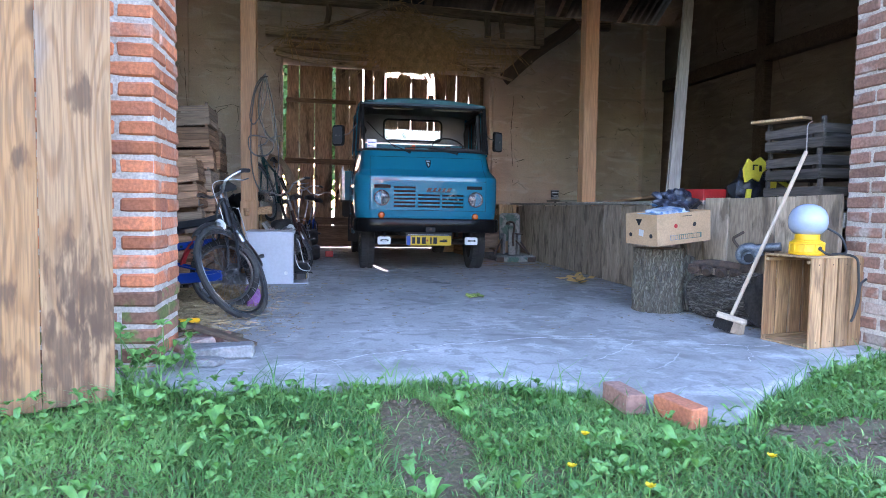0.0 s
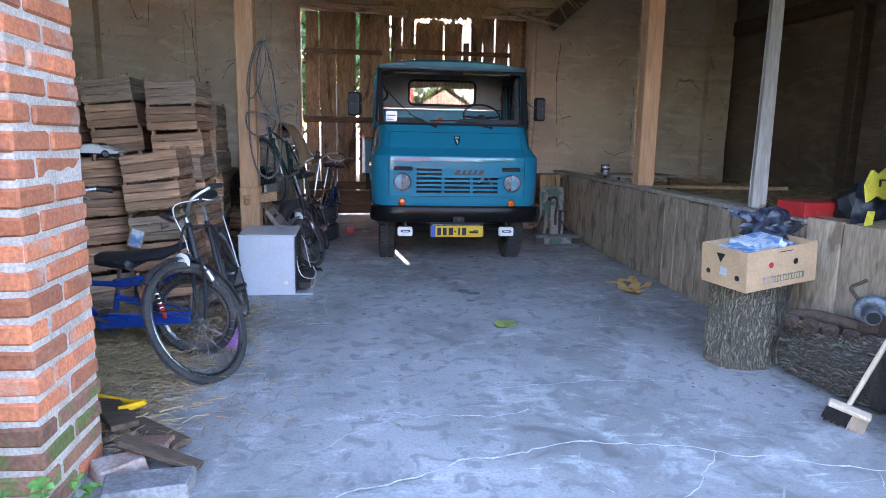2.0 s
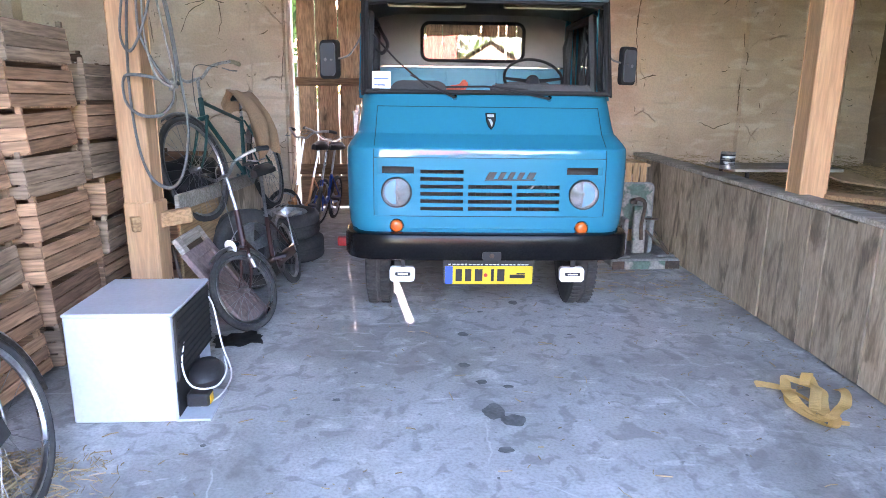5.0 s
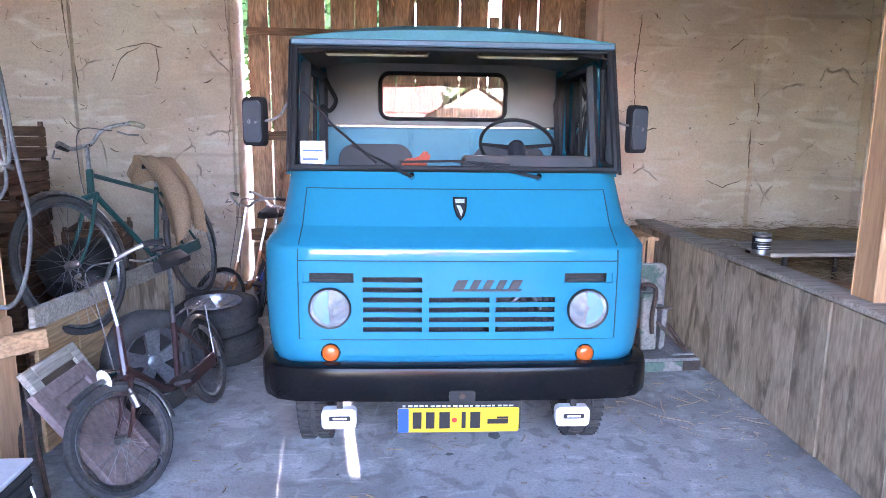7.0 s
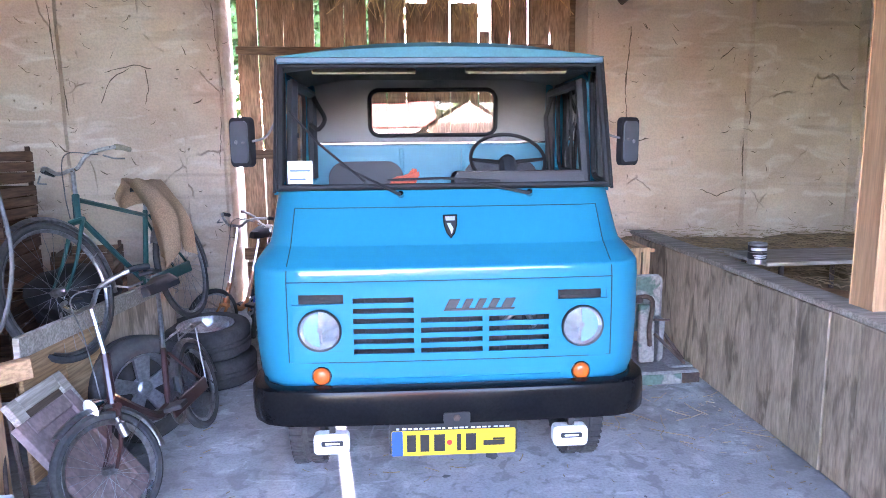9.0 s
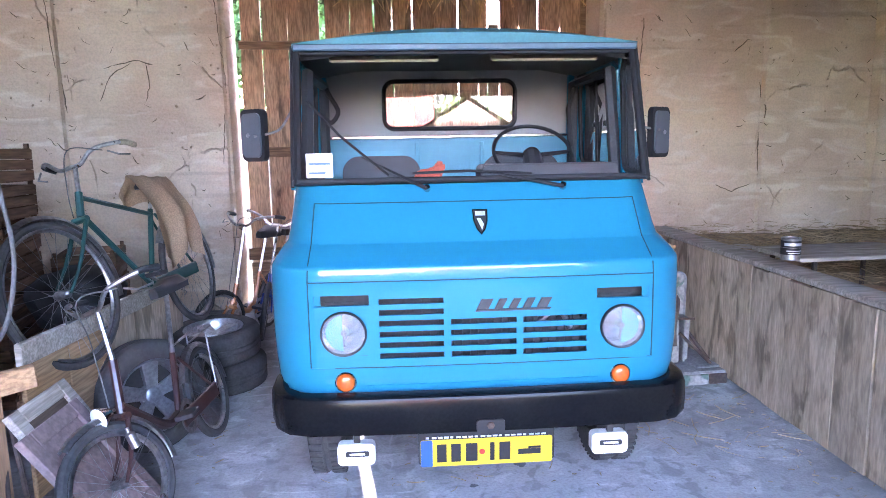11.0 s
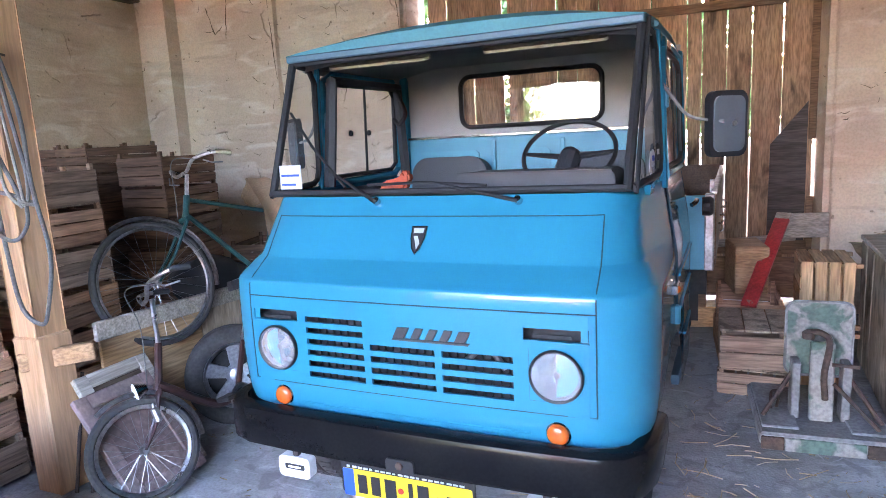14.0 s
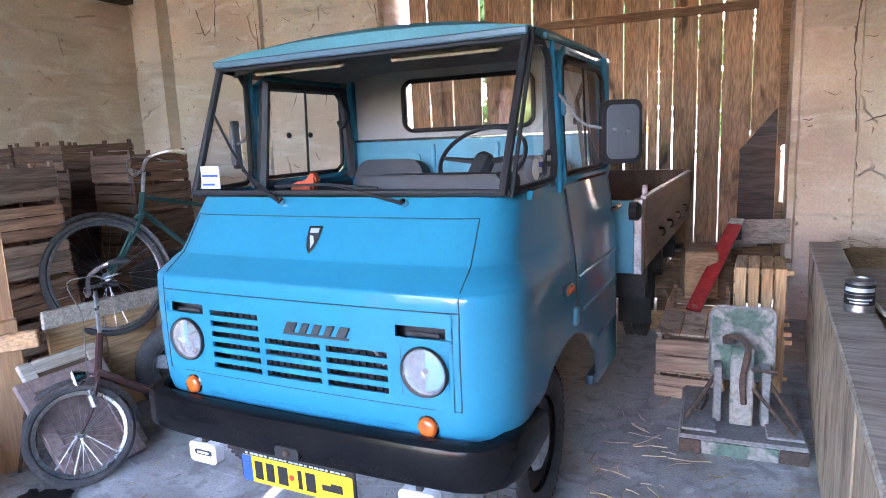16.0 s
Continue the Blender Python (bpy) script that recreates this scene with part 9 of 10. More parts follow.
lamp = thing("work_lamp", pose(3.42, 3.87, FH + 0.014, 0, 0, 8) @ Matrix.Scale(0.9, 4), "yellow site lamp with a white opal globe, switched off", "lamp")
part("base", lathe_bm([(0, 0), (0.116, 0), (0.120, 0.006), (0.120, 0.016), (0.113, 0.022), (0.110, 0.075), (0.118, 0.080), (0.118, 0.088), (0.106, 0.096), (0, 0.096)], None, 32), M["yellow"], lamp, "round yellow plastic base", 40)
for k in range(10):
    part("rib", box_bm((-0.006, -0.119, 0.02), (0.006, -0.108, 0.08), pose(0, 0, 0, 0, 0, 36 * k + 18), 0.003), M["yellow"], lamp)
part("collar", lathe_bm([(0.10, 0.08), (0.10, 0.10), (0.083, 0.108), (0.082, 0.150), (0, 0.150)], None, 28), M["yellow"], lamp, "", 40)
part("globe", lathe_bm([(0.075, 0.145), (0.10, 0.160), (0.124, 0.19), (0.133, 0.235), (0.128, 0.28), (0.108, 0.325), (0.075, 0.352), (0.04, 0.366), (0, 0.37)], None, 36), M["opal"], lamp, "frosted white globe", True)
part("button", lathe_bm([(0, 0.006), (0.014, 0.005), (0.016, 0)], pose(0.0, -0.112, 0.05, 90), 14), M["ink"], lamp)
part("handle_bracket", tube_bm(spline([(0.10, 0.03, 0.06), (0.145, 0.04, 0.08), (0.15, 0.04, 0.20), (0.13, 0.03, 0.22)]), 0.016, 7), M["plastic"], lamp)
part("cable", tube_bm(spline([(0.0, -0.12, 0.04), (0.03, -0.15, 0.012), (0.10, -0.15, 0.012), (0.16, -0.16, 0.015), (0.20, -0.235, -0.01), (0.21, -0.25, -0.10), (0.225, -0.245, -0.25), (0.20, -0.245, -0.40), (0.17, -0.245, -0.46)], 8), 0.0085, 7), M["plastic"], lamp, "", True)
part("cable", tube_bm(spline([(0.14, 0.04, 0.21), (0.19, 0.0, 0.19), (0.24, -0.06, 0.14), (0.25, -0.10, 0.07), (0.22, -0.13, 0.02), (0.16, -0.11, 0.012), (0.10, -0.13, 0.012)], 8), 0.008, 7), M["plastic"], lamp, "", True)
part("cable", tube_bm(spline([(0.17, -0.245, -0.46), (0.19, -0.25, -0.42), (0.225, -0.25, -0.32), (0.24, -0.245, -0.20), (0.30, -0.24, -0.16)], 8), 0.0085, 7), M["plastic"], lamp, "", True)

# engine parts on the log
man = thing("exhaust_manifold", pose(3.30, 4.66, 0.375, 8, 4, -50), "rusty cast-iron exhaust manifold with round ports", "engine part")
part("pipe", tube_bm(spline([(-0.18, 0, 0.03), (-0.05, 0.0, 0.06), (0.10, 0, 0.06), (0.2, 0.02, 0.05)]), 0.035, 10), M["rust"], man, "", True)
for k in range(4):
    part("port", lathe_bm([(0.022, 0.0), (0.036, 0.0), (0.036, 0.05), (0.030, 0.06), (0.022, 0.06)], pose(-0.16 + 0.105 * k, -0.035, 0.02, 100, 0, 0), 14, True), M["rust"], man, "", 40)
    part("flange", prism_bm(rounded(0.085, 0.07, 0.02), 0.012, pose(-0.16 + 0.105 * k, -0.075, 0.02)), M["rust"], man)
M["turbo"] = material("cast_alloy", (0.20, 0.22, 0.25), (0.10, 0.11, 0.125), rough=0.5, metal=0.5, scale=14, fine=80, bump=0.2, contrast=0.8)
tb = thing("turbocharger", pose(3.44, 4.50, 0.385, 0, 0, -30), "grey-blue metal turbocharger resting on the log", "engine part")
part("scroll", tube_bm([(0.075 * math.cos(a) * (1 - a / 14), -0.02, 0.13 + 0.075 * math.sin(a) * (1 - a / 14)) for a in (0.35 * k for k in range(17))], [0.042 - 0.0016 * k for k in range(17)], 10), M["turbo"], tb, "", True)
part("inlet", tube_bm([(0, -0.02, 0.13), (0.0, -0.13, 0.12)], [0.05, 0.043], 16), M["turbo"], tb, "", True)
part("inlet_bore", lathe_bm([(0, 0.001), (0.034, 0.001)], pose(0, -0.1305, 0.12, 96), 16), M["ink"], tb)
part("outlet", tube_bm(spline([(0.06, -0.02, 0.19), (0.14, -0.03, 0.20), (0.22, -0.05, 0.21)]), 0.032, 12), M["turbo"], tb, "", True)
part("core", tube_bm([(0, 0.0, 0.13), (0, 0.12, 0.12)], [0.05, 0.06], 12), M["rust"], tb, "", True)
part("lug", tube_bm(spline([(-0.05, 0, 0.18), (-0.10, 0.0, 0.25), (-0.06, -0.02, 0.29), (-0.03, -0.02, 0.31)]), 0.011, 6), M["rust"], tb, "", True)
part("foot", box_bm((-0.05, -0.03, 0.0), (0.06, 0.08, 0.09), None, 0.01), M["rust"], tb)
tagged(link_mesh("bark_slab", prism_bm([(-0.11, 0), (0.10, 0), (0.13, 0.45), (-0.02, 0.50), (-0.13, 0.40)], 0.05, pose(3.33, 5.22, 0.0, -8, 0, -12)), M["bark"]), "split slab of bark leaning against the partition", "wood")
tagged(link_mesh("cut_branch", tube_bm([(3.26, 5.02, 0.02), (3.30, 5.16, 0.56)], 0.03, 8), M["bark"]), "short branch leaning against the partition", "branch")

# strap and scrap on the floor
st = thing("webbing_strap", None, "yellow webbing strap lying tangled on the concrete", "strap")
for seed in (1, 2, 3):
    pts = []
    for k in range(16):
        a = k * 0.52 + seed * 1.7
        pts.append(Vector((2.985 + 0.02 * k * (seed - 2) * 0.3 + (0.10 + 0.03 * seed) * math.cos(a) * (0.55 + 0.3 * noise.noise(Vector((k * 0.3, seed, 0)))), 6.97 + (0.29 - 0.02 * seed) * math.sin(a * 0.8 + seed) * (0.8 + 0.3 * noise.noise(Vector((k * 0.3, seed, 5)))), 0.014 + 0.028 * seed * (0.5 + 0.5 * noise.noise(Vector((k * 0.5, seed, 9)))))))
    sp = spline(pts, 4)
    bm = bmesh.new()
    prev = None
    for i, p in enumerate(sp):
        d = (sp[min(i + 1, len(sp) - 1)] - sp[max(i - 1, 0)]).normalized()
        n = d.cross(Vector((0.25 * math.sin(i * 0.35 + seed), 0.3 * math.cos(i * 0.3), 1))).normalized() * 0.025
        ring = [bm.verts.new(p - n), bm.verts.new(p + n)]
        if prev:
            bm.faces.new((prev[0], prev[1], ring[1], ring[0]))
        prev = ring
    bmesh.ops.solidify(bm, geom=bm.faces[:], thickness=0.003)
    part("web", bm, M["strap"], st)
bm = bmesh.new()
for k in range(9):
    a = k * 0.7
    add_prism(bm, [(-0.02, -0.035), (0.02, -0.04), (0.03, 0.01), (0.0, 0.05), (-0.03, 0.02)], 0.004, pose(1.648 + 0.055 * math.cos(a), 5.93 + 0.035 * math.sin(a), 0.014, 82 + 12 * math.sin(k * 2.1), 0, 40 * k))
tagged(link_mesh("leaf_scrap", bm, M["leafpale"]), "wilted pale green leaf scrap on the floor", "leaves", "", "stuff")

# tin on the partition
tin = thing("paint_tin", pose(3.455, 9.05, 0.90), "silver and dark labelled paint tin standing on the partition", "tin")
part("body", lathe_bm([(0.0, 0), (0.052, 0), (0.054, 0.004), (0.052, 0.008), (0.052, 0.118), (0.054, 0.124), (0.048, 0.126), (0.046, 0.120), (0, 0.120)], None, 28), M["steel"], tin, "", 40)
part("label_band", lathe_bm([(0.0525, 0.03), (0.0527, 0.07)], None, 28), M["ink"], tin, "", True)
part("label_band", lathe_bm([(0.0525, 0.072), (0.0527, 0.11)], None, 28), M["ink"], tin, "", True)
for z0, z1, a0, a1 in ((0.082, 0.098, 200, 330), (0.050, 0.056, 215, 315), (0.038, 0.044, 225, 300)):
    bm = bmesh.new()
    prev = None
    for k in range(13):
        a = radians(a0 + (a1 - a0) * k / 12)
        ring = [bm.verts.new((0.0532 * math.cos(a), 0.0532 * math.sin(a), z)) for z in (z0, z1)]
        if prev:
            bm.faces.new((prev[0], ring[0], ring[1], prev[1]))
        prev = ring
    part("print_bar", bm, M["tinlabel"], tin)

# old platform scale
sc = thing("platform_scale", pose(3.05, 9.72, 0, 0, 0, 4), "old platform scale with a flaking green column on a dusty base", "scale")
part("base", box_bm((-0.30, -0.30, 0.015), (0.30, 0.42, 0.085), None, 0.012), M["grey_metal"], sc, "dusty grey platform")
for x0, x1 in ((-0.295, -0.19), (-0.185, 0.165), (0.17, 0.295)):
    part("base_edge", box_bm((x0, -0.312, 0.0), (x1, -0.30, 0.07), None, 0.004), M["rust"] if abs(x0 + x1) > 0.3 else M["green_metal"], sc)
for s in (-1, 1):
    part("deck_plate", box_bm((s * 0.20 - 0.085, -0.24, 0.086), (s * 0.20 + 0.085, 0.36, 0.10), None, 0.005), M["grey_metal"], sc)
    part("deck_cheek", box_bm((s * 0.115 - 0.02, -0.08, 0.086), (s * 0.115 + 0.02, 0.02, 0.40), pose(0, 0, 0, 4, 0, 0), 0.006), M["grey_metal"], sc)
    part("brace", tube_bm([(s * 0.27, -0.12, 0.10), (s * 0.10, -0.02, 0.36)], 0.012, 6), M["rust"], sc)
part("column", box_bm((-0.055, -0.13, 0.086), (0.055, -0.085, 0.50), pose(0, 0, 0, -3, 0, 0), 0.008), M["green_metal"], sc, "green flaking column")
part("head_plate", prism_bm(rounded(0.31, 0.40, 0.05), 0.025, pose(0, 0.02, 0.49)), M["green_metal"], sc, "green flaking head plate with pale rim")
part("head_rim", tube_bm([(x, 0.018, z + 0.49) for x, z in rounded(0.31, 0.40, 0.05)], 0.008, 5, True), M["grey_metal"], sc)
part("beam_lever", tube_bm(spline([(-0.07, -0.10, 0.56), (-0.02, -0.14, 0.57), (0.02, -0.14, 0.52), (0.0, -0.145, 0.35), (0.01, -0.14, 0.22)]), 0.016, 7), M["rust"], sc, "", True)
part("weight", lathe_bm([(0, 0), (0.028, 0), (0.03, 0.03), (0.012, 0.045), (0, 0.046)], pose(-0.07, -0.11, 0.53), 14), M["rust"], sc)
part("arm", tube_bm([(0.04, -0.12, 0.40), (0.16, -0.11, 0.39)], 0.010, 6), M["rust"], sc)
part("arm", tube_bm([(0.05, -0.12, 0.30), (0.24, -0.2, 0.10)], 0.011, 6), M["rust"], sc)
part("handle_loop", tube_bm(spline([(-0.22, -0.02, 0.105), (-0.20, 0.12, 0.14), (-0.16, 0.14, 0.13), (-0.19, 0.0, 0.105)]), 0.008, 6), M["rust"], sc)

# crates and boards in the far corner
new_crate = crate_template("slatted_crate", 0.40, 0.42, 0.31, M["crate_new"], 4, "pale pine slatted crate stacked in the corner", group="crates in the corner", thick=0.010, gap_w=0.013)
new_crate.matrix_basis = pose(2.985, 10.33, 0.625, 0, 90, 0)
copy_thing(new_crate, pose(2.99, 10.36, 0.212, 0, 90, 0))
corner_old = crate_template("corner_crate", 0.40, 0.50, 0.24, M["crate_grey"], 2, "dusty grey slatted crate beside the scale", group="crates in the corner")
corner_old.matrix_basis = pose(2.76, 10.30, 0.17, 0, 0, 2)
part("lid_board", box_bm((-0.2, -0.26, 0.24), (-0.07, 0.25, 0.252)), M["grey_plank"], corner_old)
part("lid_board", box_bm((-0.06, -0.26, 0.24), (0.07, 0.25, 0.252)), M["grey_plank"], corner_old)
part("lid_board", box_bm((0.08, -0.26, 0.24), (0.2, 0.25, 0.252)), M["grey_plank"], corner_old)
copy_thing(corner_old, pose(2.77, 10.32, 0.0, 0, 0, -3)).scale = (1, 1, 0.66)
for k, (lo, hi, a, b, mt, lab) in enumerate((
        ((0, -0.10, 0), (0.85, 0.10, 0.03), (2.25, 11.75, 0.60), (3.05, 11.95, 0.66), "grey_railx", "broad grey weathered board lying in the corner"),
        ((0, -0.015, 0), (0.75, 0.015, 0.22), (2.35, 11.55, 0.34), (3.05, 11.65, 0.34), "gatex", "brown board on edge in the corner"),
        ((0, -0.02, 0), (0.95, 0.02, 0.16), (2.2, 11.45, 0.0), (3.0, 11.62, 0.0), "crate_new", "raw board lying on the floor by the gate"),
        ((0, -0.012, 0), (0.36, 0.012, 0.20), (2.98, 11.82, 0.685), (3.35, 11.92, 0.685), "grey_railx", "short grey board on edge in the corner"))):
    tagged(link_mesh("corner_board", box_bm(lo, hi, along(a, b), 0.004), M[mt]), lab, "board")
for a, b in (((2.40, 11.6, 0.0), (2.40, 11.75, 0.60)), ((2.95, 11.8, 0.0), (2.95, 11.85, 0.65))):
    tagged(link_mesh("board_trestle", box_bm((-0.04, -0.04, 0), (0.04, 0.04, (Vector(b) - Vector(a)).length), Matrix.Translation(a), 0.004), M["gatex"]), "short timber block under the boards", "block")
rp = thing("red_plank", None, "long chipped red-painted plank leaning in the corner", "plank")
part("plank", box_bm((0, -0.05, -0.012), (0.80, 0.05, 0.012), along((2.73, 10.57, 0.43), (2.965, 11.2, 0.97)), 0.004), M["redpaint"], rp)
part("bare_end", box_bm((0.80, -0.05, -0.0115), (0.86, 0.05, 0.0115), along((2.73, 10.57, 0.43), (2.965, 11.2, 0.97)), 0.004), M["grey_railx"], rp)
tagged(link_mesh("wood_block", box_bm((-0.11, -0.2, 0), (0.11, 0.2, 0.34), pose(2.72, 11.05, 0.44, 0, 0, 10), 0.01), M["crate_new"]), "pale timber block behind the crates", "block")
put_crate(crate_a, pose(2.72, 11.0, 0.0, 0, 0, 5))
put_crate(crate_a, pose(2.72, 11.02, 0.224, 0, 0, 2))

# things on the straw behind the partition
tagged(link_mesh("long_plank", box_bm((0, -0.10, 0), (2.3, 0.10, 0.028), along((3.62, 8.75, 0.78), (3.95, 6.5, 0.93)), 0.004), M["postx"]), "long raw plank lying on the straw behind the partition", "plank")
ft = thing("rusty_stand", pose(3.95, 9.35, 0.62, 0, 0, 3), "low rusty metal frame standing on the straw", "frame")
for x in (-0.30, 0.35):
    for y in (-0.2, 0.2):
        part("leg", box_bm((x - 0.012, y - 0.012, -0.05), (x + 0.012, y + 0.012, 0.25), None, 0.002), M["rust"], ft)
part("top_board", box_bm((-0.42, -0.24, 0.25), (0.46, 0.24, 0.275), None, 0.004), M["grey_railx"], ft)
tagged(link_mesh("grey_sheet", box_bm((-0.35, -0.3, 0), (0.35, 0.3, 0.02), pose(3.95, 10.55, 0.68, 3, 4, 10), 0.003), M["grey_railx"]), "flat grey board lying on the straw", "board")
tagged(link_mesh("brown_sheet", box_bm((-0.35, -0.25, 0), (0.35, 0.25, 0.015), pose(4.75, 9.6, 0.78, 12, 8, 20), 0.003), M["card"]), "bent brown cardboard sheet on the straw", "cardboard")

# two loose bricks in the grass
for nm, m, mt, lab in (("loose_brick", pose(1.59, 2.955, -0.03, 0, 0, -86), "brick_dull", "dull red loose brick lying in the grass"), ("loose_brick", pose(1.73, 2.772, -0.032, 0, 1, -77), "brick", "orange loose brick lying in the grass")):
    b = link_mesh(nm, box_bm((-0.10, -0.041, 0), (0.10, 0.041, 0.078), None, 0.004, 0.002), M[mt])
    b.matrix_world = m
    tagged(b, lab, "brick", "loose bricks")

# rubble at the left pier
M["slate"] = material("grey_stone_slab", (0.27, 0.265, 0.27), (0.19, 0.185, 0.18), rough=0.9, scale=9, fine=60, bump=0.6, depth=0.006, stain=(0.38, 0.37, 0.36), stain_scale=6)


def stone(x, y, z, sx, sy, sz, rz, mat, label, seed):
    bm = box_bm((-sx / 2, -sy / 2, 0), (sx / 2, sy / 2, sz), None, 0.008, 0.012, random.Random(seed))
    for v in bm.verts:
        v.co.x *= 1 + 0.25 * noise.noise(Vector((v.co.y * 9, seed, 0)))
        v.co.y *= 1 + 0.35 * noise.noise(Vector((v.co.x * 9, seed, 3)))
    ob = link_mesh("rubble_stone", bm, M[mat])
    ob.matrix_world = pose(x, y, z, 0, 0, rz)
    tagged(ob, label, "stone", "rubble by the pier")


stone(-0.10, 3.87, 0.004, 0.27, 0.14, 0.055, 8, "slate", "broken flat grey stone slab by the pier", 1)
stone(-0.17, 3.72, 0.002, 0.20, 0.13, 0.03, -20, "slate", "flat grey concrete shard by the pier", 2)
stone(-0.25, 4.02, 0.004, 0.18, 0.12, 0.06, 30, "brick_dull", "broken brick by the pier", 3)
stone(-0.20, 4.20, 0.004, 0.16, 0.10, 0.05, -10, "brick_dull", "broken brick by the pier", 4)
for a, b, w in (((-0.44, 4.50, 0.03), (-0.07, 4.20, 0.02), 0.045), ((-0.58, 4.70, 0.03), (-0.33, 4.30, 0.06), 0.055), ((-0.27, 4.09, 0.10), (0.04, 4.02, 0.015), 0.035), ((-0.70, 4.44, 0.02), (-0.38, 4.25, 0.03), 0.045)):
    tagged(link_mesh("wood_scrap", box_bm((0, -w, 0), ((Vector(b) - Vector(a)).length, w, 0.022), along(a, b), 0.004, 0.004), M["beam"]), "dark splintered board scrap on the floor", "board")
yh = thing("yellow_tool", None, "yellow plastic tool handle lying on the straw", "tool")
part("shaft", tube_bm([(-0.74, 4.76, 0.05), (-0.56, 4.68, 0.05), (-0.41, 4.61, 0.05)], 0.012, 7), M["yellow"], yh)
part("hook", tube_bm(spline([(-0.41, 4.61, 0.05), (-0.35, 4.58, 0.06), (-0.37, 4.52, 0.07), (-0.43, 4.50, 0.06)]), 0.016, 7), M["yellow"], yh)
crumple("purple_rag", pose(-0.14, 5.52, 0.07, 0, 0, 20), (0.12, 0.05, 0.17), "purple", "small purple rag by the bicycle wheel", "rag", 5)
red_t = thing("red_jack", pose(0.42, 10.3, 0.0), "small red and black hand tool on the floor", "tool")
part("body", box_bm((-0.06, -0.04, 0), (0.06, 0.04, 0.09), None, 0.02), M["red"], red_t)
part("bar", tube_bm([(0.02, 0, 0.05), (0.28, -0.03, 0.07)], 0.008, 6), M["steel"], red_t)

# ---- the yard: grass, weeds, house and trees ----
def ground_z(x, y):
    return -0.05 + 0.03 * noise.noise(Vector((x * 1.4, y * 1.4, 2))) + 0.012 * noise.noise(Vector((x * 6, y * 6, 2)))


def bare(x, y):
    """True where the soil lies open."""
    n = noise.noise(Vector((x * 3, y * 3, 5)))
    if ((x - 0.73) / 0.17) ** 2 + ((y - 2.72) / 0.50) ** 2 < 0.8 + 0.8 * n:
        return True
    if ((x - 2.35) / 0.55) ** 2 + ((y - 2.50) / 0.26) ** 2 < 0.7 + 0.9 * n:
        return True
    return False


def blades(name, count, x0, x1, y0, y1, hmin, hmax, mat, label, seed, width=0.0023, keep=None):
    r = random.Random(seed)
    verts, faces = [], []
    made = 0
    while made < count:
        x, y = r.uniform(x0, x1), r.uniform(y0, y1)
        if y > slab_edge(x) - 0.01 + 0.07 * max(0, noise.noise(Vector((x * 5, 1, 1)))) or (keep and not keep(x, y)):
            made += 0.2
            continue
        if bare(x, y) and r.random() > 0.06:
            made += 0.3
            continue
        h = r.uniform(hmin, hmax) * (0.75 + 0.5 * noise.noise(Vector((x * 2.5, y * 2.5, 3))))
        a = r.uniform(0, 6.283)
        bend = r.uniform(0.2, 2.4) * h
        dx, dy = math.cos(a), math.sin(a)
        px, py = -dy * width * r.uniform(0.7, 1.5), dx * width
        z = ground_z(x, y) - 0.005
        i = len(verts)
        verts += [(x - px, y - py, z), (x + px, y + py, z), (x - px * 0.8 + dx * bend * 0.35, y - py * 0.8 + dy * bend * 0.35, z + h * 0.62), (x + px * 0.8 + dx * bend * 0.35, y + py * 0.8 + dy * bend * 0.35, z + h * 0.62), (x + dx * bend, y + dy * bend, z + h)]
        faces += [(i, i + 1, i + 3, i + 2), (i + 2, i + 3, i + 4)]
        made += 1
    me = bpy.data.meshes.new(name)
    me.from_pydata(verts, [], faces)
    me.materials.append(mat)
    return tagged(new(name, me), label, "grass", "", "stuff")


blades("grass", 130000, -2.0, 4.4, 1.2, 3.9, 0.018, 0.068, M["grass"], "short green lawn grass of the farmyard", 1)
blades("grass_pale", 45000, -2.0, 4.4, 1.2, 3.9, 0.02, 0.060, M["grass2"], "pale dry grass blades among the lawn", 2)


def outskirts(x, y):
    """Thinning out away from the opening."""
    d = max(0, -2.0 - x, x - 4.4, 1.2 - y)
    return d > 0 and noise.noise(Vector((x * 0.8, y * 0.8, 4))) > -0.35 + 0.16 * d


blades("grass_outer", 42000, -6.5, 9.0, -4.5, 3.9, 0.04, 0.10, M["grass"], "rough grass of the wider farmyard", 5, 0.006, outskirts)


def near_edge(x, y):
    return slab_edge(x) - y < 0.16 or (x < 0.0 and y > 3.1) or (abs(x - 1.55) < 0.18 and abs(y - 3.2) < 0.14)


blades("grass_tuft", 3200, -1.1, 4.2, 2.2, 3.9, 0.07, 0.17, M["grass"], "taller grass tufts along the concrete edge", 3, 0.0028, near_edge)

# broad-leaved weeds
def leaf_points(L, long, up, fold=0.35):
    """One leaf along x from its base, as verts and faces."""
    w = L / long / 2
    vs, fs = [], []
    for j in range(6):
        t = j / 5
        z = up * L * math.sin(t * 2.2) * 0.8 + 0.006
        ww = w * math.sin(math.pi * min(0.98, 0.08 + t * 0.9)) ** 0.8 * (1 + 0.14 * math.sin(j * 2.9))
        vs += [(L * t, -ww, z + ww * fold), (L * t, 0, z), (L * t, ww, z + ww * fold)]
    for j in range(5):
        for q in (0, 1):
            i = 3 * j + q
            fs.append((i, i + 1, i + 4, i + 3))
    return vs, fs


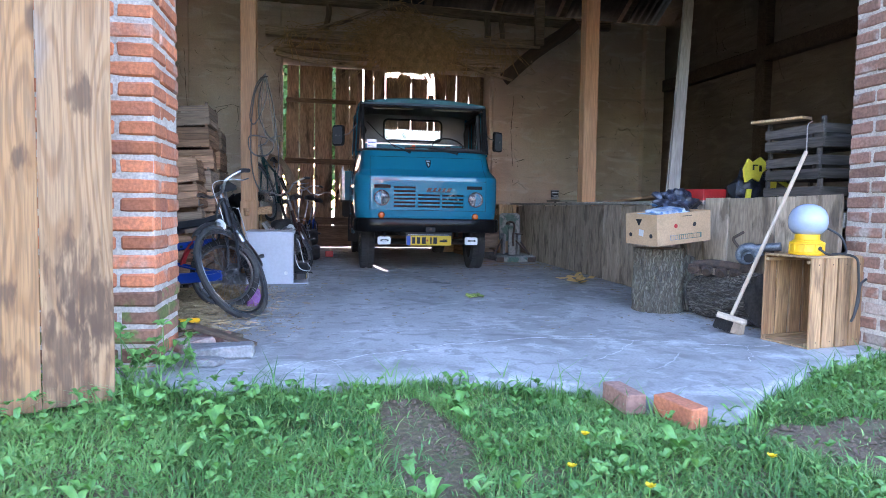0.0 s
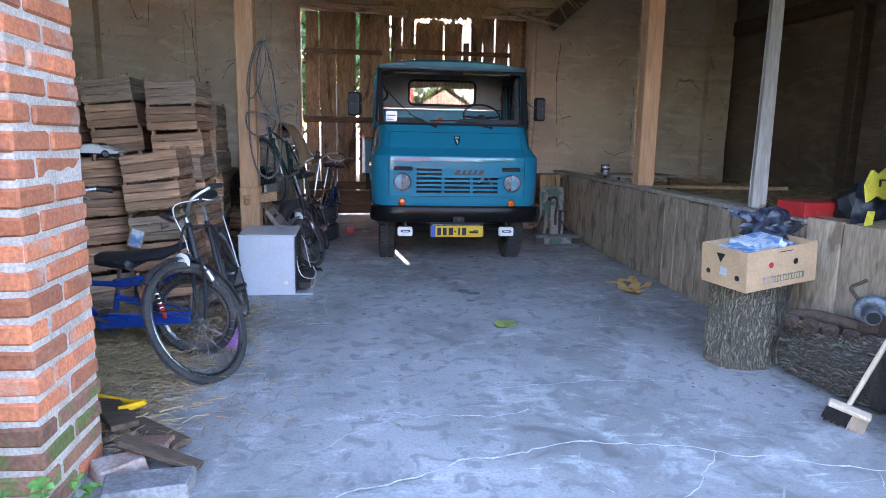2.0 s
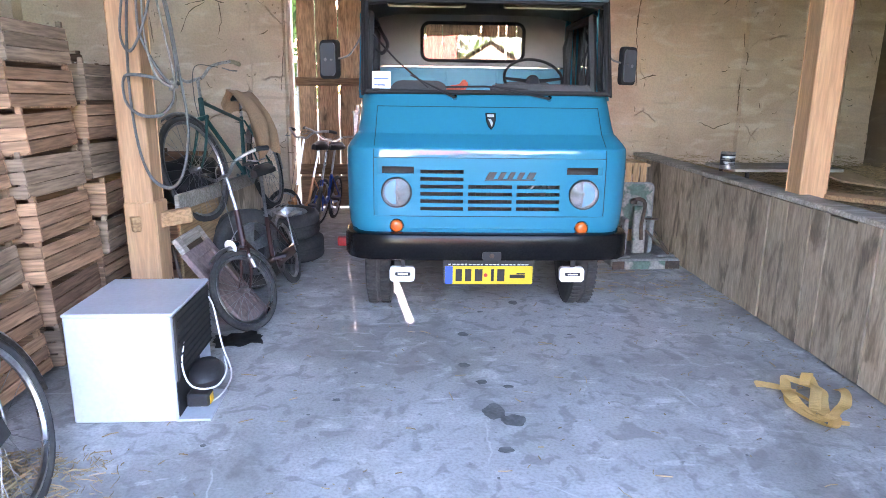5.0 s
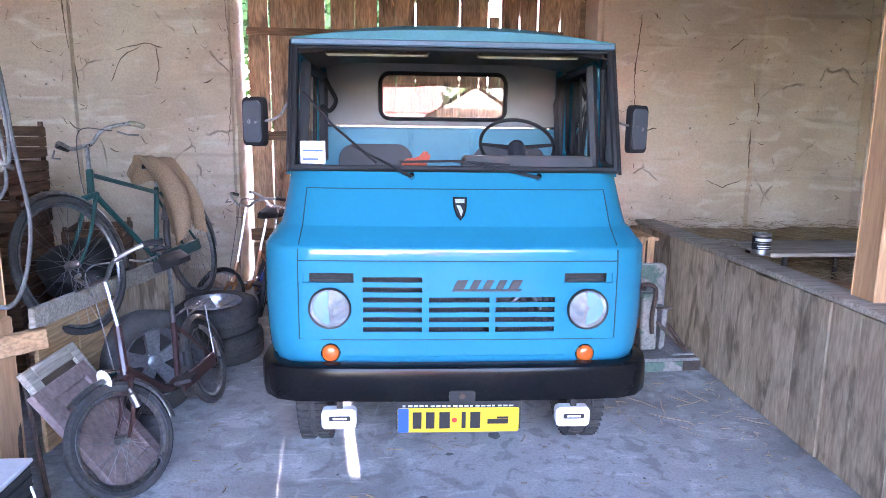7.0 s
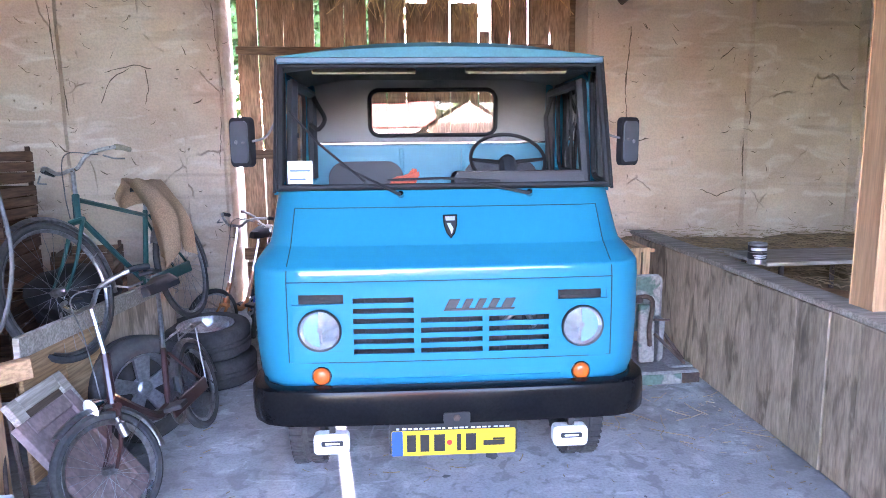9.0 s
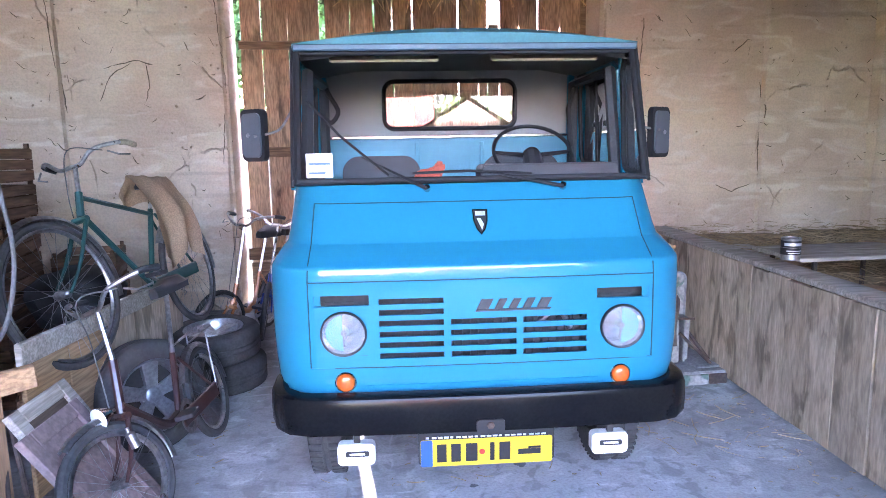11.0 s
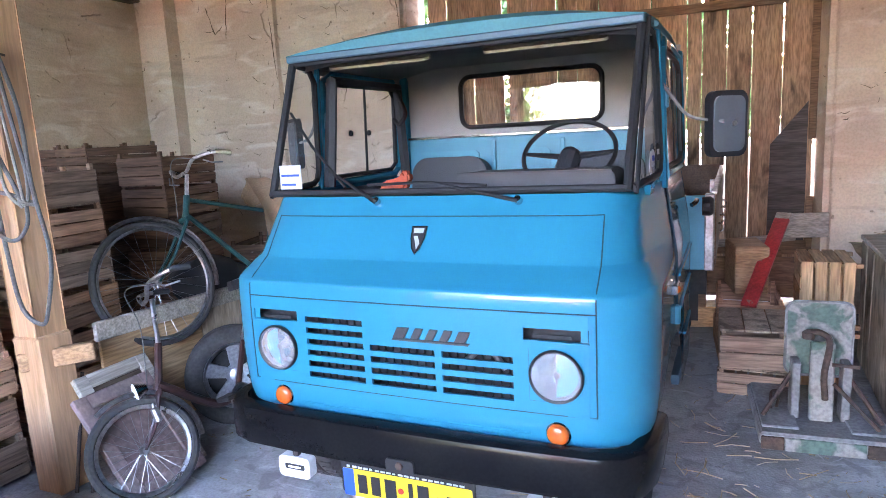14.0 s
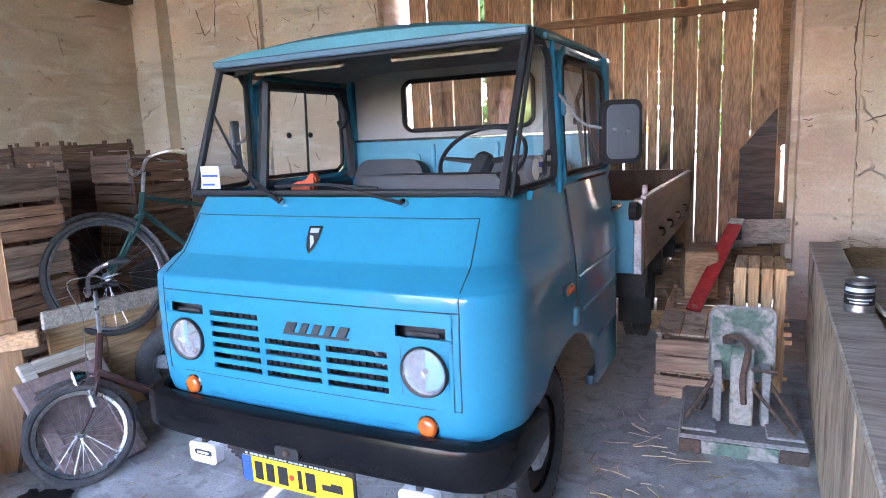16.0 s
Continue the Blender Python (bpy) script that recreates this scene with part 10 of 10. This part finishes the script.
LEAVES = []
for L, long, up in ((0.07, 2.6, 0.35), (0.09, 3.0, 0.6), (0.055, 1.5, 0.6), (0.045, 1.2, 0.9), (0.10, 2.0, 0.8), (0.05, 1.3, 0.4)):
    vs, fs = leaf_points(L, long, up)
    me = bpy.data.meshes.new("leaf")
    me.from_pydata(vs, [], fs)
    me.polygons.foreach_set("use_smooth", [True] * len(me.polygons))
    me.materials.append(M["leaf"])
    LEAVES.append(me)


def weed(name, m, leaf, n, r, label, group):
    t = thing(name, m, label, "plant", group)
    for k in range(n):
        shared("leaf", leaf, t, pose(0, 0, r.uniform(0, 0.01), r.uniform(-15, 15), r.uniform(-25, 15), 360 * k / n + r.uniform(-25, 25)) @ Matrix.Scale(r.uniform(0.5, 0.95), 4))
    return t


r = random.Random(17)
placed = 0
while placed < 135:
    x, y = r.uniform(-1.2, 3.6), r.uniform(1.5, 3.7)
    near_pier = x < 0.1 and y > 2.7
    if y > slab_edge(x) - 0.02 or bare(x, y) or (not near_pier and r.random() < 0.45):
        continue
    weed("weed", pose(x, y, ground_z(x, y) + (r.uniform(0.0, 0.05) if near_pier else 0.005), 0, 0, r.uniform(0, 360)), r.choice(LEAVES), r.randrange(5, 8), r, "broad-leaved green weed growing in the grass", "weeds in the grass")
    placed += 1
# climbing weeds at the pier foot
for k in range(44):
    x, y = r.uniform(-0.62, -0.20), r.uniform(3.42, 3.66)
    z = r.uniform(0.0, 0.34) * r.random() ** 0.6
    ob = weed("pier_weed", pose(x, y, z - 0.02, r.uniform(5, 35), r.uniform(-20, 20), r.uniform(0, 360)), r.choice(LEAVES[2:4] + LEAVES[5:]), 5, r, "leafy green weed growing up the brick pier", "weeds at the pier")
    part("stalk", tube_bm([(0, 0, 0), (0.01, 0.005, -max(0.04, z))], 0.002, 4), M["leaf"], ob)
# clover and small leaves in the lawn, past counting
verts, faces = [], []
pool = [leaf_points(L, long, up) for L, long, up in ((0.022, 1.1, 0.3), (0.030, 1.3, 0.5), (0.045, 2.6, 0.5), (0.018, 1.0, 0.2))]
made = 0
while made < 1900:
    x, y = r.uniform(-1.6, 4.2), r.uniform(1.5, 3.9)
    made += 0.25
    if y > slab_edge(x) or (bare(x, y) and r.random() > 0.05) or noise.noise(Vector((x * 2.2, y * 2.2, 9))) < -0.25 + 0.5 * r.random() - 0.2:
        continue
    made += 0.75
    h = r.uniform(0.015, 0.06) * (1.7 if x < 0.1 else 1.0)
    for k in range(3):
        vs, fs = pool[r.randrange(4)] if k == 0 else (vs, fs)
        m = pose(x, y, ground_z(x, y) + h, r.uniform(-20, 20), r.uniform(-25, 10), 120 * k + r.uniform(-20, 20)) @ Matrix.Scale(r.uniform(0.7, 1.3), 4)
        i = len(verts)
        verts += [tuple(m @ Vector(v)) for v in vs]
        faces += [tuple(i + q for q in f) for f in fs]
me = bpy.data.meshes.new("clover")
me.from_pydata(verts, [], faces)
me.materials.append(M["leaf"])
tagged(new("clover", me), "small clover and herb leaves among the grass", "clover", "", "stuff")
# clods on the bare soil
verts, faces = [], []
made = 0
while made < 1500:
    x, y = r.uniform(0.3, 3.3), r.uniform(1.9, 3.2)
    made += 0.05
    if not bare(x, y) or y > slab_edge(x):
        continue
    made += 1
    s_ = r.uniform(0.003, 0.016)
    i = len(verts)
    verts += [(x + s_ * r.uniform(0.6, 1.2) * dx, y + s_ * r.uniform(0.6, 1.2) * dy, ground_z(x, y) + s_ * (0.7 * dz * r.uniform(0.6, 1.2))) for dx, dy, dz in ((1, 0, 0), (0, 1, 0), (-1, 0, 0), (0, -1, 0), (0, 0, 1))]
    faces += [(i, i + 1, i + 4), (i + 1, i + 2, i + 4), (i + 2, i + 3, i + 4), (i + 3, i, i + 4)]
me = bpy.data.meshes.new("soil_clods")
me.from_pydata(verts, [], faces)
me.materials.append(M["soil"])
tagged(new("soil_clods", me), "small clods and crumbs on the bare soil", "soil", "", "stuff")
# dandelion flowers
for x, y in ((1.11, 2.29), (1.27, 2.13), (1.24, 2.51), (1.74, 2.27), (0.55, 2.0), (2.6, 2.2)):
    d = thing("dandelion", pose(x, y, ground_z(x, y)), "yellow dandelion flower in the grass", "flower", "dandelions")
    part("stem", tube_bm([(0, 0, 0), (0.004, 0.003, 0.07)], 0.0018, 5), M["leaf"], d)
    bm = bmesh.new()
    for k in range(22):
        a = k * 2.4
        rr = 0.004 + 0.012 * (k / 22)
        p = Vector((math.cos(a), math.sin(a), 0))
        q = Vector((-p.y, p.x, 0)) * 0.003
        v = [bm.verts.new(Vector((0.004, 0.003, 0.07)) + w) for w in (p * 0.003 - q, p * 0.003 + q, p * rr * 1.2 + q + Vector((0, 0, 0.008)), p * rr * 1.2 - q + Vector((0, 0, 0.008)))]
        bm.faces.new(v)
    part("flower_head", bm, M["petal"], d)

# straw on the floor
def straw_bits(name, count, region, mat, label, seed, lmin=0.05, lmax=0.22, z=0.006, pile=0.0):
    r = random.Random(seed)
    verts, faces = [], []
    for k in range(count):
        x, y = region(r)
        a = r.uniform(0, 6.283)
        L = r.uniform(lmin, lmax)
        h = z + pile * r.random() ** 2
        w = r.uniform(0.0012, 0.0028)
        dz = r.uniform(-0.15, 0.15) * L * (1 if pile else 0.15)
        bow = r.uniform(-0.12, 0.12) * L
        d = Vector((math.cos(a), math.sin(a), 0))
        n = Vector((-d.y, d.x, 0))
        pts = [Vector((x, y, h)), Vector((x, y, h)) + d * L * 0.5 + n * bow + Vector((0, 0, abs(dz) * 0.5)), Vector((x, y, max(z, h + dz))) + d * L]
        i = len(verts)
        for p in pts:
            verts += [tuple(p - n * w), tuple(p + n * w), tuple(p + Vector((0, 0, w * 1.6)))]
        for j in (0, 3):
            faces += [(i + j, i + j + 3, i + j + 5, i + j + 2), (i + j + 1, i + j + 2, i + j + 5, i + j + 4)]
    me = bpy.data.meshes.new(name)
    me.from_pydata(verts, [], faces)
    me.materials.append(mat)
    return tagged(new(name, me), label, "straw", "", "stuff")


straw_bits("straw_litter", 7000, lambda r: (r.gauss(-0.75, 0.25), r.uniform(4.25, 6.5)), M["straw"], "loose straw litter on the floor by the bicycles", 1, 0.025, 0.12, pile=0.05)
straw_bits("chaff_litter", 9000, lambda r: (r.gauss(-0.78, 0.33), r.uniform(4.1, 6.6)), M["hay"], "dark chaff between the straw by the bicycles", 14, 0.015, 0.08, pile=0.04)
straw_bits("straw_scatter", 110, lambda r: (r.uniform(-0.3, 3.2), r.uniform(6.0, 10.5)), M["straw"], "single straw stalks scattered on the concrete", 2, 0.02, 0.09, z=0.008)
straw_bits("straw_scatter", 70, lambda r: (r.uniform(2.4, 3.25), r.uniform(8.6, 10.3)), M["straw"], "straw stalks on the floor beside the truck", 4, 0.04, 0.22, z=0.008)
straw_bits("straw_top", 5200, lambda r: (r.uniform(3.62, 6.4), r.uniform(4.5, 12.0)), M["straw"], "loose straw lying on the heap", 3, z=0.62, pile=0.14)
straw_bits("debris", 700, lambda r: (r.choice((r.gauss(3.2, 0.12), r.uniform(-0.2, 3.3))), r.uniform(4.2, 10.5)), M["hay"], "dark chaff and grit on the concrete", 9, 0.008, 0.035, z=0.008)

# hay hanging from the loft
M["loft_hay"] = material("golden_brown_hay", (0.78, 0.54, 0.27), (0.46, 0.31, 0.15), rough=0.9, scale=9, fine=30, bump=0.0)
rr = random.Random(12)
verts, faces = [], []
for k in range(3400):
    core = k % 8
    x = rr.gauss(1.72, 0.36) if core else rr.uniform(-0.35, 3.6)
    y = rr.uniform(11.42, 11.80)
    z = 3.70 + abs(rr.gauss(0, 0.20)) * math.exp(-((x - 1.6) / 0.7) ** 2) - rr.random() ** 1.5 * (0.62 if core else 0.30)
    L = rr.uniform(0.12, 0.50)
    a = rr.gauss(-1.57, 0.9 if core else 0.7)
    if rr.random() < 0.3:
        a = rr.uniform(-3.3, 0.2)
    d = Vector((math.cos(a), rr.uniform(-0.25, 0.1), math.sin(a)))
    tip = Vector((x, y, z)) + d * L
    w = rr.uniform(0.0025, 0.006)
    i = len(verts)
    mid = (Vector((x, y, z)) + tip) / 2 + Vector((rr.uniform(-0.06, 0.06), -0.03, rr.uniform(-0.02, 0.05)))
    side = Vector((-d.z, 0, d.x)).normalized() * w
    for p in (Vector((x, y, z)), mid, tip):
        verts += [tuple(p - side), tuple(p + side)]
    faces += [(i, i + 1, i + 3, i + 2), (i + 2, i + 3, i + 5, i + 4)]
me = bpy.data.meshes.new("hanging_hay")
me.from_pydata(verts, [], faces)
me.materials.append(M["loft_hay"])
tagged(new("hanging_hay", me), "old hay spilling down from the loft above the gate", "hay", "", "stuff")

# trees behind the barn and across the yard
def tree(x, y, h, crown_r, seed, leaf_mat="foliage", count=1500, low=0.25, size=0.16, chink=None):
    r = random.Random(seed)
    t = thing("tree", pose(x, y, -0.05), "leafy green broad-leaved tree outside the barn", "tree")
    top = Vector((r.uniform(-0.3, 0.3), r.uniform(-0.3, 0.3), h * 0.62))
    part("trunk", tube_bm(spline([(0, 0, 0), (0.05, 0.03, h * 0.25), top * 0.7, top]), [0.16 * (1 - 0.75 * k / 18) for k in range(19)], 8), M["bark"], t, "", True)
    ends = []
    for k in range(9):
        a = k * 2.4 + r.uniform(-0.3, 0.3)
        b = Vector((0, 0, h * (low + 0.05 * k)))
        e = Vector((math.cos(a) * crown_r * r.uniform(0.5, 0.85), math.sin(a) * crown_r * r.uniform(0.5, 0.85), h * r.uniform(low + 0.15, 0.95)))
        part("limb", tube_bm([b, b.lerp(e, 0.5) + Vector((0, 0, 0.15)), e], [0.06, 0.04, 0.015], 6), M["bark"], t, "", True)
        ends += [e, b.lerp(e, 0.65)]
    verts, faces = [], []
    for k in range(count):
        c = r.choice(ends) + Vector((r.gauss(0, 0.42), r.gauss(0, 0.42), r.gauss(0, 0.36))) * crown_r * 0.55
        if c.z < h * low * 0.8:
            continue
        # leaves left out along one sun ray
        if chink and abs(c.x + x - chink[0] + 0.14 * (c.y + y - 30)) < chink[2] and abs(c.z - chink[1] - 0.2146 * (c.y + y - 30)) < chink[2]:
            continue
        n = Vector((r.uniform(-1, 1), r.uniform(-1, 1), r.uniform(-0.2, 1))).normalized()
        u = n.orthogonal().normalized()
        v = n.cross(u)
        s = size * r.uniform(0.6, 1.4)
        i = len(verts)
        verts += [tuple(c - u * s * 0.5), tuple(c + v * s * 0.32), tuple(c + u * s * 0.5), tuple(c - v * s * 0.32)]
        faces.append((i, i + 1, i + 2, i + 3))
    me = bpy.data.meshes.new("crown")
    me.from_pydata(verts, [], faces)
    me.materials.append(M[leaf_mat])
    c = new("crown", me)
    c.parent = t
    c["kind"] = "stuff"
    return t


for k, (x, y, h, cr) in enumerate(((-8.5, 34, 6.2, 2.8), (-3.2, 36, 6.4, 2.8), (1.8, 33, 6.0, 2.7), (6.6, 35, 4.4, 2.4), (11.4, 34, 3.8, 2.4))):
    tree(x, y, h, cr, 100 + k, count=3600, low=0.08, size=0.30)
for k, (x, y, h, cr) in enumerate(((7.4, -12.5, 3.6, 1.5), (9.5, -15, 6.5, 2.6), (-6.5, -13, 6.0, 2.4), (12.5, -12, 7, 2.8), (-10, -17, 9, 3.2), (3.2, -24, 9, 3.2), (-13, -8, 8, 3))):
    tree(x, y, h, cr, 200 + k, count=2600, low=0.10, size=0.26)

# row added to block the sun behind the gate; chink passes one patch
for k, x in enumerate((-7.0, -5.2, -3.5, -1.9, -0.8)):
    tree(x, 30 + 0.5 * (k % 2), 9.0, 2.0, 300 + k, count=8500, low=0.36, size=0.36, chink=(-1.97, 4.62, 0.34))

# farmhouse and outbuilding across the yard
def gabled_house(name, x0, x1, y0, y1, eave, ridge, wall, roof, label, along_x=True, windows=()):
    t = thing(name, None, label, "house")
    body = bmesh.new()
    if along_x:
        prof = [(y0, -0.1), (y1, -0.1), (y1, eave), ((y0 + y1) / 2, ridge), (y0, eave)]
        body = prism_bm(prof, x1 - x0, Matrix(((0, 1, 0, x0), (1, 0, 0, 0), (0, 0, 1, 0), (0, 0, 0, 1))))
    else:
        prof = [(x0, -0.1), (x1, -0.1), (x1, eave), ((x0 + x1) / 2, ridge), (x0, eave)]
        body = prism_bm(prof, y1 - y0, pose(0, y0, 0))
    part("wall", body, M[wall], t)
    for s in (0, 1):
        bm = bmesh.new()
        if along_x:
            ye = (y0 - 0.4) if s == 0 else (y1 + 0.4)
            ym = (y0 + y1) / 2
            sl = (ridge - eave) / (y1 - ym)
            ze = eave - 0.4 * sl
            n = 60
            a = [(x0 - 0.3 + (x1 - x0 + 0.6) * k / n, 0.03 * math.sin(k * 2.1)) for k in range(n + 1)]
            prev = None
            for x, w in a:
                ring = [bm.verts.new((x, ye, ze + 0.06 + w * 0.5)), bm.verts.new((x, ym, ridge + 0.06 + w * 0.5)), bm.verts.new((x, ym, ridge + 0.13 + w)), bm.verts.new((x, ye, ze + 0.13 + w))]
                if prev:
                    for q in range(4):
                        bm.faces.new((prev[q], prev[(q + 1) % 4], ring[(q + 1) % 4], ring[q]))
                prev = ring
        else:
            xe = (x0 - 0.35) if s == 0 else (x1 + 0.35)
            xm = (x0 + x1) / 2
            sl = (ridge - eave) / (x1 - xm)
            ze = eave - 0.35 * sl
            n = 40
            prev = None
            for k in range(n + 1):
                y, w = y0 - 0.3 + (y1 - y0 + 0.6) * k / n, 0.03 * math.sin(k * 2.1)
                ring = [bm.verts.new((xe, y, ze + 0.06)), bm.verts.new((xm, y, ridge + 0.06)), bm.verts.new((xm, y, ridge + 0.13 + w)), bm.verts.new((xe, y, ze + 0.13 + w))]
                if prev:
                    for q in range(4):
                        bm.faces.new((prev[q], prev[(q + 1) % 4], ring[(q + 1) % 4], ring[q]))
                prev = ring
        bmesh.ops.recalc_face_normals(bm, faces=bm.faces)
        part("roof", bm, M[roof], t)
    for x, z, w, h in windows:
        yy = y1
        wn_ = part("window", box_bm((x - w / 2, yy - 0.03, z), (x + w / 2, yy + 0.02, z + h)), M["white"], t)
        part("pane", box_bm((x - w / 2 + 0.06, yy + 0.02, z + 0.06), (x - 0.03, yy + 0.026, z + h - 0.06)), M["ink"], wn_)
        part("pane", box_bm((x + 0.03, yy + 0.02, z + 0.06), (x + w / 2 - 0.06, yy + 0.026, z + h - 0.06)), M["ink"], wn_)
    return t


gabled_house("farmhouse", -0.8, 2.6, -24.0, -17.0, 2.9, 6.2, "plaster", "rooftile", "rendered farmhouse with a red tiled roof across the yard", True, ((0.4, 0.9, 1.2, 1.3),))
gabled_house("outbuilding", 1.6, 6.6, -19.0, -13.5, 1.9, 3.5, "brick_far", "roof", "low brick outbuilding with a gable across the yard", False, ((4.1, 0.6, 0.8, 0.9),))

# ---- brick piers, bricks one by one ----
pier("wall_front_pier_left", (-0.362, 3.70), -1, 0.46, 0.62, 2.55, M["brick"], "orange-red brick pier with pale mortar at the barn's opening")
pier("wall_front_pier_right", (3.475, 3.58), 1, 0.40, 0.62, 2.3, M["brick_dull"], "dusty red brick pier with pale mortar at the barn's opening")

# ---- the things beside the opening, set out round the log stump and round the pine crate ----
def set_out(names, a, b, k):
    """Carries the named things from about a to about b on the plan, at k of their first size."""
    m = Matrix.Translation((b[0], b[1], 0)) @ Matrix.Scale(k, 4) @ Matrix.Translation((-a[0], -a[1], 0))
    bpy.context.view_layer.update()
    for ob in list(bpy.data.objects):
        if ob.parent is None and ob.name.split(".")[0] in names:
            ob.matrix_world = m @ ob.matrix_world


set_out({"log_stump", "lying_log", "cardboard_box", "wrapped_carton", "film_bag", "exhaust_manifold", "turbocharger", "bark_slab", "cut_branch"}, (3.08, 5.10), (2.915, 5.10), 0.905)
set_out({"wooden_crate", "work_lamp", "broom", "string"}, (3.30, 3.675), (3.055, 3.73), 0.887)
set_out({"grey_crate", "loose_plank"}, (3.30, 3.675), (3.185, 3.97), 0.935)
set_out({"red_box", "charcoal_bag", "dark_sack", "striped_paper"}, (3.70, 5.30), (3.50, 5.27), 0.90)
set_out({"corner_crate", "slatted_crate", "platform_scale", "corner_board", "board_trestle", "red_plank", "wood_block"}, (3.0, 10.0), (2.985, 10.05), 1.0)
